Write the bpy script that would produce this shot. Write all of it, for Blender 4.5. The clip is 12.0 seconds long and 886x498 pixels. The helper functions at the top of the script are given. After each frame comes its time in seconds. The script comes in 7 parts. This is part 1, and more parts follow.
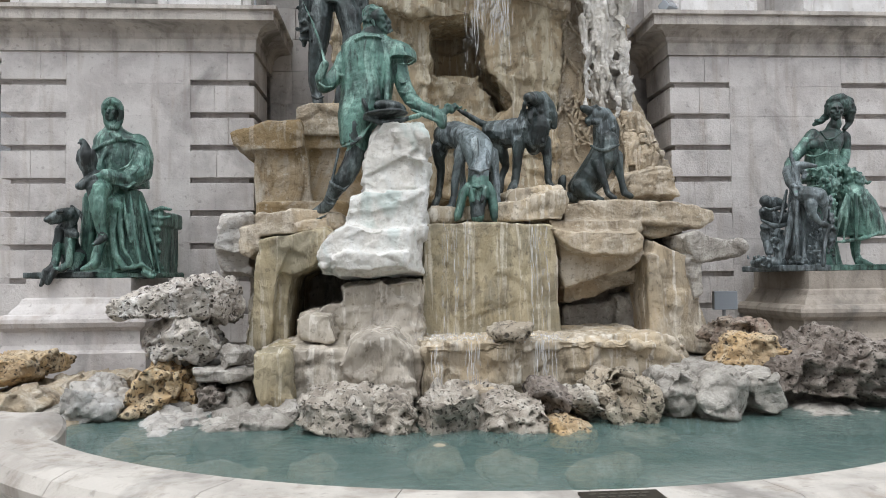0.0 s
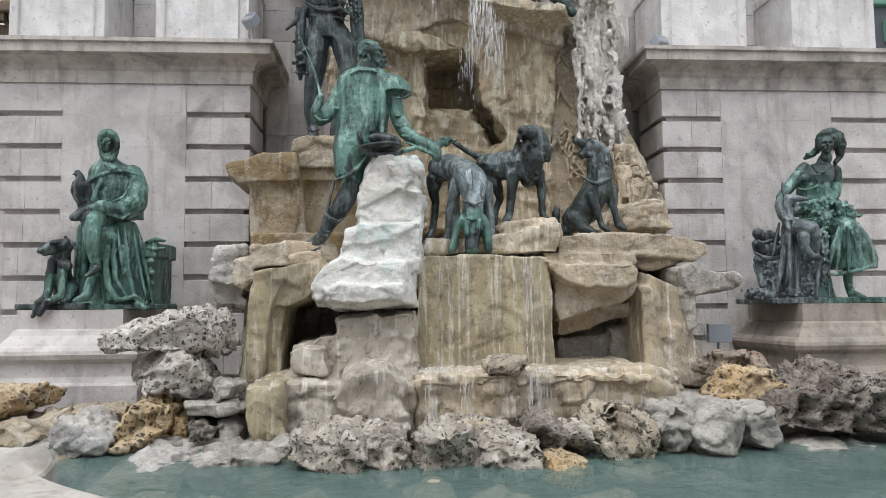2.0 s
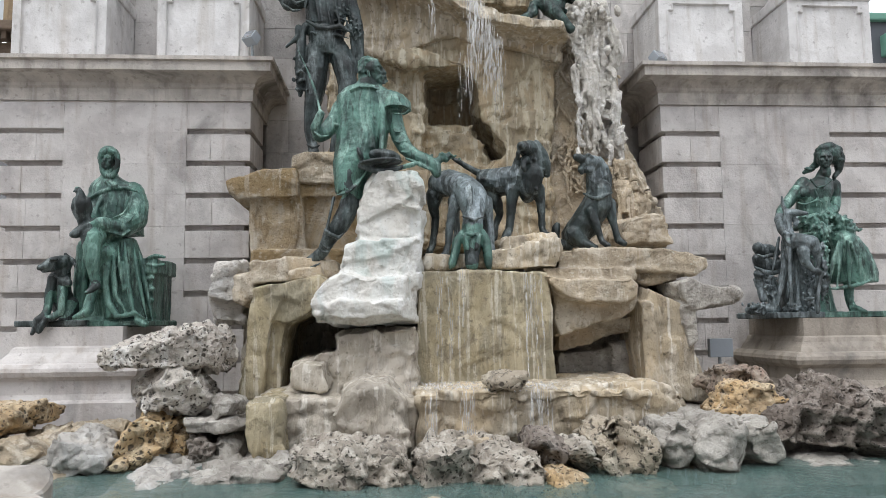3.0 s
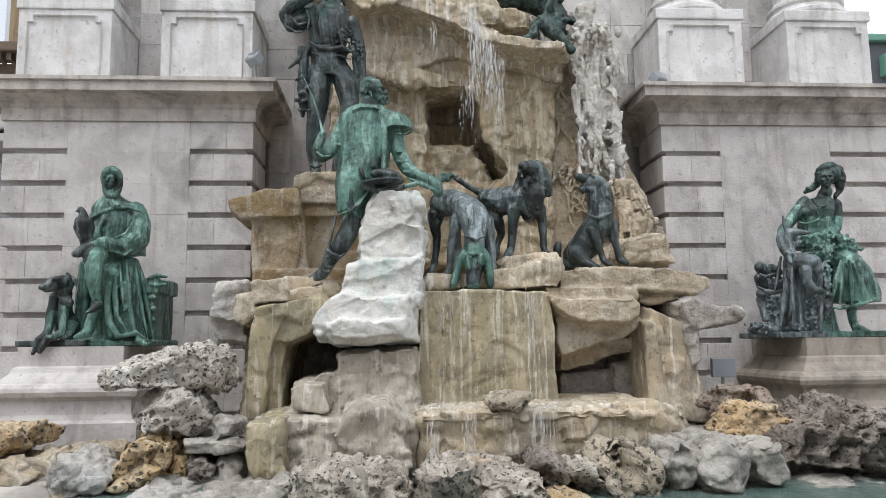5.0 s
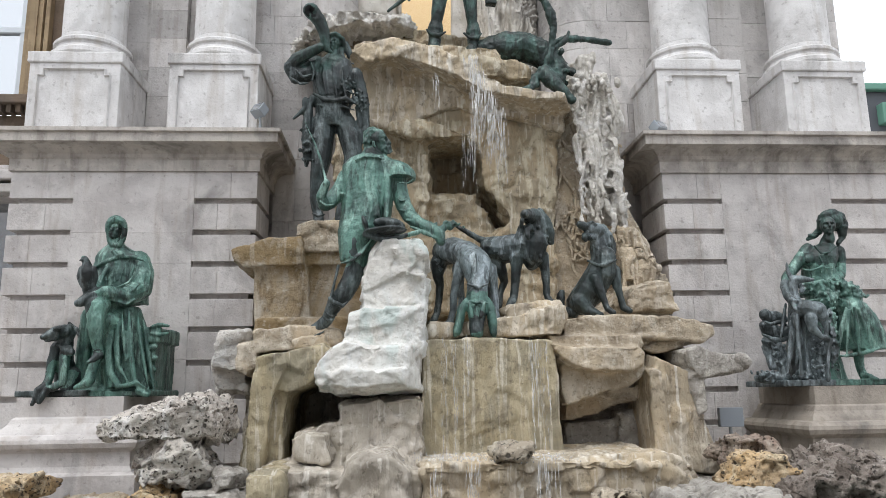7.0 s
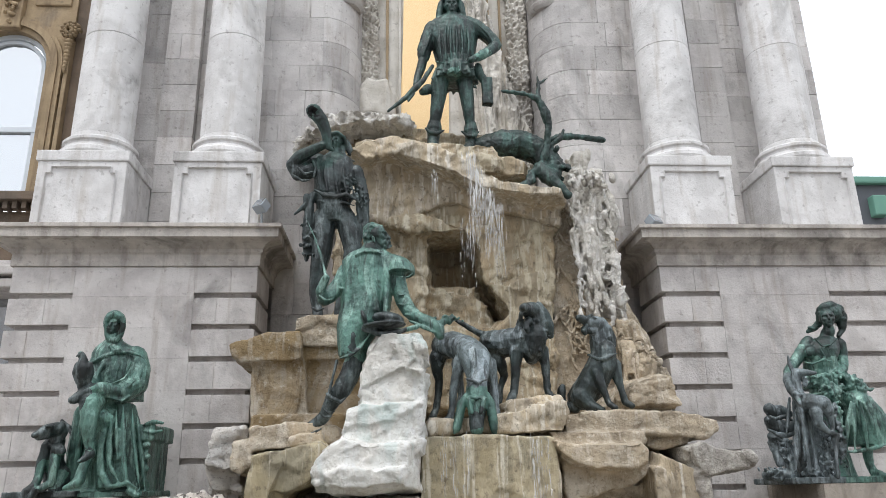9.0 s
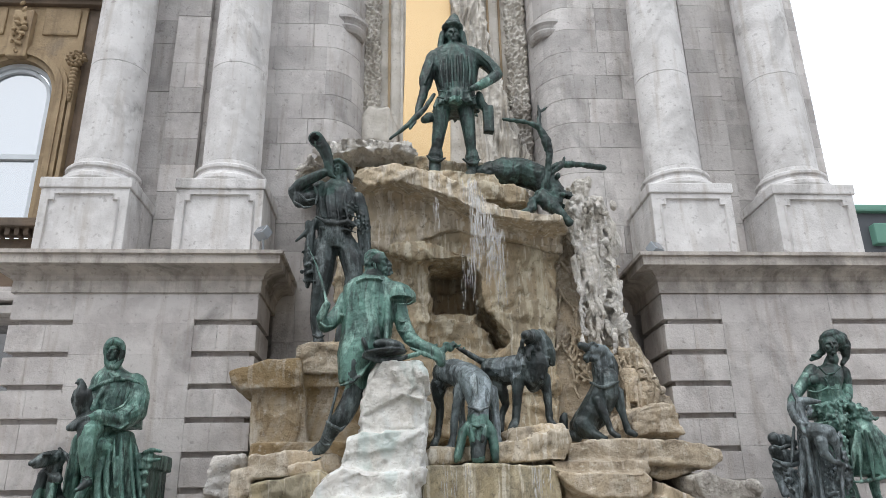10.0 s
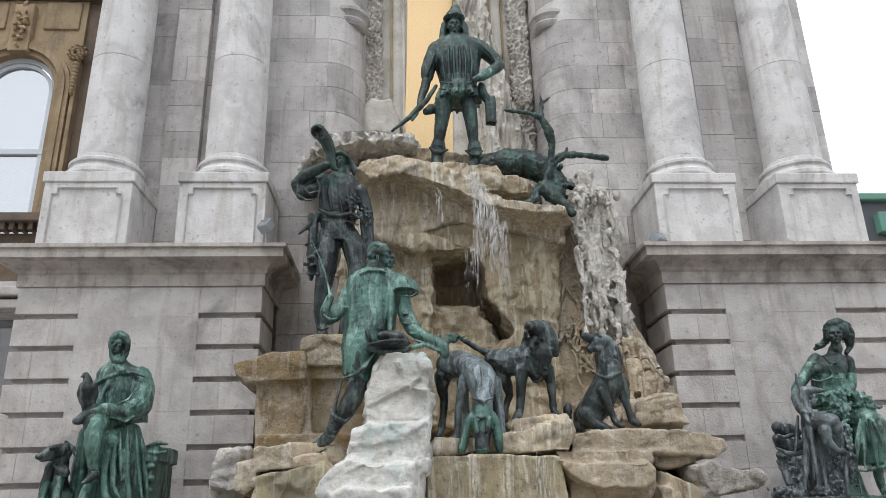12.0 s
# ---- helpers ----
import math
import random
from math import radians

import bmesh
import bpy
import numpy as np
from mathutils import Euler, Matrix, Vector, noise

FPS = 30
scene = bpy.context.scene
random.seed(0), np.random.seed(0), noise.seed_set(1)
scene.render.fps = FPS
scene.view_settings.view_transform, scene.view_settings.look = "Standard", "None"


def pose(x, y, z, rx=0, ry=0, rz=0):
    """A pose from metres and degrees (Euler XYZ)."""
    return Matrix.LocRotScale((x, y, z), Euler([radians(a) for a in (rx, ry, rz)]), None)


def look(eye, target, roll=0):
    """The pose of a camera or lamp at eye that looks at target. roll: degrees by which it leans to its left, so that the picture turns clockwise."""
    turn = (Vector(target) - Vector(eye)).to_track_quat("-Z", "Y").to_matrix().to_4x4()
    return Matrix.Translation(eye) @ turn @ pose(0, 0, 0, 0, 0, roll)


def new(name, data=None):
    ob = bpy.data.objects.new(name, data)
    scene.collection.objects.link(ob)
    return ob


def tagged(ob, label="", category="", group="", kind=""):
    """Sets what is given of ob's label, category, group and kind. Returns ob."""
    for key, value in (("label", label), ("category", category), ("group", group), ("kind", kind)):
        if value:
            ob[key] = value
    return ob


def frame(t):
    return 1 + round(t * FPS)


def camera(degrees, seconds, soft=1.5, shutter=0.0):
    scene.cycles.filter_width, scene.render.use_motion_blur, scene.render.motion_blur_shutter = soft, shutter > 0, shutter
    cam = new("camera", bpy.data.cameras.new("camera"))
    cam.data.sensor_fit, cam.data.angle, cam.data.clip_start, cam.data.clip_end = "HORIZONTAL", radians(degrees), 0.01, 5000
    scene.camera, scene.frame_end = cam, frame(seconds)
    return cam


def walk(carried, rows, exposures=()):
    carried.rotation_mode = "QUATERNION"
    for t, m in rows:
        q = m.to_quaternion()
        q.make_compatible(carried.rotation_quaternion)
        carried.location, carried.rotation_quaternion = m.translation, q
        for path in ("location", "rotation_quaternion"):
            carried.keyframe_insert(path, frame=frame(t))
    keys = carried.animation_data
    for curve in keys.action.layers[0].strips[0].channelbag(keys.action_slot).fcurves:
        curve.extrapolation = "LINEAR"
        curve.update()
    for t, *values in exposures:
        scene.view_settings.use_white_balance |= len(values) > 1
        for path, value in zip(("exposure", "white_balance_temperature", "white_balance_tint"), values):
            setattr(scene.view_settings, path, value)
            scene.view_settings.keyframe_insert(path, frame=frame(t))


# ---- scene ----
cam = camera(61.5, 12.0, soft=0.75)
PATH = [
    (0, (-0.902, -9.841, 1.645), (-0.785, -7.846, 1.722), -0.6),
    (0.5, (-0.904, -9.838, 1.644), (-0.783, -7.843, 1.724), -0.5),
    (1, (-0.901, -9.846, 1.659), (-0.776, -7.852, 1.752), -0.5),
    (1.5, (-0.903, -9.844, 1.664), (-0.772, -7.852, 1.787), -0.5),
    (2, (-0.904, -9.844, 1.669), (-0.771, -7.854, 1.826), -0.5),
    (2.5, (-0.896, -9.841, 1.662), (-0.763, -7.854, 1.846), -0.6),
    (3, (-0.899, -9.843, 1.666), (-0.767, -7.858, 1.865), -0.7),
    (5, (-0.899, -9.844, 1.667), (-0.771, -7.864, 1.918), -0.7),
    (5.5, (-0.905, -9.847, 1.671), (-0.778, -7.871, 1.957), -0.6),
    (6, (-0.897, -9.845, 1.668), (-0.775, -7.875, 1.991), -0.5),
    (6.5, (-0.895, -9.84, 1.668), (-0.776, -7.874, 2.014), -0.7),
    (8.5, (-0.893, -9.857, 1.682), (-0.769, -7.938, 2.232), -1.2),
    (9, (-0.896, -9.872, 1.689), (-0.773, -7.973, 2.305), -1.1),
    (9.5, (-0.898, -9.855, 1.688), (-0.774, -7.97, 2.346), -1.1),
    (10, (-0.894, -9.862, 1.678), (-0.775, -7.988, 2.365), -1.0),
    (10.5, (-0.894, -9.858, 1.663), (-0.777, -7.986, 2.356), -1.0),
    (11, (-0.89, -9.865, 1.676), (-0.774, -7.988, 2.358), -1.1),
    (11.5, (-0.899, -9.864, 1.669), (-0.785, -7.984, 2.344), -1.2),
    (12, (-0.89, -9.867, 1.679), (-0.78, -7.984, 2.345), -1.3),
]
walk(cam, [(t, look(eye, target, roll)) for t, eye, target, roll in PATH], exposures=[(0.0, 0.0, 6370, 9), (6.5, 0.0, 6370, 9), (8.5, 0.06, 6370, 9), (9.5, -0.03, 6370, 9), (10.5, -0.16, 6370, 9), (12.0, -0.2, 6370, 9)])

# ---- world: bright overcast sky, weak wide sun ----
world = bpy.data.worlds.new("world")
scene.world = world
world.use_nodes = True
wn = world.node_tree.nodes
sky = wn.new("ShaderNodeTexSky")
sky.sky_type = 'NISHITA'
sky.sun_disc = False
sky.sun_elevation, sky.sun_rotation = radians(64), radians(211)
sky.dust_density, sky.air_density = 3.0, 1.0
hs = wn.new("ShaderNodeHueSaturation")
hs.inputs["Saturation"].default_value = 0.4
veil = wn.new("ShaderNodeMix")
veil.data_type = 'RGBA'
veil.inputs[0].default_value = 0.7
veil.inputs[7].default_value = (8.2, 8.5, 9.0, 1)
bg = wn["Background"]
bg.inputs["Strength"].default_value = 0.24
world.node_tree.links.new(sky.outputs[0], hs.inputs["Color"])
world.node_tree.links.new(hs.outputs[0], veil.inputs[6])
world.node_tree.links.new(veil.outputs[2], bg.inputs["Color"])
sun_data = bpy.data.lights.new("sun", 'SUN')
sun_data.energy, sun_data.angle, sun_data.color = 1.2, radians(35), (1.0, 0.97, 0.93)
sun = new("sun", sun_data)
sun.matrix_world = look((-3, -5, 14), (0, 0, 2))


# ---- materials ----
class Mat:
    """A small builder for node materials."""

    def __init__(self, name):
        self.m = bpy.data.materials.new(name)
        self.m.use_nodes = True
        self.t = self.m.node_tree
        self.b = self.t.nodes["Principled BSDF"]
        self.co = self.t.nodes.new("ShaderNodeTexCoord").outputs["Object"]

    def link(self, a, b):
        self.t.links.new(a, b)

    def mapped(self, sx, sy, sz):
        n = self.t.nodes.new("ShaderNodeMapping")
        n.inputs["Scale"].default_value = (sx, sy, sz)
        self.link(self.co, n.inputs["Vector"])
        return n.outputs[0]

    def noise(self, scale, detail=6, rough=0.6, stretch=None, warp=0.0):
        n = self.t.nodes.new("ShaderNodeTexNoise")
        n.inputs["Scale"].default_value = scale
        n.inputs["Detail"].default_value = detail
        n.inputs["Roughness"].default_value = rough
        n.inputs["Distortion"].default_value = warp
        self.link(self.mapped(*stretch) if stretch else self.co, n.inputs["Vector"])
        return n.outputs[0]

    def cells(self, scale, feature='F1', stretch=None):
        n = self.t.nodes.new("ShaderNodeTexVoronoi")
        n.feature = feature
        n.inputs["Scale"].default_value = scale
        self.link(self.mapped(*stretch) if stretch else self.co, n.inputs["Vector"])
        return n.outputs[0]

    def ramp(self, src, stops):
        n = self.t.nodes.new("ShaderNodeValToRGB")
        e = n.color_ramp.elements
        while len(e) < len(stops):
            e.new(0.5)
        for k, (pos, col) in zip(e, stops):
            k.position = pos
            k.color = (*col, 1) if not isinstance(col, (int, float)) else (col, col, col, 1)
        self.link(src, n.inputs[0])
        return n.outputs[0]

    def mix(self, a, b, fac, mode='MIX'):
        n = self.t.nodes.new("ShaderNodeMix")
        n.data_type, n.blend_type = 'RGBA', mode
        for v, i in ((fac, 0), (a, 6), (b, 7)):
            if isinstance(v, tuple):
                n.inputs[i].default_value = (*v, 1)
            elif isinstance(v, (int, float)):
                n.inputs[i].default_value = v if i == 0 else (v, v, v, 1)
            else:
                self.link(v, n.inputs[i])
        return n.outputs[2]

    def per_piece(self, low, high):
        o = self.t.nodes.new("ShaderNodeObjectInfo").outputs["Random"]
        return self.ramp(o, [(0, low), (1, high)])

    def set(self, colour, rough=0.8, metal=0.0, bump=None, depth=0.01, spec=0.4):
        if isinstance(colour, tuple):
            self.b.inputs["Base Color"].default_value = (*colour, 1)
        else:
            self.link(colour, self.b.inputs["Base Color"])
        if isinstance(rough, (int, float)):
            self.b.inputs["Roughness"].default_value = rough
        else:
            self.link(rough, self.b.inputs["Roughness"])
        self.b.inputs["Metallic"].default_value = metal
        self.b.inputs["Specular IOR Level"].default_value = spec
        if bump is not None:
            n = self.t.nodes.new("ShaderNodeBump")
            n.inputs["Distance"].default_value = depth
            n.inputs["Strength"].default_value = 0.8
            self.link(bump, n.inputs["Height"])
            self.link(n.outputs[0], self.b.inputs["Normal"])
        return self.m


def limestone(name, light, dark, stain, piece=(0.86, 1.06), grime=0.5):
    """Dressed limestone: blotches, pores, vertical water stains."""
    k = Mat(name)
    c = k.mix(light, dark, k.ramp(k.noise(2.3, 5, 0.55, warp=0.4), [(0.42, 0.0), (0.62, 1.0)]))
    c = k.mix(c, stain, k.ramp(k.noise(2.0, 5, 0.55, (3.0, 3.0, 0.3)), [(0.53, 0.0), (0.68, 0.6)]))
    c = k.mix(c, (0.13, 0.12, 0.11), k.ramp(k.noise(1.1, 5, 0.6, (1, 1, 0.7), 0.6), [(0.56, 0.0), (0.7, grime)]))
    c = k.mix(c, (0.12, 0.1, 0.085), k.ramp(k.noise(13, 4, 0.55), [(0.6, 0.0), (0.7, 0.35)]))
    c = k.mix(c, tuple(min(0.8, v * 1.25) for v in light), k.ramp(k.noise(6, 4, 0.5), [(0.58, 0.0), (0.68, 0.25)]))
    c = k.mix(c, k.per_piece(piece[0], piece[1]), 1.0, 'MULTIPLY')
    return k.set(c, 0.85, bump=k.noise(24, 5, 0.62), depth=0.014)


def muted(q, gain, grey):
    m = sum(q) / 3
    return tuple(min(0.8, gain * (v * (1 - grey) + m * grey)) for v in q)


def rock(name, a, b, c, pits=0.0, rough=0.85, scale=1.0, dark=(0.07, 0.06, 0.05), gain=1.3, stain=None):
    """Natural rock: broad patches of three tones, run-off streaks, dark stains; pits: warped pores of two sizes, their
    shade painted dark.
    """
    k = Mat(name)
    a, b, c = (muted(q, gain, 0.1) for q in (a, b, c))
    col = k.mix(a, b, k.ramp(k.noise(1.1 * scale, 6, 0.62, warp=1.2), [(0.42, 0.0), (0.55, 1.0)]))
    col = k.mix(col, c, k.ramp(k.noise(2.2 * scale, 7, 0.66, (1, 1, 0.6), 0.8), [(0.5, 0.0), (0.61, 0.95)]))
    col = k.mix(col, muted(c, 1.3, 0.25), k.ramp(k.noise(1.6 * scale, 7, 0.7, (2.6, 2.6, 0.4), 0.5), [(0.54, 0.0), (0.68, 0.7)]))
    col = k.mix(col, dark, k.ramp(k.noise(1.7 * scale, 7, 0.7, (1.2, 1.2, 0.8), 1.4), [(0.54, 0.0), (0.7, 0.75)]))
    col = k.mix(col, dark, k.ramp(k.noise(20 * scale, 6, 0.7, (1, 1, 1.5)), [(0.55, 0.0), (0.68, 0.6)]))
    col = k.mix(col, muted(c, 1.5, 0.3), k.ramp(k.noise(13 * scale, 6, 0.7), [(0.57, 0.0), (0.68, 0.45)]))
    if stain:
        col = k.mix(col, stain, k.ramp(k.noise(1.9, 4, 0.5, (1.5, 1.5, 0.6), 0.8), [(0.54, 0.0), (0.68, 0.55)]))
    h = k.noise(4.5 * scale, 10, 0.7)
    if pits:
        warp = k.t.nodes.new("ShaderNodeTexNoise")
        warp.inputs["Scale"].default_value = 9
        k.link(k.co, warp.inputs["Vector"])
        shift = k.t.nodes.new("ShaderNodeMix")
        shift.data_type, shift.blend_type = 'RGBA', 'LINEAR_LIGHT'
        shift.inputs[0].default_value = 0.06
        k.link(k.co, shift.inputs[6])
        k.link(warp.outputs["Color"], shift.inputs[7])
        # each pore sinks the bump and also darkens the colour as pit shade
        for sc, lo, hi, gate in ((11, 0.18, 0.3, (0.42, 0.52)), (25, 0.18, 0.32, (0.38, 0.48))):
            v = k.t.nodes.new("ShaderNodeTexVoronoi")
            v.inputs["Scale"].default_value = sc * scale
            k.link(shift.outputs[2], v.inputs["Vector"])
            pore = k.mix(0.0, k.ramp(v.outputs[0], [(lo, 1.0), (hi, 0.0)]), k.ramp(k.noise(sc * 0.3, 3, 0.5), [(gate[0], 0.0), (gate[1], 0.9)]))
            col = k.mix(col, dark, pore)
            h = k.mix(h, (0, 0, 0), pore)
    return k.set(col, rough, bump=h, depth=0.11, spec=0.3)


def wet_rock(name, a, b, c, streak, gain=1.55):
    """Wet travertine under running water, with long vertical streaks."""
    k = Mat(name)
    a, b, c, streak = (muted(q, gain, 0.13) for q in (a, b, c, streak))
    col = k.mix(a, b, k.ramp(k.noise(1.5, 5, 0.55, (1.3, 1.3, 0.9), 1.0), [(0.42, 0.0), (0.56, 1.0)]))
    col = k.mix(col, c, k.ramp(k.noise(2.6, 5, 0.55, (2.5, 2.5, 0.6), 0.6), [(0.5, 0.0), (0.6, 0.9)]))
    col = k.mix(col, streak, k.ramp(k.noise(3.0, 5, 0.55, (5, 5, 0.25), 0.4), [(0.55, 0.0), (0.64, 0.75)]))
    col = k.mix(col, (0.07, 0.05, 0.03), k.ramp(k.noise(2.6, 5, 0.6, (1.8, 1.8, 0.7), 1.0), [(0.55, 0.0), (0.7, 0.6)]))
    col = k.mix(col, (0.08, 0.06, 0.04), k.ramp(k.noise(17, 4, 0.6), [(0.58, 0.0), (0.68, 0.5)]))
    r = k.ramp(k.noise(3, 4, 0.6, (3, 3, 0.5)), [(0.4, 0.32), (0.65, 0.75)])
    return k.set(col, r, bump=k.noise(4.5, 10, 0.68, (1, 1, 0.6)), depth=0.09, spec=0.45)


def bronze(name, patina, dark, amount, pale=(0.24, 0.38, 0.33)):
    """Weathered bronze: dark metal under broad verdigris, with pale run-off streaks and fine speckle."""
    k = Mat(name)
    lo = 0.58 - 0.3 * amount
    f = k.ramp(k.noise(2.6, 5, 0.6, (1.2, 1.2, 0.8), 0.6), [(lo, 0.0), (lo + 0.26, 1.0)])
    c = k.mix(dark, patina, f)
    c = k.mix(c, pale, k.ramp(k.noise(4.5, 6, 0.62, (2.2, 2.2, 0.5), 0.4), [(0.5, 0.0), (0.64, 0.95 * amount)]))
    c = k.mix(c, (0.014, 0.018, 0.017), k.ramp(k.noise(7, 7, 0.68, (2.4, 2.4, 0.5), 0.5), [(0.51, 0.0), (0.64, 0.78)]))
    c = k.mix(c, dark, k.ramp(k.noise(38, 3, 0.6), [(0.52, 0.0), (0.66, 0.4)]))
    return k.set(c, k.ramp(k.noise(5, 4), [(0.35, 0.34), (0.65, 0.58)]), 0.25, k.noise(22, 5, 0.6), 0.012, 0.5)


def plain(name, colour, rough=0.6, metal=0.0, grain=30.0, vary=0.85):
    k = Mat(name)
    c = k.mix(colour, tuple(v * vary for v in colour), k.noise(3.0, 6))
    return k.set(c, rough, metal, k.noise(grain, 6), 0.002)


STONE = limestone("pale_limestone", (0.565, 0.535, 0.515), (0.44, 0.41, 0.395), (0.36, 0.31, 0.27), (0.94, 1.03))
STONE_COL = limestone("column_limestone", (0.67, 0.655, 0.645), (0.55, 0.535, 0.525), (0.42, 0.38, 0.34), (0.97, 1.03))
STONE_CORNICE = limestone("weathered_cornice_stone", (0.50, 0.46, 0.42), (0.34, 0.31, 0.285), (0.2, 0.175, 0.15), (1.0, 1.0), 0.85)
STONE_UP = limestone("ashlar_limestone", (0.59, 0.565, 0.545), (0.49, 0.465, 0.45), (0.36, 0.32, 0.285), (0.74, 1.1))
# grime and the east plinth's shade together in one darker colour
STONE_GRIMY_SHADED = limestone("grimy_shaded_limestone", (0.34, 0.30, 0.255), (0.24, 0.21, 0.18), (0.15, 0.125, 0.1), (1.0, 1.0), 0.8)
STONE_RIM = limestone("basin_limestone", (0.50, 0.465, 0.42), (0.37, 0.34, 0.305), (0.24, 0.2, 0.16), (0.96, 1.02), 0.7)
STONE_TAN = limestone("tan_stone", (0.36, 0.27, 0.165), (0.27, 0.2, 0.12), (0.16, 0.11, 0.07))
STONE_BROWN = limestone("brown_stone", (0.17, 0.125, 0.09), (0.12, 0.09, 0.065), (0.08, 0.06, 0.045))
STONE_CARVED = limestone("carved_limestone", (0.58, 0.55, 0.50), (0.44, 0.41, 0.36), (0.36, 0.31, 0.24))
ROCK_WHITE = rock("bleached_rock", (0.60, 0.585, 0.55), (0.50, 0.48, 0.44), (0.52, 0.52, 0.49), dark=(0.36, 0.32, 0.27), gain=1.36, stain=(0.42, 0.55, 0.52))
ROCK_PALE = rock("pale_grey_rock", (0.46, 0.43, 0.39), (0.34, 0.315, 0.285), (0.40, 0.39, 0.37), dark=(0.12, 0.1, 0.085), gain=1.25)
ROCK_TAN = rock("tan_rock", (0.37, 0.295, 0.20), (0.28, 0.23, 0.165), (0.42, 0.37, 0.295), dark=(0.13, 0.095, 0.06), gain=1.42)
ROCK_STAINED = rock("stained_brown_rock", (0.30, 0.235, 0.15), (0.22, 0.155, 0.075), (0.34, 0.30, 0.24), dark=(0.08, 0.05, 0.02), gain=1.22)
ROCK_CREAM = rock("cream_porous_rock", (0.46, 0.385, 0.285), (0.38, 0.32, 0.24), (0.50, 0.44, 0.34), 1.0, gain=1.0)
ROCK_GREY = rock("grey_rock", (0.36, 0.335, 0.295), (0.27, 0.245, 0.215), (0.43, 0.40, 0.35), gain=1.12)
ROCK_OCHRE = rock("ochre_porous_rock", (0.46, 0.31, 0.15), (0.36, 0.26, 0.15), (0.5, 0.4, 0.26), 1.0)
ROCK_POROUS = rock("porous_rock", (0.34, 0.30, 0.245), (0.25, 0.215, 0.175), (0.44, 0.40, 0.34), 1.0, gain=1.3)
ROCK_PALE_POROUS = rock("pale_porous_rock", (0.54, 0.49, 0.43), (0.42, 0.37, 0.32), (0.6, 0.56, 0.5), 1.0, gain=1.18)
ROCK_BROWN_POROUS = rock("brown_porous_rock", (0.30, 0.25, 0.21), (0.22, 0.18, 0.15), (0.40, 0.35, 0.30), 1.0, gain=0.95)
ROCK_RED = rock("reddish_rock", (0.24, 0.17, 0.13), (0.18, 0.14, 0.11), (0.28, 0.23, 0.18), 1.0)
WET_OLIVE = wet_rock("wet_olive_rock", (0.24, 0.195, 0.11), (0.18, 0.155, 0.1), (0.30, 0.25, 0.155), (0.42, 0.385, 0.31))
WET_TAN = wet_rock("wet_tan_rock", (0.33, 0.26, 0.165), (0.26, 0.215, 0.15), (0.39, 0.34, 0.265), (0.48, 0.45, 0.39))
WET_GREY = wet_rock("wet_grey_rock", (0.30, 0.265, 0.21), (0.24, 0.21, 0.17), (0.36, 0.32, 0.265), (0.44, 0.41, 0.36))
WET_DARK = wet_rock("wet_brown_rock", (0.265, 0.20, 0.115), (0.20, 0.16, 0.10), (0.33, 0.285, 0.195), (0.38, 0.345, 0.265))
CALCITE = rock("calcite_crust", (0.56, 0.53, 0.48), (0.48, 0.45, 0.40), (0.60, 0.58, 0.55), scale=1.6, dark=(0.33, 0.28, 0.22), gain=1.25)
BRONZE_GREEN = bronze("green_bronze", (0.105, 0.215, 0.175), (0.03, 0.06, 0.052), 0.76, (0.29, 0.45, 0.385))
BRONZE_MID = bronze("dull_green_bronze", (0.045, 0.095, 0.08), (0.014, 0.022, 0.02), 0.45, (0.12, 0.22, 0.19))
BRONZE_DARK = bronze("dark_bronze", (0.06, 0.085, 0.083), (0.014, 0.018, 0.018), 0.45, (0.27, 0.32, 0.32))
BRONZE_GREY = bronze("grey_bronze", (0.19, 0.235, 0.245), (0.05, 0.06, 0.062), 0.6, (0.42, 0.48, 0.51))
# near-black that stands in for the shade inside the horn's mouth
CAVITY = plain("horn_mouth_shade", (0.01, 0.011, 0.011), 0.9)
BRONZE_PALE = bronze("pale_verdigris_bronze", (0.15, 0.29, 0.235), (0.06, 0.12, 0.1), 0.85, (0.24, 0.38, 0.33))
LEAD = plain("grey_lead", (0.30, 0.32, 0.33), 0.5, 0.4)
PLATE = plain("grey_painted_steel", (0.32, 0.35, 0.38), 0.45)
PLAQUE = plain("dark_brown_bronze", (0.05, 0.045, 0.035), 0.4, 0.6)
PLAQUE_TEXT = plain("worn_bronze_letters", (0.16, 0.15, 0.13), 0.4, 0.6)
PAINT_WHITE = plain("white_window_paint", (0.62, 0.66, 0.70), 0.5)
COPPER = plain("green_copper", (0.12, 0.26, 0.2), 0.6)
SLATE = plain("dark_slate", (0.08, 0.085, 0.095), 0.6)
PAVING = limestone("paving_stone", (0.34, 0.32, 0.29), (0.26, 0.24, 0.22), (0.2, 0.18, 0.16))


def gold_mat():
    k = Mat("gold_mosaic")
    c = k.mix((0.8, 0.6, 0.34), (0.7, 0.48, 0.24), k.ramp(k.cells(60), [(0.1, 0.0), (0.8, 1.0)]))
    return k.set(c, 0.42, 0.35, k.cells(60), 0.004)


def water_mat():
    k = Mat("murky_water")
    c = k.mix((0.10, 0.175, 0.16), (0.17, 0.24, 0.22), k.ramp(k.noise(1.2, 5), [(0.4, 0.0), (0.7, 1.0)]))
    k.b.inputs["IOR"].default_value = 1.33
    k.b.inputs["Alpha"].default_value = 0.64
    return k.set(c, 0.06, bump=k.noise(7, 4, 0.5, (1, 1, 1), 0.8), depth=0.02, spec=0.5)


def stream_mat():
    k = Mat("falling_water")
    k.b.inputs["Alpha"].default_value = 0.34
    return k.set(k.mix((0.78, 0.79, 0.79), (0.9, 0.9, 0.9), k.noise(20)), 0.25, bump=k.noise(30), depth=0.01)


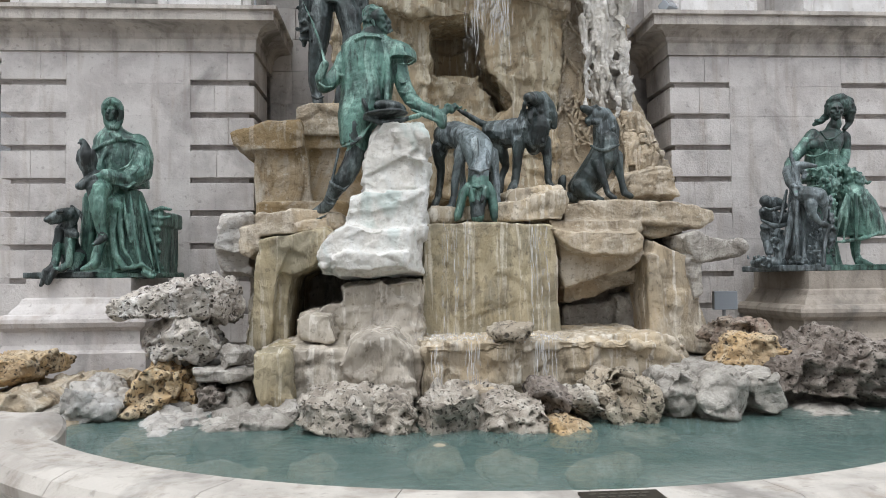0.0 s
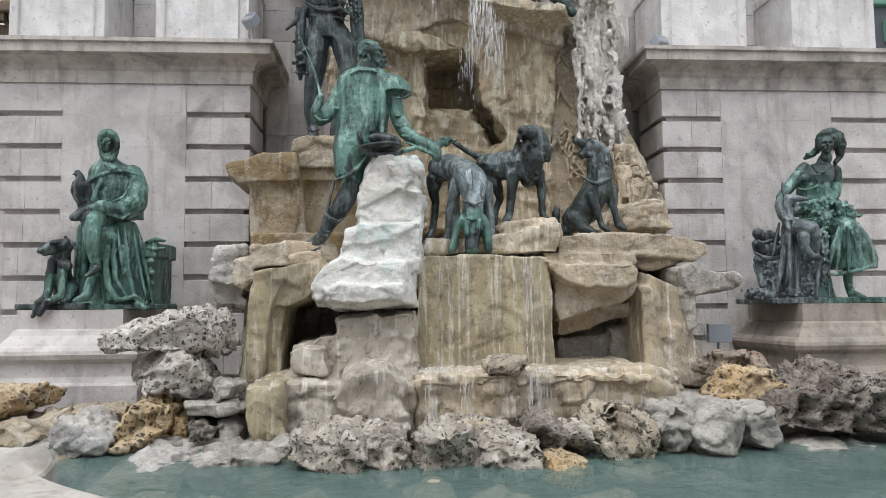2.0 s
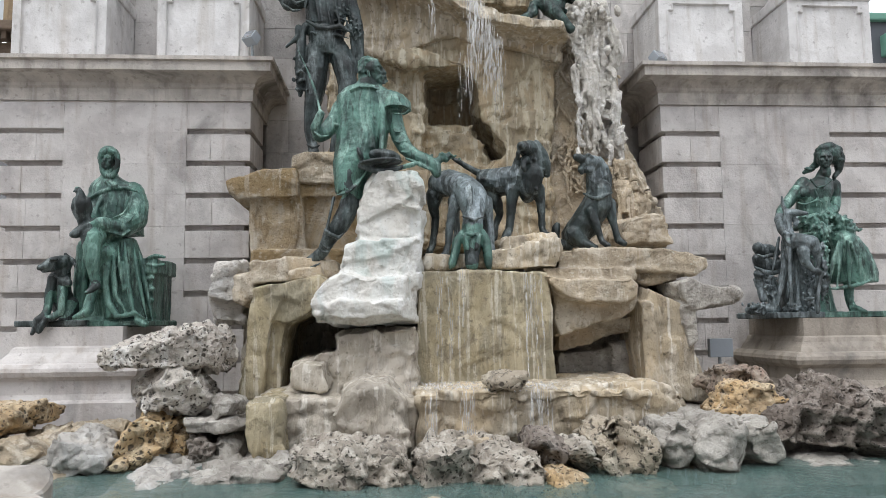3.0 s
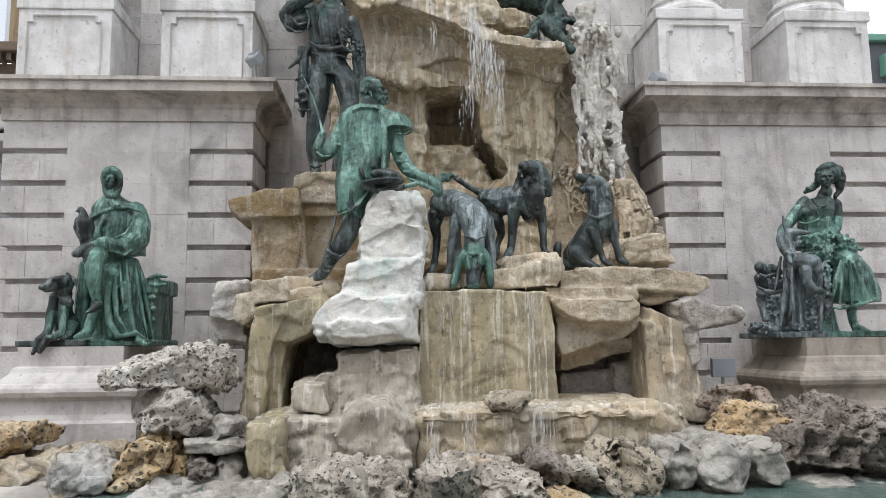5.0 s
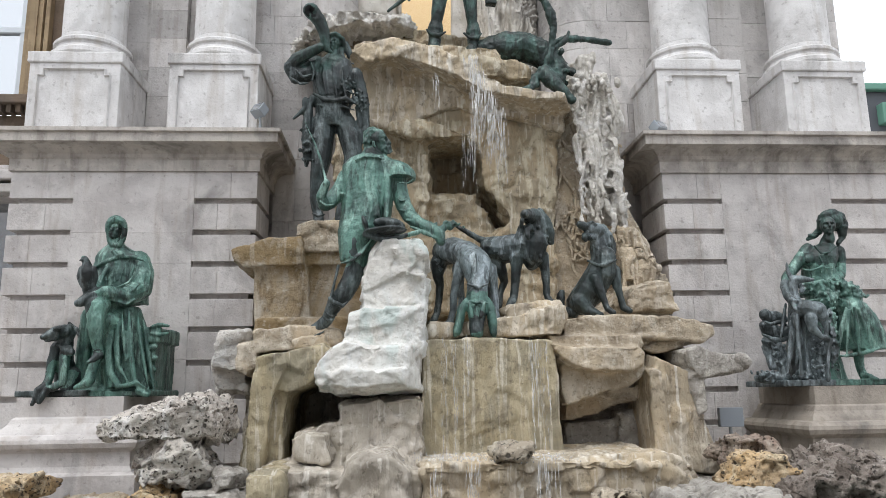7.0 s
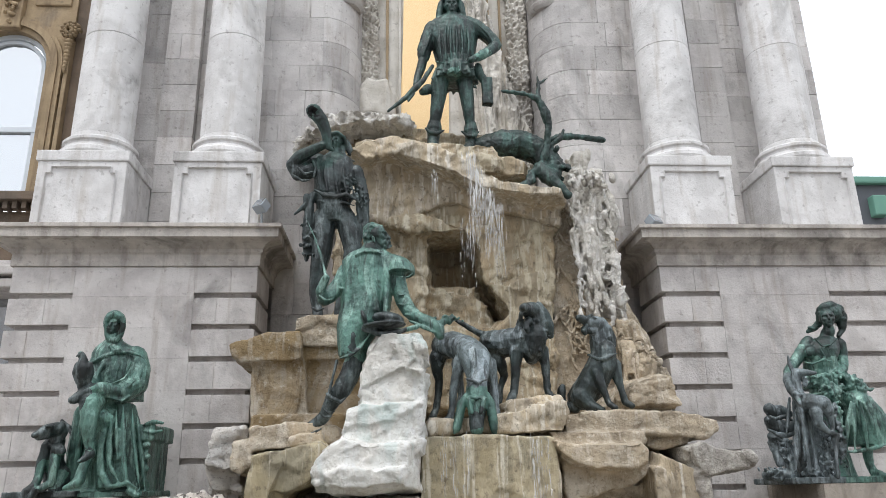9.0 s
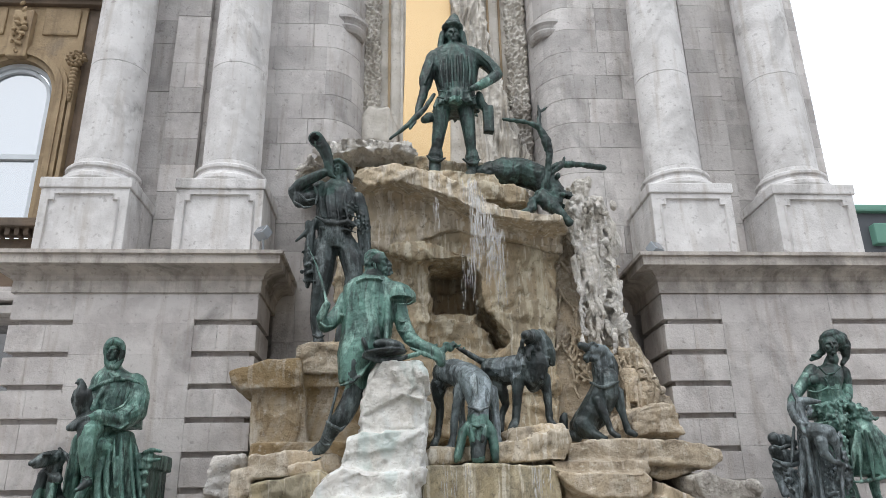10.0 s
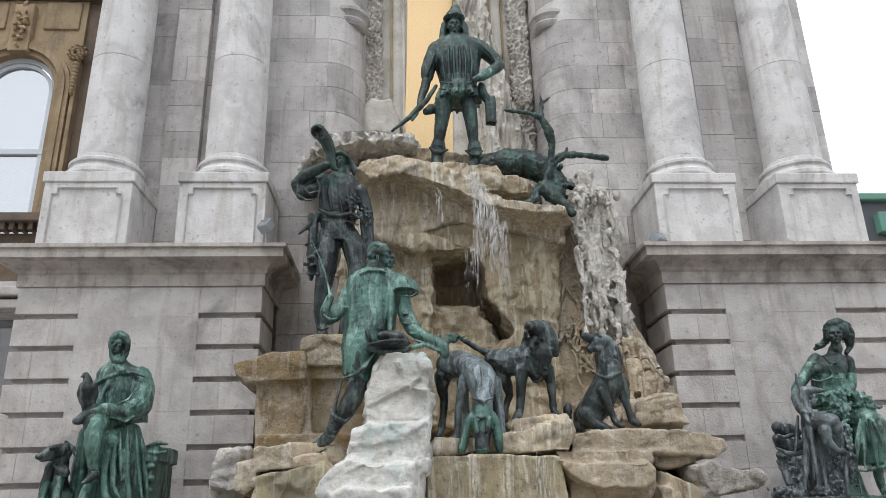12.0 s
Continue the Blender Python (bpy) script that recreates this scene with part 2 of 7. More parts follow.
def glass_mat():
    k = Mat("window_glass")
    c = k.mix((0.10, 0.13, 0.16), (0.14, 0.17, 0.2), k.noise(1))
    k.b.inputs["Coat Weight"].default_value = 1.0
    k.b.inputs["IOR"].default_value = 2.6
    return k.set(c, 0.03, 0.0, spec=1.0)


GOLD, WATER, STREAM, GLASS = gold_mat(), water_mat(), stream_mat(), glass_mat()


# ---- geometry helpers ----
def hash3(i, seed):
    """Random numbers in 0..1 for whole-number lattice points."""
    h = (i[..., 0] * 374761393 + i[..., 1] * 668265263 + i[..., 2] * 2147483647 + seed * 974634533).astype(np.int64) & 0xFFFFFFFF
    h = ((h ^ (h >> 13)) * 1274126177) & 0xFFFFFFFF
    h = ((h ^ (h >> 16)) * 2246822519) & 0xFFFFFFFF
    return (h & 0xFFFFFF) / float(0xFFFFFF)


def vnoise(p, seed=0):
    """Smooth value noise in -1..1."""
    i = np.floor(p).astype(np.int64)
    f = p - i
    u = f * f * (3 - 2 * f)
    out = 0
    for a in (0, 1):
        for b in (0, 1):
            for c in (0, 1):
                w = (u[:, 0] if a else 1 - u[:, 0]) * (u[:, 1] if b else 1 - u[:, 1]) * (u[:, 2] if c else 1 - u[:, 2])
                out = out + w * hash3(i + np.array([a, b, c]), seed)
    return out * 2 - 1


def fbm(p, seed=0, octaves=4):
    out, amp = 0, 1.0
    for o in range(octaves):
        out = out + amp * vnoise(p * 2 ** o + 17.3 * o, seed + o)
        amp *= 0.5
    return out


def worley(p, seed=0):
    """Distance to the nearest of scattered points, one a cell."""
    i = np.floor(p).astype(np.int64)
    best = np.full(len(p), 9.0)
    for a in (-1, 0, 1):
        for b in (-1, 0, 1):
            for c in (-1, 0, 1):
                j = i + np.array([a, b, c])
                q = j + np.stack([hash3(j, seed + 1), hash3(j, seed + 2), hash3(j, seed + 3)], 1)
                best = np.minimum(best, np.linalg.norm(q - p, axis=1))
    return best


def part(name, bm, material, parent=None, label="", smooth=False):
    me = bpy.data.meshes.new(name)
    bmesh.ops.recalc_face_normals(bm, faces=bm.faces)
    bm.to_mesh(me)
    bm.free()
    me.materials.append(material)
    if smooth:
        me.shade_smooth()
    ob = new(name, me)
    if parent:
        ob.parent = parent
    if label:
        tagged(ob, label)
    return ob


def remeshed(bm, name, material, voxel, shape=None, smooth=0):
    """The union of all closed pieces in bm as one smooth skin; shape(co, no) moves its points."""
    me = bpy.data.meshes.new(name)
    bmesh.ops.recalc_face_normals(bm, faces=bm.faces)
    bm.to_mesh(me)
    bm.free()
    ob = new(name, me)
    r = ob.modifiers.new("skin", 'REMESH')
    r.mode, r.voxel_size = 'VOXEL', voxel
    if smooth:
        s = ob.modifiers.new("soft", 'SMOOTH')
        s.iterations, s.factor = smooth, 0.5
    dg = bpy.context.evaluated_depsgraph_get()
    skin = bpy.data.meshes.new_from_object(ob.evaluated_get(dg))
    ob.modifiers.clear()
    ob.data = skin
    bpy.data.meshes.remove(me)
    skin.name = name
    skin.materials.clear()
    skin.materials.append(material)
    n = len(skin.vertices)
    if shape and n:
        co, no = np.empty(n * 3), np.empty(n * 3)
        skin.vertices.foreach_get("co", co)
        skin.vertex_normals.foreach_get("vector", no)
        co = shape(co.reshape(-1, 3), no.reshape(-1, 3))
        skin.vertices.foreach_set("co", co.ravel())
    skin.shade_smooth()
    skin.update()
    return ob


def box(bm, x0, x1, y0, y1, z0, z1, bevel=0.0):
    v = [bm.verts.new((x, y, z)) for x in (x0, x1) for y in (y0, y1) for z in (z0, z1)]
    f = [bm.faces.new([v[i] for i in q]) for q in ((0, 1, 3, 2), (4, 6, 7, 5), (0, 4, 5, 1), (2, 3, 7, 6), (0, 2, 6, 4), (1, 5, 7, 3))]
    if bevel:
        es = list({e for q in f for e in q.edges})
        bmesh.ops.bevel(bm, geom=es, offset=bevel, segments=2, affect='EDGES', profile=0.6)


def prism(bm, outline, y0, y1, front=0.9, dz=0.0):
    """A closed block with that outline (x, z), from y0 at the front to y1; the front is a little smaller."""
    cx = sum(p[0] for p in outline) / len(outline)
    cz = sum(p[1] for p in outline) / len(outline)
    rings = []
    for y, s in ((y0, front), (y0 + 0.22 * (y1 - y0), 1.0), (y1, 1.0)):
        rings.append([bm.verts.new((cx + (x - cx) * s, y, cz + (z - cz) * s + dz * (y - y0))) for x, z in outline])
    n = len(outline)
    bm.faces.new(rings[0])
    bm.faces.new(rings[-1][::-1])
    for a, b in zip(rings, rings[1:]):
        for i in range(n):
            bm.faces.new((a[i], a[(i + 1) % n], b[(i + 1) % n], b[i]))


def add_rings(bm, rows):
    """A closed skin through rings of points, with a pole at each end."""
    made = [[bm.verts.new(p) for p in row] for row in rows]
    for a, b in zip(made, made[1:]):
        n = max(len(a), len(b))
        for i in range(n):
            j = (i + 1) % n
            if len(a) == 1:
                bm.faces.new((a[0], b[j], b[i]))
            elif len(b) == 1:
                bm.faces.new((a[i], a[j], b[0]))
            else:
                bm.faces.new((a[i], a[j], b[j], b[i]))


def ball(bm, c, r, rot=(0, 0, 0), u=14, v=8):
    m = pose(*c, *rot) @ Matrix.Diagonal((*((r, r, r) if isinstance(r, (int, float)) else r), 1))
    rows = [[m @ Vector((0, 0, 1))]]
    for k in range(1, v):
        t = math.pi * k / v
        rows.append([m @ Vector((math.sin(t) * math.cos(2 * math.pi * i / u), math.sin(t) * math.sin(2 * math.pi * i / u), math.cos(t))) for i in range(u)])
    add_rings(bm, rows + [[m @ Vector((0, 0, -1))]])


def limb(bm, p, r, q, s, seg=12):
    """A tapered limb from p (radius r) to q (radius s) with round ends."""
    p, q = Vector(p), Vector(q)
    d = q - p
    turn = d.to_track_quat('Z', 'Y').to_matrix() if d.length > 1e-5 else Matrix.Identity(3)
    z = turn @ Vector((0, 0, 1))
    rows = [[p - z * r]]
    for c, w, ts in ((p, r, (2.6, 2.1, 1.571)), (q, s, (1.571, 1.05, 0.55))):
        for t in ts:
            rows.append([c + turn @ Vector((w * math.sin(t) * math.cos(2 * math.pi * i / seg), w * math.sin(t) * math.sin(2 * math.pi * i / seg), w * math.cos(t))) for i in range(seg)])
    add_rings(bm, rows + [[q + z * s]])


def chain(bm, *joints):
    """Limbs through joints, each (point, radius)."""
    for (p, r), (q, s) in zip(joints, joints[1:]):
        limb(bm, p, r, q, s)


def loft(bm, rings, folds=0, depth=0.0, seg=40, phase=0.0):
    """A closed body through rings (centre, rx, ry), with vertical folds that deepen downward."""
    made = []
    for k, (c, rx, ry) in enumerate(rings):
        w = k / (len(rings) - 1)
        row = []
        for i in range(seg):
            a = 2 * math.pi * i / seg
            s = 1 + depth * w * (math.sin(folds * a + phase) + 0.5 * math.sin((folds * 1.6) * a + 2 * phase + w * 2))
            row.append(bm.verts.new((c[0] + rx * s * math.cos(a), c[1] + ry * s * math.sin(a), c[2])))
        made.append(row)
    bm.faces.new(made[0])
    bm.faces.new(made[-1][::-1])
    for a, b in zip(made, made[1:]):
        for i in range(seg):
            bm.faces.new((a[i], a[(i + 1) % seg], b[(i + 1) % seg], b[i]))


def revolve(bm, c, profile, seg=32):
    """A turned body round a vertical axis at c: profile of (radius, z)."""
    rows = [[bm.verts.new((c[0] + r * math.cos(2 * math.pi * i / seg), c[1] + r * math.sin(2 * math.pi * i / seg), z)) for i in range(seg)] for r, z in profile]
    bm.faces.new(rows[0])
    bm.faces.new(rows[-1][::-1])
    for a, b in zip(rows, rows[1:]):
        for i in range(seg):
            bm.faces.new((a[i], a[(i + 1) % seg], b[(i + 1) % seg], b[i]))


def moulding(bm, path, profile):
    """A profile of (out, z) swept along a path of (x, y) with mitred corners; out is to the right of the way."""
    rows = []
    for i, p in enumerate(path):
        p = Vector(p)
        a = (p - Vector(path[i - 1])).normalized() if i else None
        b = (Vector(path[i + 1]) - p).normalized() if i < len(path) - 1 else None
        na = Vector((a.y, -a.x)) if a else None
        nb = Vector((b.y, -b.x)) if b else None
        n = na if b is None else nb if a is None else (na + nb) / (1 + na.dot(nb))
        rows.append([bm.verts.new((p.x + n.x * o, p.y + n.y * o, z)) for o, z in profile])
    m = len(profile)
    bm.faces.new(rows[0])
    bm.faces.new(rows[-1][::-1])
    for a, b in zip(rows, rows[1:]):
        for i in range(m):
            bm.faces.new((a[i], a[(i + 1) % m], b[(i + 1) % m], b[i]))


def chips(p, seed):
    """Piecewise flat chips: in each cell the skin tilts its own way."""
    i = np.floor(p).astype(np.int64)
    best = np.full(len(p), 9.0)
    out = np.zeros(len(p))
    for a in (-1, 0, 1):
        for b in (-1, 0, 1):
            for c in (-1, 0, 1):
                j = i + np.array([a, b, c])
                q = j + np.stack([hash3(j, seed + 1), hash3(j, seed + 2), hash3(j, seed + 3)], 1)
                t = np.stack([hash3(j, seed + 4), hash3(j, seed + 5), hash3(j, seed + 6)], 1) * 2 - 1
                e = p - q
                w = np.linalg.norm(e, axis=1)
                near = w < best
                best = np.where(near, w, best)
                out = np.where(near, (e * t).sum(1) + 0.5 * (hash3(j, seed + 7) - 0.5), out)
    return out


def cut_flat(co, seed, count=16):
    """Planes that shave a rock's corners off to flat faces with sharp edges."""
    g = np.random.RandomState(seed)
    c = (co.min(0) + co.max(0)) / 2
    half = (co.max(0) - co.min(0)) / 2 + 1e-6
    for _ in range(count):
        n = g.normal(size=3)
        n /= np.linalg.norm(n)
        d = ((co - c) / half) @ n
        lim = d.max() * g.uniform(0.74, 0.93)
        co = co - np.clip(d - lim, 0, None)[:, None] * n * half
    return co


def rocky(amp, freq, seed, pits=0.0, pit_freq=8.0, strata=0.0, crack=0.6):
    """How a rock's skin is broken up: bulges, chipped facets, cracks, beds and pores."""
    def shape(co, no):
        d = 0.6 * amp * fbm(co * freq, seed, 5)
        w = 0.18 * fbm(co * 3, seed + 70, 2)[:, None]
        d += 1.5 * amp * chips(co * freq * np.array([0.9, 0.9, 1.5]) + w, seed + 60)
        d += 0.8 * amp * chips(co * freq * 2.3 + w, seed + 80)
        d += 0.35 * amp * fbm(co * freq * 7, seed + 62, 3)
        d -= amp * crack * np.clip(1 - 5 * np.abs(fbm(co * freq * np.array([0.7, 0.7, 1.3]) + 5, seed + 9, 3)), 0, 1)
        if strata:
            z = co * np.array([0.5, 0.5, 4.5]) + 0.3 * fbm(co * 1.5, seed + 21, 2)[:, None]
            d += 1.3 * strata * np.sign(vnoise(z * 1.6, seed + 20)) * np.abs(vnoise(z * 1.6, seed + 20)) ** 0.5
        if pits:
            gate = np.clip(fbm(co * 2.2, seed + 30, 2) * 1.5 + 0.9, 0.15, 1)
            q = co + 0.05 * fbm(co * 6, seed + 33, 2)[:, None]
            w = worley(q * pit_freq, seed + 40)
            d -= 1.6 * pits * gate * np.clip(1 - w / 0.5, 0, 1) ** 0.5
            w = worley(q * pit_freq * 1.8 * np.array([1, 1, 1.4]), seed + 50)
            d -= 0.7 * pits * gate * np.clip(1 - w / 0.45, 0, 1) ** 0.6
        return co + no * d[:, None]
    return shape


def boulder(name, material, label, outline, y0, y1, seed, amp=0.04, freq=2.2, voxel=0.035, pits=0.0, front=0.75, group="loose rocks", strata=0.0, dz=0.0, pit_freq=7.0):
    """A single rock from its front outline and its depth."""
    bm = bmesh.new()
    cx, cz = sum(p[0] for p in outline) / len(outline), sum(p[1] for p in outline) / len(outline)
    prism(bm, [(cx + 1.05 * (x - cx), cz + 1.05 * (z - cz)) for x, z in outline], y0, y1, front, dz)
    rough = rocky(amp, freq, seed, pits * 1.35, pit_freq * 0.85, strata)
    ob = remeshed(bm, name, material, voxel, lambda co, no: rough(cut_flat(co, seed % 9973), no), 0)
    return tagged(ob, label, "rock", group)


def empty(name, label, category, group="", kind=""):
    return tagged(new(name), label, category, group, kind)


def courses(parent, material, name, x0, x1, z0, z1, y0, y1, height, length, rng, joint=0.006, offset=0.0, proud=0.004):
    """Ashlar: blocks in courses with fine recessed joints, each an object on its own box."""
    n = max(1, round((z1 - z0) / height))
    h = (z1 - z0) / n
    for k in range(n):
        x = x0
        first = True
        while x < x1 - 0.02:
            w = length * rng.uniform(0.6, 1.35) * (rng.uniform(0.4, 1) if first else 1)
            first = False
            if x1 - (x + w) < 0.3 * length:
                w = x1 - x
            bm = bmesh.new()
            p = rng.uniform(-proud, proud)
            box(bm, x + joint / 2, x + w - joint / 2, y0 + p, y1, z0 + k * h + joint / 2, z0 + (k + 1) * h - joint / 2)
            part(name, bm, material, parent)
            x += w


# ---- ground ----
bm = bmesh.new()
bmesh.ops.create_grid(bm, x_segments=2, y_segments=2, size=400)
tagged(part("ground", bm, PAVING), "grey stone paving of the courtyard", "ground", kind="structure")

# ---- unseen walls added round the viewer to block low sky light ----
def wing(name, x0, x1, y0, y1, h):
    host = empty(name, "plain pale unseen wall added to block low sky light", "wall", kind="structure")
    bm = bmesh.new()
    box(bm, x0, x1, y0, y1, 0, h)
    part("masonry", bm, STONE_UP, host)


wing("unseen_wall_south", -32, 32, -34, -32, 15)
wing("unseen_wall_southwest", -34, -32, -34, 4, 15)
wing("unseen_wall_southeast", 32, 34, -34, -6, 15)

# ---- facade: rusticated piers with cornices ----
CORNICE = [(0.0, 4.64), (0.03, 4.64), (0.03, 4.80), (0.06, 4.83), (0.06, 4.87), (0.12, 4.93), (0.17, 4.95), (0.30, 4.97), (0.30, 5.09), (0.34, 5.10), (0.34, 5.15), (0.0, 5.2)]
RECESS = 0.95


def pier(name, sign, outer):
    """One rusticated pier with grooved corners, plain middle panel and cornice; sign mirrors it."""
    rng = random.Random(5 + sign)
    host = empty(name, "pale limestone pier with grooved corner blocks and plain panel", "wall", kind="structure")
    xi, xa, xb, xo = 2.79, 3.62, 5.2, outer
    bm = bmesh.new()
    a, b = sorted((sign * (xi + 0.09), sign * (xo - 0.09)))
    box(bm, a, b, 0.09, RECESS, 0, 4.66)
    part("core", bm, STONE, host)
    slots = [4.235 - 0.4295 * k for k in range(10)]
    edges = [4.64] + slots + [0.0]
    for k, (top, bot) in enumerate(zip(edges, edges[1:])):
        for u, v, back in ((xi, xa, RECESS), (xb, xo, RECESS)):
            cut = u + (v - u) * rng.uniform(0.35, 0.65)
            for p, q in ((u, cut), (cut, v)):
                a, b = sorted((sign * p, sign * q))
                bm = bmesh.new()
                t = top - (0.0 if k == 0 else 0.037)
                box(bm, a + 0.001, b - 0.001, rng.uniform(-0.003, 0.003), back, bot + 0.037, t, 0.006)
                part("block", bm, STONE, host)
    a, b = sorted((sign * xa, sign * xb))
    courses(host, STONE, "block", a, b, 4.64 - 0.4295 * 10.7, 4.64, 0.0, 0.2, 0.43, 1.1, rng, 0.002, proud=0.001)
    bm = bmesh.new()
    if sign < 0:
        path = [(-xo, RECESS), (-xo, 0), (-xi, 0), (-xi, RECESS + 0.35)]
    else:
        path = [(xi, RECESS + 0.35), (xi, 0), (xo, 0), (xo, RECESS)]
    moulding(bm, path, CORNICE)
    part("cornice", bm, STONE_CORNICE, host, "weathered grey moulded cornice")
    bm = bmesh.new()
    a, b = sorted((sign * xi, sign * xo))
    box(bm, a + 0.003, b - 0.003, 0.003, RECESS + 0.3, 4.66, 5.19)
    part("cornice_bed", bm, STONE, host)
    return host


pier("wall_pier_west", -1, 6.02)
pier("wall_pier_east", 1, 8.6)


def pedestal_and_column(x):
    """A square pedestal with a sunk panel, and on it a round column of drums."""
    host = empty("column", "round pale limestone column on a panelled square pedestal", "column", "columns")
    w = 0.61
    y0 = 0.02
    bm = bmesh.new()
    box(bm, x - w, x + w, y0, y0 + 1.1, 5.19, 6.2, 0.01)
    ped = part("pedestal", bm, STONE_COL, host)
    bm = bmesh.new()
    box(bm, x - w - 0.03, x + w + 0.03, y0 - 0.03, y0 + 1.13, 6.2, 6.36, 0.02)
    part("cap", bm, STONE_COL, ped)
    bm = bmesh.new()
    fr = [(-0.47, 5.28), (0.47, 5.28), (0.47, 6.0), (0.40, 6.0), (0.40, 6.09), (-0.40, 6.09), (-0.40, 6.0), (-0.47, 6.0)]
    cx = x
    outer = [bm.verts.new((cx + p * 1.05, y0 - 0.004, 5.68 + (z - 5.68) * 1.06)) for p, z in fr]
    mid = [bm.verts.new((cx + p * 1.02, y0 - 0.04, 5.68 + (z - 5.68) * 1.03)) for p, z in fr]
    inner = [bm.verts.new((cx + p, y0 - 0.002, z)) for p, z in fr]
    for a, b in ((outer, mid), (mid, inner)):
        for i in range(8):
            bm.faces.new((a[i], a[(i + 1) % 8], b[(i + 1) % 8], b[i]))
    part("panel_moulding", bm, STONE_COL, ped)
    cy = 0.56
    prof = [(0.57, 6.36), (0.58, 6.39), (0.57, 6.45), (0.53, 6.48), (0.52, 6.50), (0.50, 6.53), (0.50, 6.56), (0.53, 6.58), (0.53, 6.62), (0.50, 6.65), (0.45, 6.67), (0.435, 6.74)]
    bm = bmesh.new()
    revolve(bm, (x, cy), prof, 40)
    part("base", bm, STONE_COL, host, smooth=False)
    for z0, z1, r0, r1 in ((6.74, 8.42, 0.432, 0.428), (8.425, 10.6, 0.427, 0.41), (10.605, 12.4, 0.408, 0.38)):
        bm = bmesh.new()
        revolve(bm, (x, cy), [(r0 - 0.006, z0), (r0, z0 + 0.008), (r1, z1 - 0.008), (r1 - 0.006, z1)], 40)
        part("drum", bm, STONE_COL, host, smooth=False)
    return host


for x in (-5.32, -3.44, 3.44, 5.32):
    pedestal_and_column(x)

# ---- upper wall with niche ----
WALL_Y = RECESS + 0.25
rng = random.Random(11)
upper = empty("wall_north", "grey-beige ashlar wall behind the columns with a concave niche", "wall", kind="structure")
bm = bmesh.new()
box(bm, -6.05, -2.1, WALL_Y + 0.1, WALL_Y + 1.6, 0, 13)
box(bm, 2.1, 6.2, WALL_Y + 0.1, WALL_Y + 1.6, 0, 13)
box(bm, -2.1, 2.1, WALL_Y + 0.95, WALL_Y + 1.6, 0, 13)
part("core", bm, STONE_UP, upper)
for a, b in ((-6.0, -4.7), (-4.15, -2.15), (2.15, 4.15), (4.7, 6.0)):
    courses(upper, STONE_UP, "ashlar_block", a, b, 5.2, 12.8, WALL_Y, WALL_Y + 0.15, 0.475, 0.75, rng)
for a, b in ((-4.7, -4.15), (4.15, 4.7)):
    courses(upper, STONE_UP, "ashlar_block", a, b, 5.2, 12.8, WALL_Y - 0.14, WALL_Y + 0.15, 0.475, 0.75, rng)
courses(upper, STONE_UP, "ashlar_block", 6.0, 6.32, 5.2, 12.8, WALL_Y - 0.1, WALL_Y + 1.5, 0.475, 0.75, rng)
for s in (-1, 1):
    n = 16
    for k in range(n):
        z0, z1 = 5.2 + 0.475 * k, 5.2 + 0.475 * (k + 1)
        cuts = sorted([0.0, rng.uniform(0.3, 0.7), 1.0])
        for u, v in zip(cuts, cuts[1:]):
            bm = bmesh.new()
            ring = []
            for i in range(7):
                a = math.pi / 2 * (u + (v - u) * i / 6)
                x, y = 2.15 - 0.62 * math.sin(a) , WALL_Y + 0.85 * (1 - math.cos(a))
                ring.append((s * x, y))
            front = [bm.verts.new((x, y, z)) for z in (z0 + 0.004, z1 - 0.004) for x, y in ring]
            back = [bm.verts.new((x + s * 0.1, y + 0.12, z)) for z in (z0 + 0.004, z1 - 0.004) for x, y in ring]
            for i in range(6):
                bm.faces.new((front[i], front[i + 1], front[i + 8], front[i + 7]))
                bm.faces.new((front[i + 7], front[i + 8], back[i + 8], back[i + 7]))
                bm.faces.new((front[i + 1], front[i], back[i], back[i + 1]))
            bm.faces.new((front[0], front[7], back[7], back[0]))
            bm.faces.new((front[6], back[6], back[13], front[13]))
            part("ashlar_block", bm, STONE_UP, upper)
courses(upper, STONE_UP, "ashlar_block", -2.79, 2.79, 2.8, 5.2, WALL_Y, WALL_Y + 0.15, 0.48, 0.8, rng)
bm = bmesh.new()
box(bm, -6.1, 6.3, WALL_Y, WALL_Y + 1.6, 13, 13.5)
part("entablature", bm, STONE_UP, upper)

# ---- basin ----
CX, CY, RI = 0.0, -2.05, 4.2
RIM_Z, WATER_Z = 0.62, 0.5


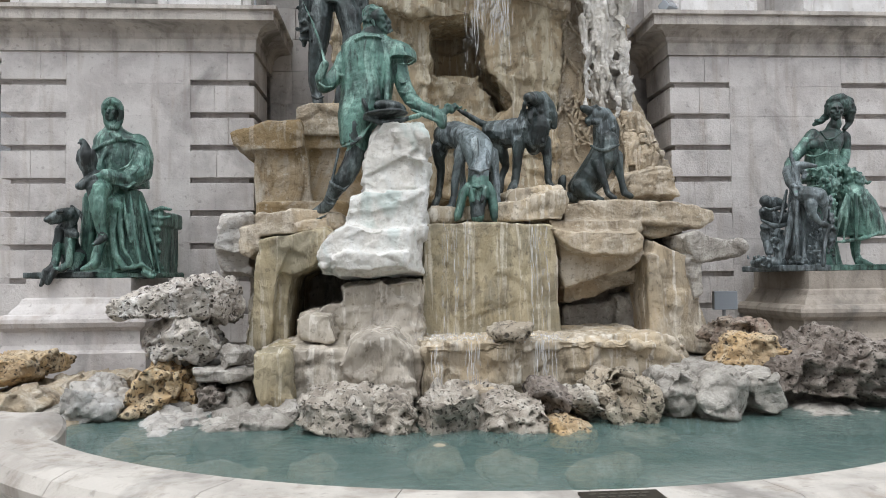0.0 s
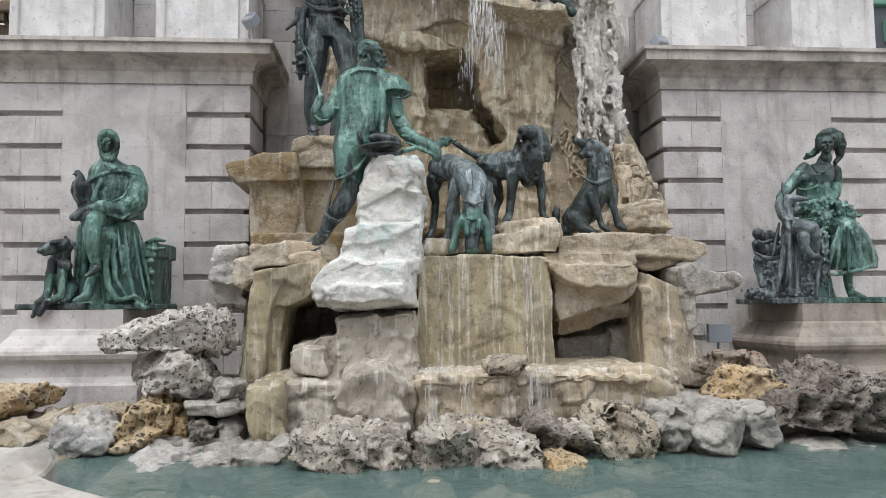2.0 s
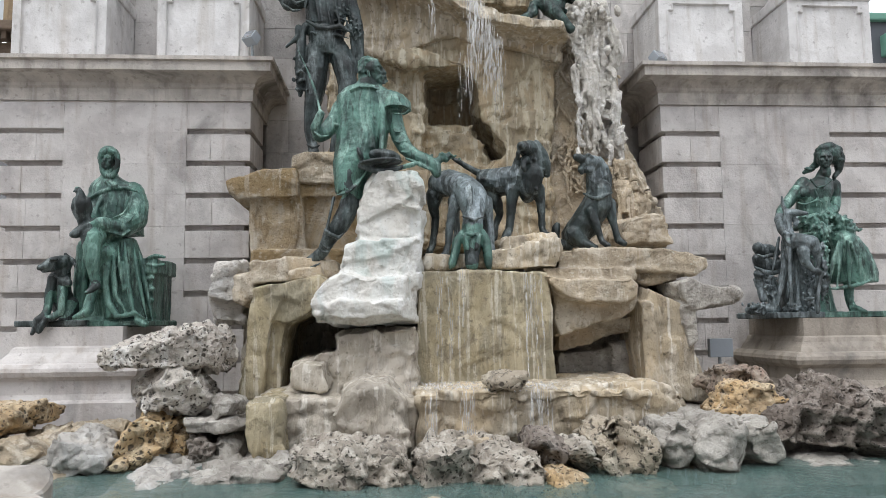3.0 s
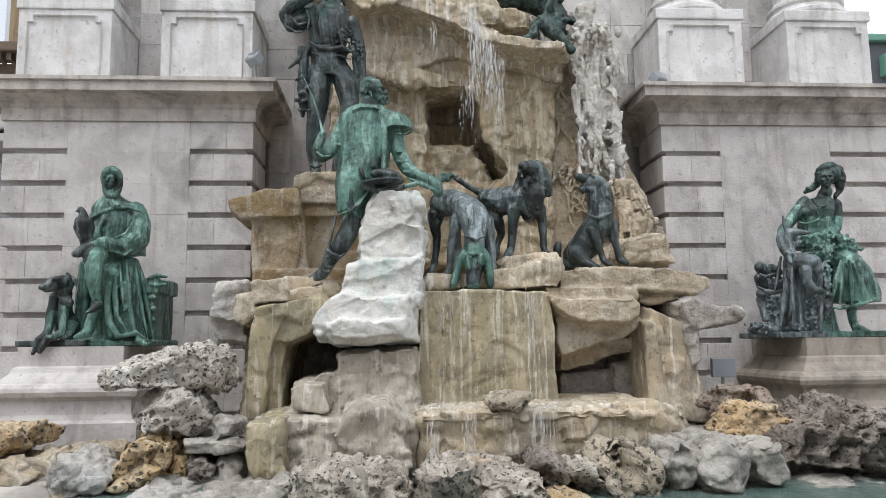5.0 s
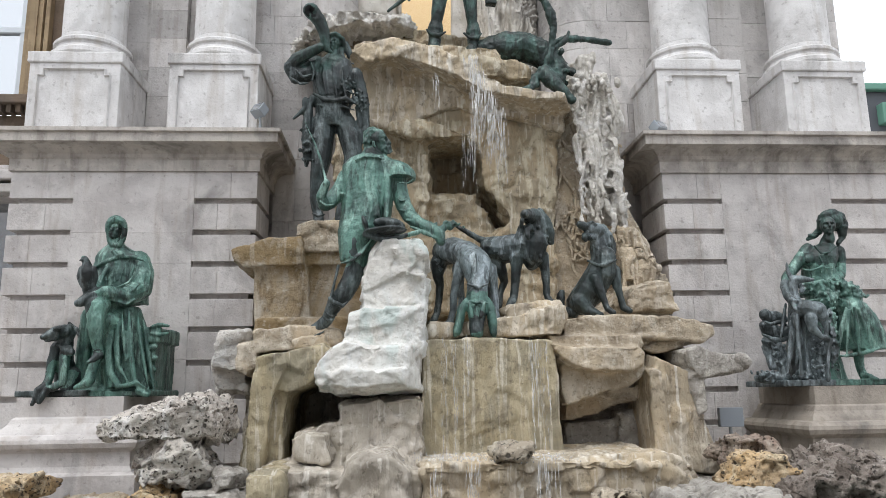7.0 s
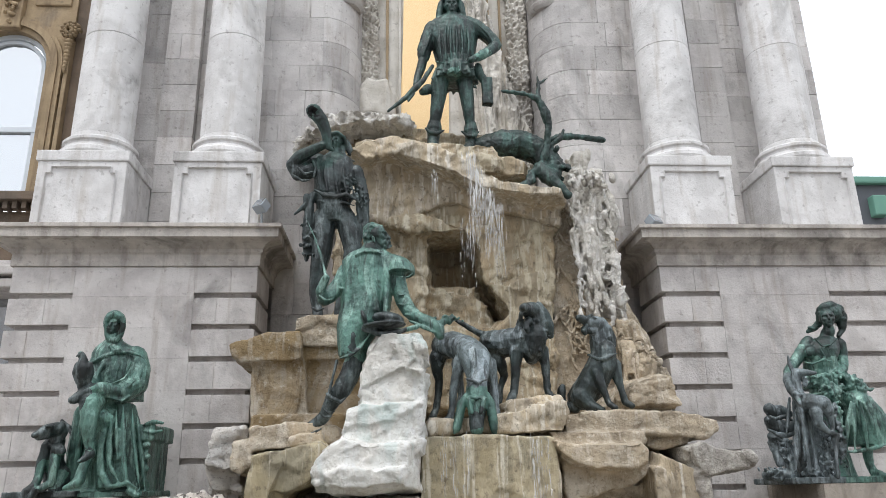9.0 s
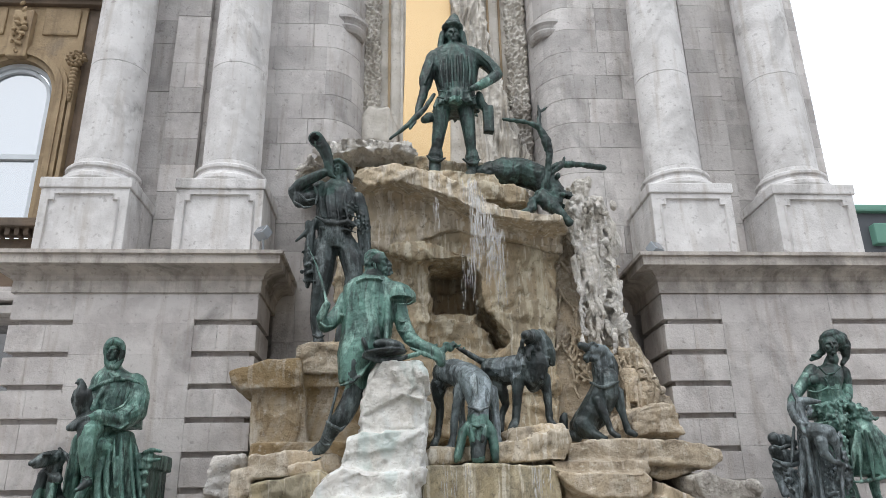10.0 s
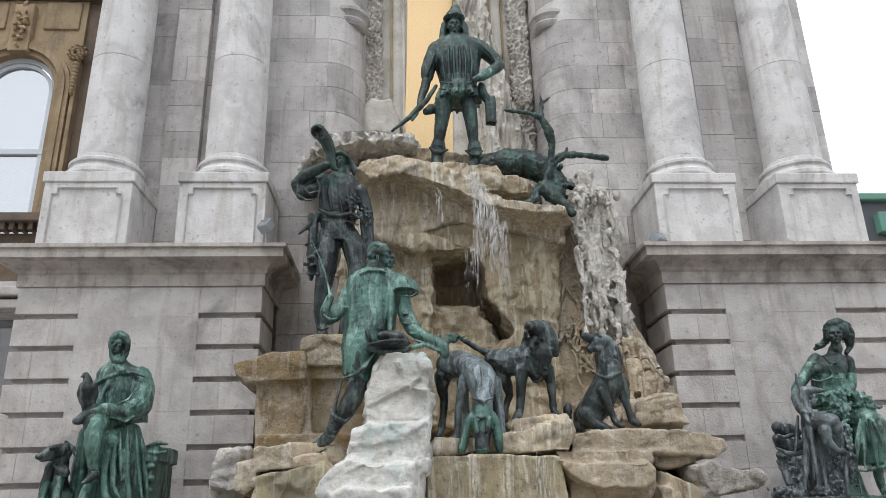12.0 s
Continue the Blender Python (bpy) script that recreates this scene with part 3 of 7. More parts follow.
def basin():
    """The round basin wall with a broad rounded coping of long curved stones, ending in scrolls."""
    host = empty("fountain_basin", "pale limestone basin with a broad rounded coping", "basin")
    prof = [(0.0, 0.30), (0.0, RIM_Z - 0.02), (0.02, RIM_Z), (0.30, RIM_Z + 0.004), (0.40, RIM_Z - 0.03), (0.45, RIM_Z - 0.1), (0.44, RIM_Z - 0.16), (0.38, RIM_Z - 0.2), (0.34, RIM_Z - 0.22), (0.34, RIM_Z - 0.25), (0.27, RIM_Z - 0.32), (0.27, 0.0), (0.15, 0.0)]
    a0, a1, n = radians(221), radians(319), 8
    for k in range(n):
        bm = bmesh.new()
        u, v = a0 + (a1 - a0) * k / n, a0 + (a1 - a0) * (k + 1) / n - 0.0012
        rows = []
        for i in range(9):
            a = u + (v - u) * i / 8
            rows.append([bm.verts.new((CX + (RI + o) * math.cos(a), CY + (RI + o) * math.sin(a), z)) for o, z in prof])
        bm.faces.new(rows[0])
        bm.faces.new(rows[-1][::-1])
        for p, q in zip(rows, rows[1:]):
            for i in range(len(prof)):
                bm.faces.new((p[i], p[(i + 1) % len(prof)], q[(i + 1) % len(prof)], q[i]))
        part("coping_stone", bm, STONE_RIM, host)
    for s in (-1, 1):
        bm = bmesh.new()
        a = a0 if s < 0 else a1
        c, d = Vector((math.cos(a), math.sin(a))), Vector((-math.sin(a), math.cos(a))) * s
        rows = []
        for i in range(17):
            w = i / 16
            e = Vector((CX, CY)) + c * (RI + 0.32 * w * w) + d * (0.95 * w)
            u = min(1, w * 3.2)
            rise = 0.13 * u * u * (3 - 2 * u)
            wide = 0.16 * math.sin(math.pi * min(1, w * 2.2)) if w < 0.46 else 0
            rows.append([bm.verts.new((e.x + c.x * (o - (wide if o < 0.1 else 0)), e.y + c.y * (o - (wide if o < 0.1 else 0)), z + (rise if z > 0.33 else 0))) for o, z in prof])
        bm.faces.new(rows[0])
        bm.faces.new(rows[-1][::-1])
        for p, q in zip(rows, rows[1:]):
            for i in range(len(prof)):
                bm.faces.new((p[i], p[(i + 1) % len(prof)], q[(i + 1) % len(prof)], q[i]))
        part("scroll_end", bm, STONE_RIM, host)


basin()
bm = bmesh.new()
bmesh.ops.create_circle(bm, cap_ends=True, segments=64, radius=RI + 0.1, matrix=Matrix.Translation((CX, CY, WATER_Z)))
tagged(part("water", bm, WATER), "murky turquoise pool water with small ripples", "water", kind="structure")
bm = bmesh.new()
bmesh.ops.create_circle(bm, cap_ends=True, segments=64, radius=RI + 0.1, matrix=Matrix.Translation((CX, CY, 0.12)))
tagged(part("basin_floor", bm, ROCK_GREY), "grey stone floor of the pool", "floor", kind="structure")

# plaque on the coping
plaque = empty("plaque", "dark bronze plaque with worn lettering set on the coping", "plaque")
pa = radians(271.5)
pm = Matrix.Translation((CX + (RI + 0.17) * math.cos(pa), CY + (RI + 0.17) * math.sin(pa), RIM_Z + 0.009)) @ pose(0, 0, 0, 0, 0, 1.5)
bm = bmesh.new()
box(bm, -0.19, 0.19, -0.075, 0.075, -0.006, 0.006, 0.003)
bm.transform(pm)
part("plate", bm, PLAQUE, plaque)
for row, (wid, n) in enumerate(((0.30, 6), (0.24, 5))):
    for k in range(n):
        bm = bmesh.new()
        x = -wid / 2 + wid * k / n
        box(bm, x, x + wid / n * 0.7, 0.012 - 0.045 * row, 0.03 - 0.045 * row, 0.006, 0.009)
        bm.transform(pm)
        part("text_bar", bm, PLAQUE_TEXT, plaque)

# ---- rock fountain ----
def mass(name, material, label, pieces, seed, amp=0.05, freq=1.6, voxel=0.045, strata=0.0, pits=0.0, smooth=0, crack=0.8):
    bm = bmesh.new()
    for outline, y0, y1, front, dz in pieces:
        prism(bm, outline, y0, y1, front, dz)
    ob = remeshed(bm, name, material, voxel * 0.6, rocky(amp * 0.5, freq, seed, pits, 8.0, strata * 0.5, crack), smooth)
    return tagged(ob, label, "rock", "fountain rocks")


# tall back rock of the upper fall, with its dark hollow
mass("back_rock", WET_DARK, "tall wet brown rock face with a hollow and running water", [
    ([(-1.75, 3.62), (-1.77, 5.32), (-1.76, 6.2), (-1.47, 6.47), (-1.05, 6.55), (-0.59, 6.43), (-0.57, 5.94), (-0.63, 5.41), (-0.6, 5.11), (-0.44, 4.94), (-0.41, 4.57), (-0.47, 4.04), (-0.43, 3.61), (-0.45, 2.64), (-1.7, 2.65)], -0.1, 1.15, 0.98, 0),
    ([(-0.68, 6.5), (0.03, 6.28), (0.69, 5.87), (1.39, 5.72), (1.21, 2.62), (0.31, 2.63), (0.33, 3.61), (0.63, 3.92), (0.45, 4.24), (0.27, 4.48), (0.22, 4.81), (0.15, 5.14), (-0.63, 5.19)], -0.12, 1.15, 0.98, 0),
    ([(-0.53, 4.39), (-0.25, 4.46), (0.19, 4.43), (0.37, 4.02), (0.6, 3.78), (0.55, 2.64), (-0.55, 2.65)], 0.15, 1.15, 0.95, 0),
    ([(-0.71, 5.54), (0.58, 5.54), (0.5, 3.72), (-0.72, 3.73)], 0.9, 1.15, 1.0, 0),
    ([(-1.04, 5.27), (-0.61, 5.29), (0.11, 5.15), (0.17, 5.05), (-0.65, 5), (-1.04, 5.13)], -0.3, 0.8, 0.9, 0),
], 3, 0.075, 1.5, 0.045, 0.035)
mass("back_rock", ROCK_TAN, "flat tan rock face with carved vines beside the fall", [
    ([(1.34, 5.68), (2.17, 5.59), (2.29, 4.23), (2.73, 3.2), (2.78, 2.6), (1.17, 2.62)], 0.05, 1.15, 0.99, 0),
], 5, 0.03, 1.6, 0.045, 0.01)
mass("fall_ledge", WET_TAN, "tan overhanging rock ledge at the top of the fall", [
    ([(-1.66, 6.13), (-1.44, 6.27), (-1.05, 6.36), (-0.49, 6.24), (0.06, 5.99), (0.3, 5.8), (0.61, 5.63), (1, 5.56), (1.47, 5.53), (1.48, 5.41), (0.91, 5.43), (0.29, 5.53), (-0.18, 5.8), (-0.65, 5.97), (-1.04, 6.08), (-1.44, 5.98)], -0.65, 0.9, 0.9, 0),
    ([(-1.85, 6.11), (-1.05, 6.27), (-0.48, 6.12), (0.65, 5.68), (1.46, 5.58), (1.43, 5.17), (0.88, 5.34), (0.31, 5.42), (-0.17, 5.51), (-0.96, 5.17), (-1.59, 5.25)], -0.2, 0.9, 0.95, 0),
], 8, 0.04, 2.2, 0.04, 0.02)
mass("king_rock", WET_DARK, "brown rock block under the standing figure", [
    ([(-1.81, 6.52), (-1.88, 6.8), (-1.48, 6.99), (-0.63, 7), (0.49, 6.82), (0.56, 6.54), (0.71, 6.17), (0.37, 6.07), (-0.97, 6.52)], 0.4, 1.6, 0.95, 0),
    ([(-0.64, 6.29), (-0.16, 6.33), (0.49, 6.3), (0.63, 5.9), (0.31, 5.84), (-0.61, 6.03)], -0.45, 1.2, 0.95, 0),
    ([(0.11, 6.07), (0.37, 6.21), (0.74, 6.21), (0.95, 6.08), (0.98, 5.84), (0.35, 5.83)], -0.35, 0.5, 0.8, 0),
], 12, 0.05, 2.2, 0.04, 0.02)
boulder("white_crag", CALCITE, "white knobbly crusted rock beside the standing figure", [(-2.09, 6.97), (-1.89, 7.12), (-1.47, 7.11), (-0.97, 7.06), (-0.65, 7.01), (-0.62, 6.78), (-0.97, 6.71), (-1.47, 6.78), (-1.92, 6.65), (-2.13, 6.77)], -0.15, 1.2, 17, 0.06, 4.5, 0.03, 0.05, 0.85, "fountain rocks")
boulder("white_crag", CALCITE, "small white crusted rock on the wall", [(-2.46, 6.7), (-2.3, 6.89), (-2.16, 6.97), (-2.08, 6.71), (-2.25, 6.61), (-2.42, 6.59)], 0.3, 1.2, 18, 0.05, 5.5, 0.03, 0.05, 0.85, "fountain rocks")

# middle shelf with the two dogs, block beside the horn blower
mass("shelf_rock", ROCK_STAINED, "stained brown squared rock blocks with a jutting lip", [
    ([(-2.52, 3.36), (-2.35, 3.42), (-1.97, 3.44), (-1.94, 3.09), (-2.51, 3.08)], -1.52, 0.2, 0.96, 0),
    ([(-2.79, 3.30), (-2.70, 3.35), (-2.50, 3.37), (-2.50, 3.07), (-2.63, 3.05), (-2.77, 3.17)], -1.5, -0.3, 0.85, 0),
    ([(-2.54, 3.11), (-1.93, 3.12), (-1.87, 2.48), (-2.51, 2.46)], -1.42, 0.2, 0.97, 0),
    ([(-2.03, 3.45), (-1.48, 3.48), (-1.47, 3.14), (-2.00, 3.13)], -1.3, 0.2, 0.97, 0),
    ([(-1.97, 3.17), (-1.29, 3.17), (-1.29, 2.47), (-1.93, 2.47)], -1.24, 0.2, 0.98, 0),
    ([(-2.48, 2.49), (-1.27, 2.52), (-1.27, 2.22), (-2.50, 2.23)], -1.6, 0.2, 0.97, 0),
], 21, 0.022, 2.4, 0.04, 0.0, 0.0, 0, 0.4)
mass("shelf_rock", WET_TAN, "broad tan rock shelf under the hounds", [
    ([(-0.68, 2.23), (-0.62, 2.36), (0.08, 2.41), (0.64, 2.53), (0.83, 2.56), (0.89, 2.44), (0.82, 2.22), (0.26, 2.21)], -2.2, 0.3, 0.95, 0),
    ([(0.24, 2.52), (0.33, 2.59), (0.84, 2.6), (0.88, 2.45), (0.3, 2.37)], -1.95, 0.3, 0.95, 0),
    ([(-0.69, 2.38), (2.4, 2.36), (2.37, 1.16), (-0.7, 1.2)], -1.3, 0.5, 1.0, 0),
], 25, 0.04, 2.6, 0.04, 0.02)
mass("shelf_rock", ROCK_TAN, "tan shelf of rock beneath the leaning figure", [
    ([(-2.40, 2.33), (-1.95, 2.38), (-1.48, 2.34), (-1.42, 2.19), (-1.71, 2.10), (-2.06, 2.10), (-2.37, 2.10)], -2.1, -0.3, 0.95, 0),
    ([(-2.56, 2.20), (-2.36, 2.23), (-2.33, 1.96), (-2.40, 1.86), (-2.54, 1.90)], -2.1, -0.3, 0.88, 0),
], 29, 0.03, 2.4, 0.04, 0.0)
mass("shelf_rock", ROCK_PALE, "pale grey knobbly rock end of the shelf", [
    ([(-2.76, 2.33), (-2.53, 2.36), (-2.49, 2.15), (-2.52, 1.90), (-2.64, 1.88), (-2.85, 1.96), (-2.81, 2.19)], -1.95, -0.3, 0.85, 0),
    ([(-2.87, 1.98), (-2.47, 1.94), (-2.45, 1.68), (-2.81, 1.72)], -1.8, -0.3, 0.93, 0),
], 30, 0.05, 2.6, 0.04, 0.0)
mass("step_rock", ROCK_TAN, "low tan rock step under the horn blower's feet", [
    ([(-2.08, 3.63), (-1.91, 3.66), (-1.37, 3.66), (-1.27, 3.6), (-1.26, 3.27), (-2.07, 3.28)], -1.35, -0.3, 0.97, 0)], 32, 0.03, 2.6, 0.035, 0.0)
mass("step_rock", ROCK_TAN, "small brown rock step under the huntsman's boot", [
    ([(-1.98, 2.22), (-1.87, 2.25), (-1.63, 2.28), (-1.59, 2.13), (-1.96, 2.12)], -2.22, -1.5, 0.92, 0)], 31, 0.03, 2.6, 0.035, 0.0)
mass("buttress_rock", WET_OLIVE, "olive wet rock buttress arching over a dark hollow", [
    ([(-2.28, 2.06), (-1.99, 2.10), (-1.94, 1.97), (-2.07, 1.69), (-2.12, 1.35), (-2.15, 0.94), (-2.40, 0.86), (-2.34, 1.46)], -2.55, -0.6, 0.95, 0),
    ([(-2.10, 1.69), (-1.94, 1.74), (-1.99, 1.40), (-2.01, 1.03), (-2.18, 1.00), (-2.14, 1.40)], -2.4, -0.6, 0.95, 0),
    ([(-2.02, 2.09), (-1.64, 2.17), (-1.45, 2.05), (-1.64, 1.88), (-1.73, 1.76), (-1.97, 1.66), (-2.08, 1.69)], -2.5, -0.6, 0.93, 0),
], 33, 0.035, 1.8, 0.04, 0.0)
mass("outcrop_rock", ROCK_WHITE, "bleached white rock pedestal of the leaning figure", [
    ([(-1.10, 3.21), (-0.89, 3.23), (-0.65, 3.21), (-0.60, 3.02), (-0.59, 2.67), (-0.63, 2.24), (-1.23, 2.25), (-1.28, 2.55), (-1.26, 2.84), (-1.18, 3.10)], -2.45, -1.2, 0.93, 0),
    ([(-1.39, 2.45), (-1.25, 2.52), (-0.90, 2.50), (-0.61, 2.53), (-0.62, 2.01), (-1.51, 2.02), (-1.42, 2.25)], -2.58, -1.0, 0.92, 0),
    ([(-1.58, 2.09), (-1.40, 2.20), (-1.11, 2.12), (-0.70, 2.13), (-0.67, 1.68), (-1.21, 1.65), (-1.48, 1.66), (-1.67, 1.72), (-1.75, 1.85), (-1.69, 1.98)], -2.85, -1.0, 0.84, 0),
    ([(-0.90, 2.87), (-0.81, 2.89), (-0.60, 2.83), (-0.62, 2.75), (-0.77, 2.77)], -2.56, -1.6, 0.6, 0),
    ([(-1.01, 3.12), (-0.89, 3.14), (-0.86, 2.99), (-0.93, 2.97)], -2.52, -1.6, 0.6, 0),
    ([(-1.62, 1.85), (-1.42, 1.94), (-1.05, 1.89), (-0.72, 1.92), (-0.71, 1.71), (-1.41, 1.69), (-1.59, 1.72)], -2.95, -1.6, 0.75, 0),
], 37, 0.05, 1.9, 0.03, 0.0, 0.0, 1, 0.5)
mass("lower_rock", WET_GREY, "grey rock wall with a stepped block beside the hollow", [
    ([(-1.46, 1.58), (-0.66, 1.67), (-0.65, 0.99), (-1.9, 1), (-1.88, 1.31), (-1.68, 1.33), (-1.63, 1.4), (-1.45, 1.4)], -2.7, -0.8, 0.96, 0),
    ([(-2.18, 1.04), (-1.27, 1.03), (-0.64, 1.01), (-0.69, 0.45), (-2.1, 0.48), (-2.16, 0.63)], -3.2, -0.8, 0.95, 0),
    ([(-1.26, 1.19), (-1.16, 1.23), (-0.95, 1.21), (-0.79, 1.04), (-0.73, 0.6), (-1.26, 0.61), (-1.46, 0.91)], -3.5, -1.0, 0.9, 0),
    ([(-2.7, 1.75), (-0.96, 1.73), (-0.97, 0.65), (-2.7, 0.68)], -0.85, 0.3, 1.0, 0),
], 41, 0.05, 2.4, 0.04, 0.02)
mass("ledge_block", WET_OLIVE, "olive-brown upright rock block under the buttress", [
    ([(-2.14, 1.02), (-2.06, 1.06), (-1.85, 1.05), (-1.81, 0.92), (-1.8, 0.6), (-2.06, 0.53), (-2.12, 0.68)], -3.5, -1.2, 0.95, 0)], 43, 0.04, 2.0, 0.035, 0.0)
mass("ledge_block", WET_GREY, "grey-green squared rock block at the mouth of the hollow", [
    ([(-1.86, 1.29), (-1.76, 1.34), (-1.54, 1.32), (-1.48, 1.06), (-1.59, 1.04), (-1.84, 1.1)], -2.95, -1.5, 0.9, 0)], 44, 0.04, 2.4, 0.035, 0.0)
mass("ledge_crust", WET_TAN, "pale limescale crust along the wet ledge", [
    ([(-0.71, 1.06), (-0.44, 1.08), (0.39, 1.09), (0.91, 1.07), (1.39, 1.04), (1.39, 1), (0.49, 1), (-0.71, 1)], -3.34, -2.3, 0.97, 0)], 46, 0.05, 3.0, 0.035, 0.0)
mass("curtain_rock", WET_OLIVE, "upright olive rock face under a sheet of water", [
    ([(-0.67, 2.19), (0.21, 2.19), (0.65, 2.18), (0.7, 1.88), (0.73, 1.01), (-0.7, 1.02)], -2.4, -0.8, 0.99, 0),
], 45, 0.02, 2.4, 0.04, 0.0)
mass("lower_rock", WET_TAN, "low wet tan rock wall with white crust below the curtain", [
    ([(-0.74, 1.02), (-0.54, 1.07), (0.51, 1.07), (1.42, 1.04), (1.85, 0.83), (2.12, 0.72), (2.16, 0.2), (-0.75, 0.26)], -3.3, -1.2, 0.97, 0),
    ([(-0.72, 1.07), (0.61, 1.1), (1.49, 1.12), (1.76, 0.98), (-0.72, 0.94)], -3.25, -1.2, 0.95, 0),
], 49, 0.05, 2.2, 0.04, 0.02)
boulder("boulder", ROCK_CREAM, "flat crusted rock lying on the wet ledge", [(-0.08, 1.18), (0.01, 1.22), (0.24, 1.22), (0.29, 1.14), (0.26, 1.06), (-0.02, 1.08)], -3.42, -2.9, 51, 0.03, 4, 0.025, group="fountain rocks")
mass("slab_rock", ROCK_TAN, "layered tan rock slab under the seated hound", [
    ([(0.78, 2.41), (0.98, 2.45), (1.53, 2.46), (2.03, 2.45), (2.29, 2.41), (2.51, 2.33), (2.53, 2.24), (2.40, 2.16), (1.72, 2.21), (0.81, 2.25)], -2.0, -0.2, 0.95, 0),
    ([(0.61, 2.26), (1.65, 2.23), (1.69, 2.12), (1.59, 2.09), (0.66, 2.16)], -2.15, -0.3, 0.95, 0),
    ([(1.68, 2.23), (2.18, 2.22), (2.21, 2.13), (1.86, 2.04), (1.72, 2.09)], -1.9, -0.3, 0.93, 0),
    ([(0.47, 2.19), (0.80, 2.12), (1.58, 2.11), (1.65, 2.04), (1.63, 1.90), (1.48, 1.83), (1.08, 1.83), (0.81, 1.89), (0.66, 1.99)], -2.45, -0.5, 0.82, 0),
    ([(0.72, 1.98), (1.68, 1.92), (1.64, 1.81), (1.49, 1.71), (1.13, 1.62), (0.78, 1.50), (0.73, 1.70)], -2.22, -0.5, 0.93, 0),
    ([(0.85, 1.53), (1.23, 1.65), (1.74, 1.75), (1.79, 1.57), (1.29, 1.45), (0.85, 1.34)], -1.85, -0.5, 0.97, 0),
], 53, 0.035, 1.9, 0.04, 0.012)
mass("recess_rock", ROCK_GREY, "shaded grey rock in the hollow under the slab", [
    ([(0.92, 1.57), (2.00, 1.69), (2.02, 0.80), (0.89, 0.82)], -1.45, 0.2, 1.0, 0),
    ([(1.45, 1.44), (1.83, 1.47), (1.86, 1.06), (1.47, 1.06)], -1.75, -0.5, 0.93, 0),
    ([(0.90, 1.32), (1.28, 1.37), (1.50, 1.38), (1.50, 1.04), (0.89, 1.01)], -1.65, -0.5, 0.95, 0),
], 57, 0.03, 2.4, 0.04, 0.0)
mass("buttress_rock", WET_TAN, "smooth sloping tan rock buttress", [
    ([(1.76, 2.08), (2.12, 1.92), (2.29, 1.75), (2.29, 1.39), (2.50, 0.71), (2.02, 0.80), (1.75, 1.16), (1.70, 1.63)], -2.12, -0.2, 0.9, 0),
    ([(1.67, 1.92), (1.80, 1.92), (1.87, 1.17), (2.14, 0.71), (1.68, 0.77), (1.65, 1.40)], -2.25, -0.2, 0.9, 0),
], 61, 0.03, 1.6, 0.04, 0.0)
mass("outcrop_rock", ROCK_GREY, "jutting grey rock tongue beside the wall", [
    ([(2.04, 2.09), (2.22, 2.13), (2.37, 2.06), (2.77, 2.03), (2.83, 1.93), (2.73, 1.83), (2.42, 1.79), (2.27, 1.73), (2.15, 1.80), (2.08, 1.94)], -2.2, -0.6, 0.86, 0),
    ([(2.10, 1.86), (2.30, 1.76), (2.32, 1.45), (2.19, 1.33), (2.13, 1.62)], -2.16, -0.6, 0.9, 0),
], 65, 0.03, 2.2, 0.035, 0.0)
mass("carved_root_rock", ROCK_TAN, "pale stained rock foot with a hollow", [
    ([(1.75, 2.66), (1.85, 2.87), (2.13, 2.96), (2.34, 2.93), (2.41, 2.73), (2.45, 2.55), (1.78, 2.54)], -1.3, 0.5, 0.9, 0),
], 67, 0.05, 3, 0.035, 0.0)

mass("rock_bed", ROCK_GREY, "low bed of grey rubble behind the loose boulders", [
    ([(-5.49, 0.54), (-4.37, 0.54), (-3.37, 0.56), (-2.21, 0.59), (-2.16, 0.05), (-5.49, 0.13)], -3.3, -0.2, 0.95, 0)], 71, 0.05, 2.6, 0.05, 0.0)
mass("rock_bed", ROCK_GREY, "low bed of grey rubble beside the deeply pitted rock", [
    ([(2.06, 0.79), (2.98, 0.66), (4.39, 0.52), (4.37, 0.07), (2.05, 0.12)], -3.4, -0.2, 0.95, 0)], 73, 0.05, 2.6, 0.05, 0.0)

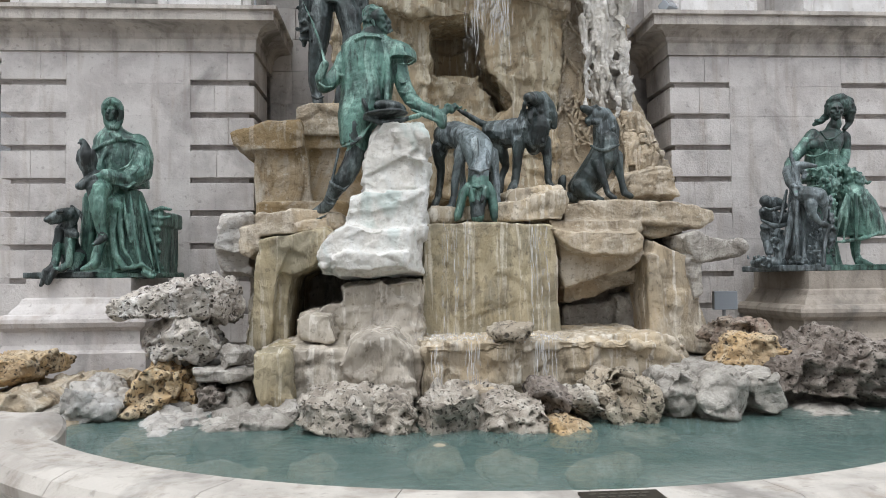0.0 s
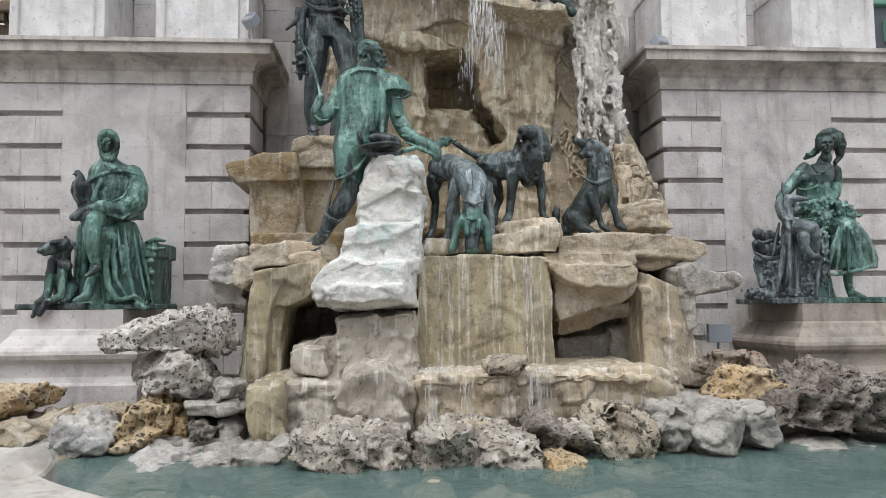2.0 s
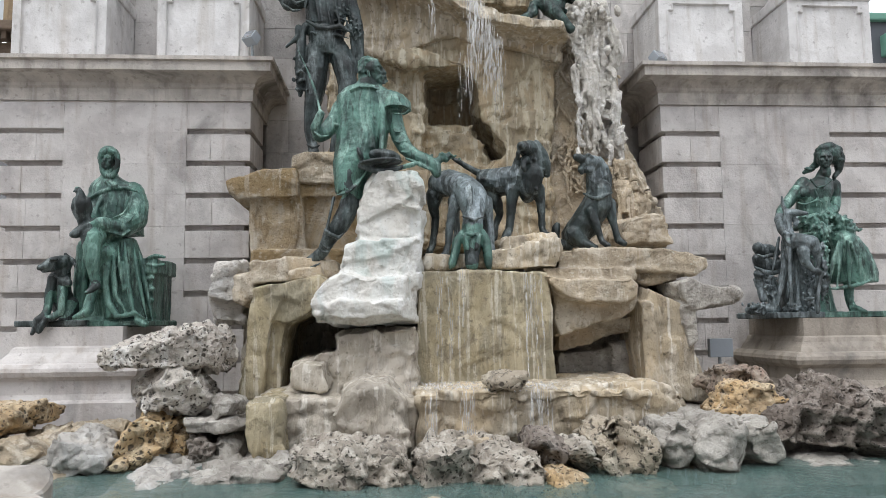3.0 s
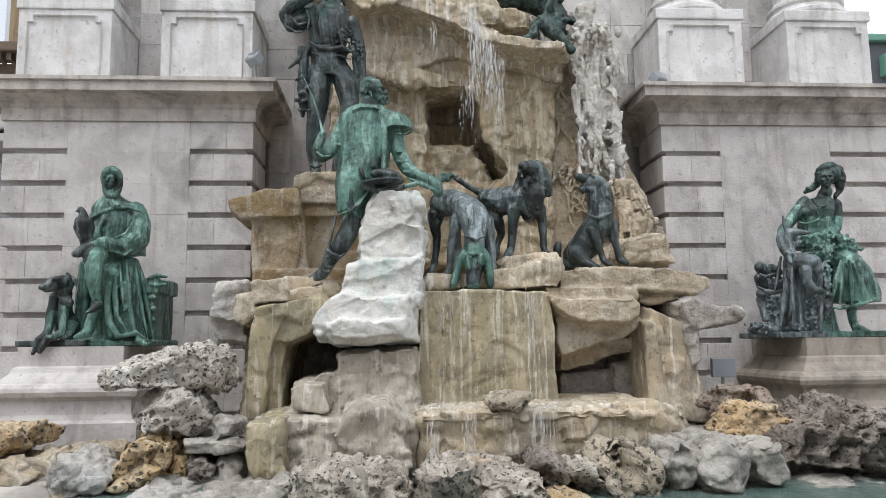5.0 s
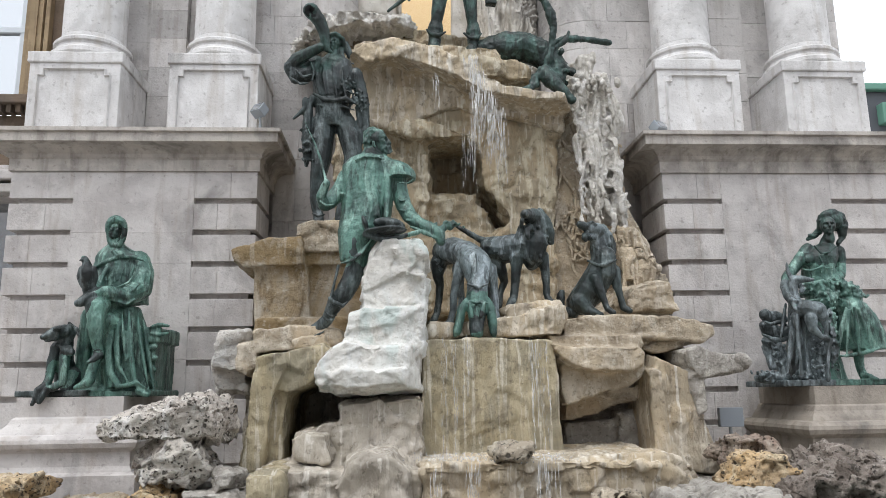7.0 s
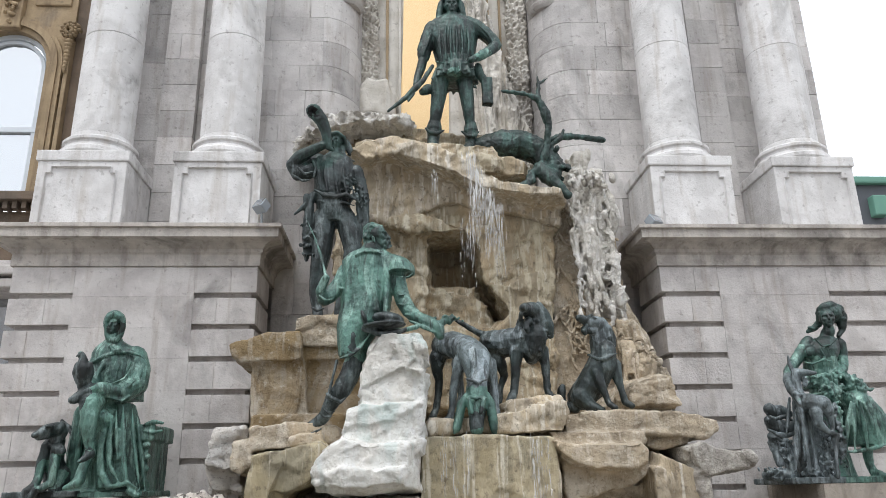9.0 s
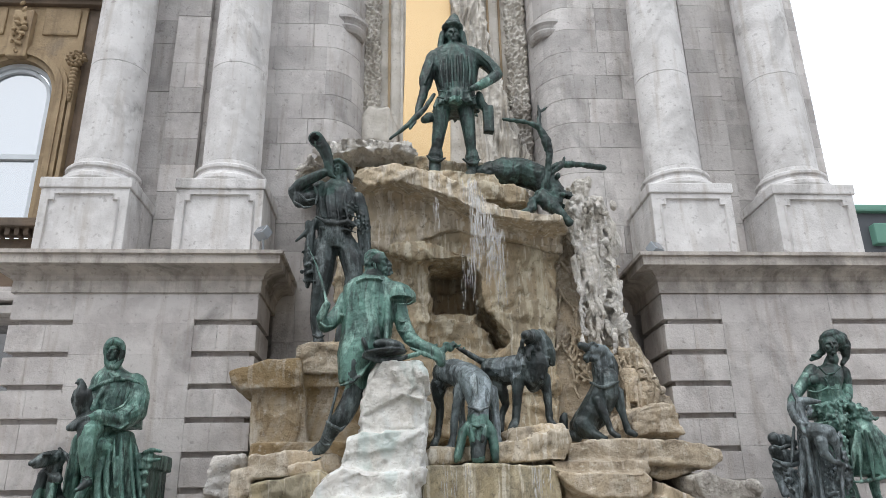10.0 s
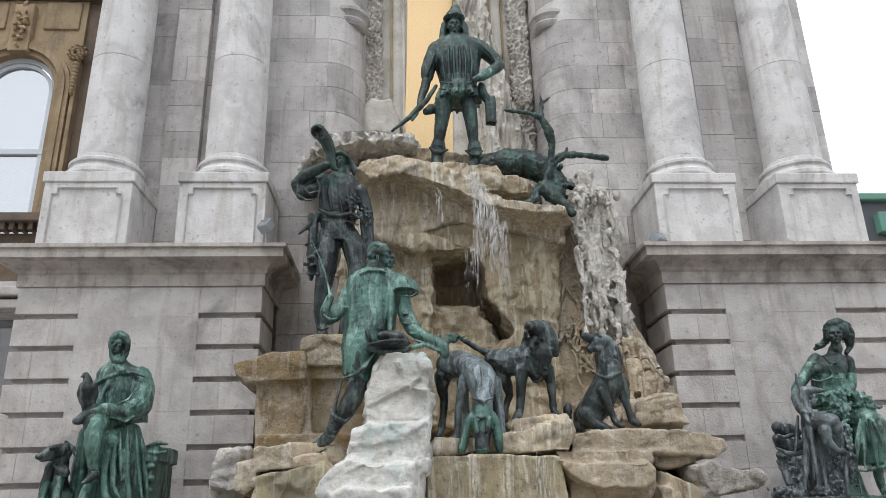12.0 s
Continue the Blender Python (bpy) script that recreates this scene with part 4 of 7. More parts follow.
# loose boulders round the basin
LOOSE = "loose boulders round the basin"
for name, mat, label, outline, y0, y1, amp, pits in (
    ("boulder", ROCK_PALE_POROUS, "pale pitted porous rock slab resting on another boulder", [(-3.46, 1.43), (-3.3, 1.56), (-3, 1.63), (-2.63, 1.68), (-2.43, 1.6), (-2.37, 1.47), (-2.39, 1.29), (-2.54, 1.24), (-2.74, 1.32), (-3.39, 1.33)], -3.3, -2.2, 0.04, 0.07),
    ("boulder", ROCK_PALE_POROUS, "pale angular porous boulder in a stack", [(-3.27, 1.13), (-3.2, 1.24), (-2.95, 1.31), (-2.67, 1.27), (-2.54, 1.17), (-2.55, 0.99), (-2.83, 0.91), (-3.22, 0.98)], -3.3, -2.3, 0.045, 0.06),
    ("boulder", ROCK_OCHRE, "ochre pitted porous boulder low in a stack", [(-3.24, 0.78), (-3.13, 0.91), (-2.95, 0.95), (-2.77, 0.89), (-2.78, 0.63), (-2.85, 0.5), (-3.19, 0.49), (-3.25, 0.64)], -3.45, -2.5, 0.035, 0.05),
    ("boulder", ROCK_GREY, "small grey rock lying on a flat one", [(-2.52, 0.96), (-2.44, 1.05), (-2.27, 1.03), (-2.24, 0.89), (-2.44, 0.86)], -3.25, -2.7, 0.03, 0.0),
    ("boulder", ROCK_GREY, "flat grey rock wedged under a small one", [(-2.75, 0.87), (-2.56, 0.89), (-2.24, 0.85), (-2.14, 0.81), (-2.16, 0.75), (-2.7, 0.74)], -3.35, -2.6, 0.025, 0.0),
    ("boulder", ROCK_BROWN_POROUS, "knobbly brown rock under a flat one", [(-2.65, 0.66), (-2.58, 0.76), (-2.46, 0.71), (-2.44, 0.51), (-2.64, 0.49)], -3.35, -2.6, 0.035, 0.05),
    ("boulder", ROCK_GREY, "upright grey rock at the water's edge", [(-2.44, 0.68), (-2.36, 0.74), (-2.21, 0.71), (-2.19, 0.46), (-2.4, 0.43)], -3.35, -2.7, 0.035, 0.02),
    ("boulder", ROCK_OCHRE, "ochre rock chunk leaning on a boulder", [(-2.84, 0.68), (-2.74, 0.75), (-2.67, 0.67), (-2.68, 0.48), (-2.83, 0.48)], -3.2, -2.7, 0.035, 0.04),
    ("boulder", ROCK_OCHRE, "long ochre pitted block on the basin edge", [(-5.14, 0.91), (-4.68, 0.96), (-4.24, 0.96), (-4.25, 0.73), (-4.52, 0.68), (-5.14, 0.65)], -3.0, -1.9, 0.03, 0.05),
    ("boulder", ROCK_TAN, "flat tan rock beside the coping", [(-4.67, 0.62), (-4.28, 0.68), (-4.03, 0.75), (-3.89, 0.68), (-3.89, 0.44), (-4.18, 0.46), (-4.62, 0.5)], -3.3, -2.1, 0.035, 0.02),
    ("boulder", ROCK_TAN, "low tan ledge of rock behind the boulders", [(-4.35, 0.66), (-3.98, 0.73), (-3.5, 0.74), (-3.47, 0.53), (-4.3, 0.44)], -2.6, -1.8, 0.03, 0.03),
    ("boulder", ROCK_PALE, "jagged pale grey boulder", [(-3.7, 0.72), (-3.62, 0.81), (-3.48, 0.81), (-3.36, 0.72), (-3.23, 0.61), (-3.31, 0.5), (-3.59, 0.42), (-3.69, 0.53)], -3.65, -2.8, 0.05, 0.0),
    ("boulder", ROCK_TAN, "small brown rock at the water's edge", [(-3.7, 0.42), (-3.63, 0.5), (-3.53, 0.54), (-3.41, 0.48), (-3.4, 0.39), (-3.63, 0.38)], -3.85, -3.3, 0.03, 0.0),
    ("boulder", ROCK_PALE, "small pale rock lying in the water", [(-3.55, 0.35), (-3.5, 0.41), (-3.37, 0.43), (-3.36, 0.35), (-3.5, 0.32)], -4.0, -3.5, 0.025, 0.0),
    ("boulder", ROCK_OCHRE, "small smooth cream pebble", [(-3.23, 0.53), (-3.18, 0.58), (-3.09, 0.59), (-3.07, 0.53), (-3.14, 0.5)], -3.62, -3.4, 0.01, 0.0),
    ("boulder", ROCK_PALE, "low pale jagged rock at the waterline", [(-3.21, 0.32), (-3.05, 0.44), (-2.85, 0.54), (-2.7, 0.51), (-2.56, 0.54), (-2.46, 0.39), (-2.52, 0.29), (-2.83, 0.27)], -4.2, -3.0, 0.045, 0.0),
    ("boulder", ROCK_GREY, "dark grey rock slab sloping to the water", [(-2.58, 0.46), (-2.26, 0.53), (-2.03, 0.6), (-1.76, 0.57), (-1.78, 0.43), (-2.03, 0.29), (-2.45, 0.27), (-2.59, 0.34)], -4.1, -2.9, 0.04, 0.0),
    ("boulder", ROCK_POROUS, "heavily pitted grey-brown boulder at the waterline", [(-1.7, 0.61), (-1.67, 0.74), (-1.47, 0.76), (-1.15, 0.75), (-1.12, 0.55), (-1.15, 0.38), (-1.39, 0.4), (-1.67, 0.47)], -4.4, -3.3, 0.035, 0.06),
    ("boulder", ROCK_POROUS, "pitted grey boulder standing in the pool", [(-1.15, 0.73), (-1, 0.76), (-0.79, 0.73), (-0.75, 0.61), (-0.82, 0.35), (-1.09, 0.37)], -4.35, -3.3, 0.035, 0.06),
    ("boulder", ROCK_POROUS, "broad pitted block at the foot of the curtain", [(-0.76, 0.67), (-0.67, 0.74), (-0.34, 0.77), (-0.3, 0.6), (-0.32, 0.36), (-0.75, 0.38)], -4.4, -3.3, 0.035, 0.05),
    ("boulder", ROCK_POROUS, "olive pitted rock block with round pores", [(-0.32, 0.73), (-0.08, 0.75), (0.23, 0.68), (0.21, 0.57), (0.12, 0.36), (-0.3, 0.36), (-0.35, 0.56)], -4.4, -3.3, 0.035, 0.06),
    ("boulder", ROCK_TAN, "smooth tan rock behind the front row", [(-0.54, 0.65), (-0.35, 0.72), (-0.16, 0.74), (-0.02, 0.66), (-0.07, 0.57), (-0.49, 0.58)], -3.9, -3.1, 0.03, 0.0),
    ("boulder", ROCK_OCHRE, "bright ochre porous rock in the water", [(0.11, 0.43), (0.19, 0.56), (0.35, 0.56), (0.57, 0.46), (0.55, 0.33), (0.13, 0.33)], -4.5, -3.7, 0.03, 0.05),
    ("boulder", ROCK_BROWN_POROUS, "dark rounded rock above the ochre one", [(0.09, 0.74), (0.16, 0.82), (0.32, 0.81), (0.46, 0.68), (0.41, 0.53), (0.18, 0.55)], -4.1, -3.4, 0.03, 0.04),
    ("boulder", ROCK_POROUS, "grey-brown rock beside the holed boulder", [(0.4, 0.69), (0.54, 0.74), (0.65, 0.72), (0.65, 0.49), (0.44, 0.49)], -4.15, -3.4, 0.035, 0.04),
    ("boulder", ROCK_TAN, "low stone in shallow water", [(0.77, 0.42), (1.04, 0.47), (1.24, 0.43), (1.22, 0.35), (0.81, 0.36)], -4.3, -3.6, 0.025, 0.0),
    ("boulder", ROCK_GREY, "rounded grey boulder in the row", [(1.2, 0.73), (1.3, 0.85), (1.5, 0.85), (1.51, 0.47), (1.24, 0.45)], -4.0, -3.0, 0.035, 0.02),
    ("boulder", ROCK_GREY, "large grey faceted boulder in the row", [(1.44, 0.7), (1.51, 0.86), (1.77, 0.89), (1.89, 0.78), (1.86, 0.45), (1.5, 0.44)], -4.15, -3.1, 0.035, 0.0),
    ("boulder", ROCK_GREY, "pale bluish grey boulder in the row", [(1.9, 0.72), (1.96, 0.84), (2.13, 0.83), (2.29, 0.62), (2.22, 0.44), (1.93, 0.46)], -4.0, -3.0, 0.035, 0.0),
    ("boulder", ROCK_BROWN_POROUS, "massive deeply pitted brown rock by the basin", [(2.18, 0.83), (2.41, 0.92), (2.67, 0.95), (2.88, 1.04), (3.38, 0.92), (3.75, 0.86), (3.74, 0.61), (3.32, 0.47), (2.91, 0.51), (2.35, 0.58)], -3.9, -2.3, 0.05, 0.09),
    ("boulder", ROCK_BROWN_POROUS, "knobbly pitted brown rock on a massive one", [(2.94, 0.99), (3.06, 1.12), (3.27, 1.17), (3.38, 1.04), (3.75, 0.98), (3.8, 0.77), (2.88, 0.81)], -3.5, -2.4, 0.045, 0.08),
    ("boulder", ROCK_OCHRE, "cream pitted rock leaning on others", [(2.03, 0.85), (2.14, 1.03), (2.25, 1.12), (2.41, 1.08), (2.59, 0.92), (2.51, 0.79), (2.14, 0.77)], -3.4, -2.6, 0.035, 0.04),
    ("boulder", ROCK_RED, "reddish brown porous rock under the steel plate", [(2.21, 0.98), (2.27, 1.18), (2.48, 1.22), (2.59, 1.06), (2.53, 0.92), (2.27, 0.91)], -2.85, -2.2, 0.035, 0.05),
    ("boulder", ROCK_RED, "small reddish knob of rock", [(2.44, 1.02), (2.53, 1.19), (2.64, 1.24), (2.75, 1.07), (2.69, 0.91), (2.46, 0.9)], -3.0, -2.4, 0.03, 0.05),
    ("boulder", ROCK_GREY, "long flat grey stone at the pool's edge", [(2.25, 0.53), (2.7, 0.53), (3.18, 0.46), (3.21, 0.35), (2.84, 0.29), (2.29, 0.34)], -4.0, -2.8, 0.03, 0.0),
):
    boulder(name, mat, label, outline, y0, y1, len(label) * 7 + int(abs(outline[0][0]) * 100), amp, 2.6, 0.018, pits, 0.92, LOOSE)

# boulder with two round holes
bm = bmesh.new()
prism(bm, [(0.67, 0.71), (0.77, 0.81), (0.96, 0.87), (1.1, 0.79), (1.19, 0.56), (1.14, 0.41), (0.92, 0.36), (0.71, 0.44)], -4.15, -3.2, 0.75)
holed = tagged(remeshed(bm, "boulder", ROCK_CREAM, 0.018, None, 1), "cream boulder pierced by two round holes", "rock", LOOSE)
co = np.empty(len(holed.data.vertices) * 3)
no = co.copy()
holed.data.vertices.foreach_get("co", co)
holed.data.vertex_normals.foreach_get("vector", no)
co, no = co.reshape(-1, 3), no.reshape(-1, 3)
co = rocky(0.035, 2.6, 77, 0.045)(co, no)
for c, r in (((0.865, -4.1, 0.8), 0.085), ((0.88, -4.1, 0.685), 0.07)):
    w = np.hypot(co[:, 0] - c[0], co[:, 2] - c[2]) / r
    co[:, 1] += np.where((co[:, 1] < -3.75), 0.4 * np.clip(1.15 - w, 0, 0.4) / 0.4, 0)
holed.data.vertices.foreach_set("co", co.ravel())
holed.data.update()

# ---- statue plinths ----
PLINTH = [(0.0, 1.68), (0.0, 1.47), (0.03, 1.45), (0.05, 1.40), (0.10, 1.34), (0.13, 1.29), (0.2, 1.28), (0.24, 1.24), (0.25, 1.2), (0.23, 1.15), (0.18, 1.12), (0.16, 1.1), (0.16, 0.96), (0.19, 0.9), (0.25, 0.87), (0.25, 0.1), (-0.3, 0.1), (-0.3, 1.68)]


def plinth(x0, x1, stone, label):
    host = empty("plinth", label, "plinth", "statue plinths")
    bm = bmesh.new()
    moulding(bm, [(x0, -0.01), (x0, -1.36), (x1, -1.36), (x1, -0.01)], PLINTH)
    part("moulded_body", bm, stone, host)
    bm = bmesh.new()
    box(bm, x0 + 0.02, x1 - 0.02, -1.33, -0.01, 0.1, 1.67)
    part("core", bm, STONE, host)


plinth(-5.02, -3.89, STONE, "pale limestone moulded plinth stained by bronze run-off")
# the east plinth's stone is darkened for shade as well as stains
plinth(3.89, 5.02, STONE_GRIMY_SHADED, "grimy grey-brown limestone moulded plinth with shade in its colour")


# ---- bronze figures ----
def cloth(amp, seed, fold=8.0, fine=0.004, dents=()):
    """Shallow hanging folds drawn out downward, with fine modelling marks; dents: hollows (place, radius, depth)."""
    def shape(co, no):
        q = co + 0.05 * np.stack([fbm(co * 3, seed + 8, 2), fbm(co * 3, seed + 9, 2), fbm(co * 3, seed + 10, 2)], 1)
        d = amp * (0.6 - 2.4 * np.abs(fbm(q * np.array([fold, fold, fold * 0.2]), seed, 1)))
        d += 0.35 * amp * (0.5 - 2 * np.abs(fbm(q * np.array([fold * 2, fold * 2, fold * 0.7]), seed + 3, 1)))
        d += fine * fbm(co * 24, seed + 5, 3)
        for c, r, deep in dents:
            d -= deep * np.exp(-(np.linalg.norm(co - np.array(c), axis=1) / r) ** 2)
        return co + no * d[:, None]
    return shape


def hide(amp, seed):
    """Short fur and muscle."""
    def shape(co, no):
        d = amp * fbm(co * np.array([7, 7, 5]), seed, 3) + 0.4 * amp * fbm(co * 25, seed + 3, 2)
        return co + no * d[:, None]
    return shape


def head(bm, c, r, face):
    """Skull, jaw, cheeks, brow, nose, lips, chin and neck; face: the way it looks. Gives the eye hollows."""
    c, f, up = Vector(c), Vector(face).normalized(), Vector((0, 0, 1))
    side = f.cross(up).normalized()

    def at(ahead, aside, above):
        return c + (f * ahead + side * aside + up * above) * r
    ball(bm, at(0, 0, 0.15), (r * 0.82, r * 0.9, r * 0.95))
    ball(bm, at(0.28, 0, -0.45), (r * 0.58, r * 0.6, r * 0.58))
    ball(bm, at(0.66, 0, -0.88), r * 0.22)
    for s in (-1, 1):
        ball(bm, at(0.58, 0.4 * s, -0.15), r * 0.27)
        limb(bm, at(0.84, 0.12 * s, 0.26), r * 0.11, at(0.7, 0.52 * s, 0.24), r * 0.1, 8)
    limb(bm, at(0.86, 0, 0.16), r * 0.1, at(1.12, 0, -0.26), r * 0.15, 8)
    limb(bm, at(0.8, 0.2, -0.52), r * 0.09, at(0.8, -0.2, -0.52), r * 0.09, 8)
    limb(bm, c - up * r * 0.7, r * 0.5, c - up * r * 1.5, r * 0.58)
    return [(at(0.84, 0.3 * s, 0.06), r * 0.19, r * 0.16) for s in (-1, 1)]


def near(p, r):
    """A zone: all that lies within r of the place p."""
    return lambda x, y, z: (x - p[0]) ** 2 + (y - p[1]) ** 2 + (z - p[2]) ** 2 < r * r


def statue(name, bm, mat, label, shape, voxel=0.014, category="statue", group="bronze statues", zones=()):
    """One cast figure; zones: other patinas, each (material, test of x, y, z)."""
    ob = tagged(remeshed(bm, name, mat, voxel, shape, 0), label, category, group)
    n = len(ob.data.polygons)
    c = np.empty(n * 3)
    ob.data.polygons.foreach_get("center", c)
    c = c.reshape(-1, 3)
    c = c + 0.05 * fbm(c * 9, 5, 4)[:, None]
    index = np.zeros(n, np.int32)
    for k, (other, test) in enumerate(zones):
        ob.data.materials.append(other)
        index[test(c[:, 0], c[:, 1], c[:, 2])] = k + 1
    ob.data.polygons.foreach_set("material_index", index)
    return ob


def clump(bm, c, spread, count, size, seed):
    """A bunch of leaves and curls."""
    rng = random.Random(seed)
    for _ in range(count):
        p = [c[i] + rng.gauss(0, spread[i]) for i in range(3)]
        ball(bm, p, (size * rng.uniform(0.6, 1.3), size * rng.uniform(0.3, 0.7), size * rng.uniform(0.5, 1.1)), (rng.uniform(-60, 60), rng.uniform(-60, 60), rng.uniform(0, 180)), 8, 5)


# seated falconer
bm = bmesh.new()
box(bm, -5.0, -3.62, -1.3, -0.25, 1.68, 1.74)
ball(bm, (-4.259, -0.950, 3.656), (0.128, 0.128, 0.155))
eyes = head(bm, (-4.221, -1.030, 3.611), 0.107, (-0.1, -1, 0))
chain(bm, ((-4.291, -1.100, 3.582), 0.027), ((-4.278, -1.110, 3.674), 0.030), ((-4.199, -1.120, 3.719), 0.033), ((-4.118, -1.110, 3.681), 0.030), ((-4.092, -1.100, 3.582), 0.027), ((-4.110, -1.090, 3.477), 0.027), ((-4.153, -1.090, 3.416), 0.030))
chain(bm, ((-4.291, -1.100, 3.582), 0.027), ((-4.277, -1.090, 3.477), 0.027), ((-4.230, -1.090, 3.416), 0.030), ((-4.153, -1.090, 3.416), 0.030))
chain(bm, ((-4.236, -0.970, 3.434), 0.101), ((-4.227, -0.950, 3.356), 0.122))
loft(bm, [((-4.230, -0.950, 3.431), 0.115, 0.110), ((-4.216, -0.930, 3.380), 0.203, 0.170), ((-4.183, -0.920, 3.294), 0.298, 0.220), ((-4.157, -0.920, 3.124), 0.305, 0.240), ((-4.142, -0.920, 2.942), 0.285, 0.250), ((-4.128, -0.900, 2.743), 0.272, 0.280)], 5, 0.02)
chain(bm, ((-4.390, -1.140, 3.148), 0.012), ((-4.266, -1.140, 3.214), 0.022), ((-4.122, -1.140, 3.267), 0.022), ((-3.975, -1.140, 3.267), 0.022), ((-3.846, -1.140, 3.227), 0.022), ((-3.793, -1.140, 3.174), 0.012))
chain(bm, ((-4.212, -1.130, 3.349), 0.011), ((-4.152, -1.145, 3.279), 0.020), ((-4.072, -1.160, 3.303), 0.011))
chain(bm, ((-3.962, -0.950, 3.247), 0.128), ((-3.900, -0.980, 3.094), 0.128), ((-3.896, -1.050, 2.903), 0.134), ((-3.956, -1.250, 2.791), 0.111), ((-4.071, -1.380, 2.800), 0.090), ((-4.164, -1.460, 2.815), 0.076), ((-4.255, -1.500, 2.772), 0.057), ((-4.317, -1.520, 2.720), 0.051))
chain(bm, ((-3.886, -1.300, 3.042), 0.011), ((-3.928, -1.347, 2.932), 0.021), ((-4.008, -1.393, 2.887), 0.021), ((-4.088, -1.440, 2.855), 0.011))
chain(bm, ((-3.812, -1.250, 2.959), 0.011), ((-3.888, -1.307, 2.848), 0.021), ((-3.978, -1.363, 2.802), 0.021), ((-4.054, -1.420, 2.756), 0.011))
chain(bm, ((-3.825, -1.300, 2.771), 0.011), ((-3.928, -1.353, 2.688), 0.019), ((-4.033, -1.407, 2.720), 0.019), ((-4.113, -1.460, 2.764), 0.011))
chain(bm, ((-3.931, -1.180, 3.147), 0.011), ((-3.962, -1.190, 3.047), 0.020), ((-3.915, -1.200, 2.914), 0.011))
chain(bm, ((-4.025, -1.220, 3.141), 0.009), ((-4.063, -1.220, 3.010), 0.017), ((-4.033, -1.220, 2.879), 0.009))
chain(bm, ((-4.352, -0.980, 3.202), 0.108), ((-4.370, -1.050, 3.057), 0.100), ((-4.309, -1.250, 2.883), 0.078), ((-4.298, -1.480, 2.750), 0.064), ((-4.356, -1.540, 2.693), 0.050), ((-4.382, -1.560, 2.678), 0.038))
chain(bm, ((-4.238, -1.140, 3.154), 0.033), ((-4.273, -1.200, 3.046), 0.026), ((-4.274, -1.250, 2.921), 0.020))
chain(bm, ((-4.357, -1.520, 3.178), 0.044), ((-4.337, -1.520, 3.134), 0.047), ((-4.313, -1.520, 3.027), 0.079), ((-4.310, -1.500, 2.923), 0.070), ((-4.331, -1.480, 2.813), 0.038))
chain(bm, ((-4.370, -1.560, 3.165), 0.019), ((-4.389, -1.570, 3.144), 0.009))
chain(bm, ((-4.382, -1.520, 3.071), 0.032), ((-4.390, -1.520, 2.983), 0.035), ((-4.362, -1.500, 2.873), 0.025))
chain(bm, ((-4.243, -1.520, 3.071), 0.032), ((-4.228, -1.500, 2.967), 0.035), ((-4.254, -1.480, 2.844), 0.025))
chain(bm, ((-4.181, -1.000, 2.704), 0.141), ((-4.202, -1.250, 2.701), 0.131), ((-4.203, -1.480, 2.655), 0.118), ((-4.187, -1.520, 2.508), 0.095), ((-4.171, -1.530, 2.371), 0.082), ((-4.151, -1.520, 2.236), 0.057), ((-4.135, -1.520, 2.150), 0.051))
chain(bm, ((-4.128, -1.520, 2.125), 0.054), ((-4.158, -1.560, 2.081), 0.044), ((-4.194, -1.600, 2.043), 0.031))
chain(bm, ((-4.172, -1.610, 2.169), 0.007), ((-4.100, -1.610, 2.144), 0.013), ((-4.041, -1.610, 2.162), 0.007))
chain(bm, ((-4.084, -1.050, 2.659), 0.127), ((-4.113, -1.300, 2.516), 0.110), ((-4.195, -1.250, 2.266), 0.078), ((-4.258, -1.300, 2.043), 0.065), ((-4.262, -1.340, 1.936), 0.058), ((-4.252, -1.400, 1.854), 0.064), ((-4.306, -1.440, 1.811), 0.054), ((-4.368, -1.460, 1.781), 0.038))
loft(bm, [((-4.111, -0.980, 2.693), 0.202, 0.260), ((-4.094, -0.970, 2.515), 0.243, 0.290), ((-4.069, -0.960, 2.285), 0.283, 0.310), ((-4.036, -0.950, 2.022), 0.311, 0.330), ((-3.981, -0.950, 1.774), 0.317, 0.350)], 6, 0.05)
chain(bm, ((-4.081, -1.300, 2.631), 0.021), ((-4.089, -1.315, 2.388), 0.039), ((-4.097, -1.330, 2.134), 0.039), ((-4.059, -1.345, 1.933), 0.039), ((-3.925, -1.360, 1.783), 0.021))
chain(bm, ((-4.012, -1.340, 2.524), 0.016), ((-4.011, -1.347, 2.258), 0.029), ((-3.973, -1.353, 2.007), 0.029), ((-3.841, -1.360, 1.806), 0.016))
chain(bm, ((-3.926, -1.280, 2.632), 0.021), ((-3.891, -1.300, 2.388), 0.039), ((-3.854, -1.320, 2.101), 0.039), ((-3.802, -1.340, 1.881), 0.039), ((-3.729, -1.360, 1.743), 0.021))
chain(bm, ((-3.846, -1.220, 2.613), 0.018), ((-3.802, -1.247, 2.359), 0.033), ((-3.733, -1.273, 2.071), 0.033), ((-3.651, -1.300, 1.755), 0.018))
chain(bm, ((-3.820, -1.100, 2.534), 0.016), ((-3.752, -1.117, 2.207), 0.030), ((-3.671, -1.133, 1.884), 0.030), ((-3.635, -1.150, 1.718), 0.016))
chain(bm, ((-3.977, -1.340, 2.575), 0.014), ((-3.939, -1.350, 2.321), 0.026), ((-3.900, -1.360, 2.069), 0.014))
chain(bm, ((-4.039, -1.360, 1.883), 0.018), ((-3.962, -1.360, 1.789), 0.032), ((-3.853, -1.360, 1.794), 0.032), ((-3.769, -1.360, 1.830), 0.032), ((-3.656, -1.360, 1.767), 0.018))
chain(bm, ((-3.738, -1.330, 1.737), 0.058), ((-3.660, -1.340, 1.693), 0.045))
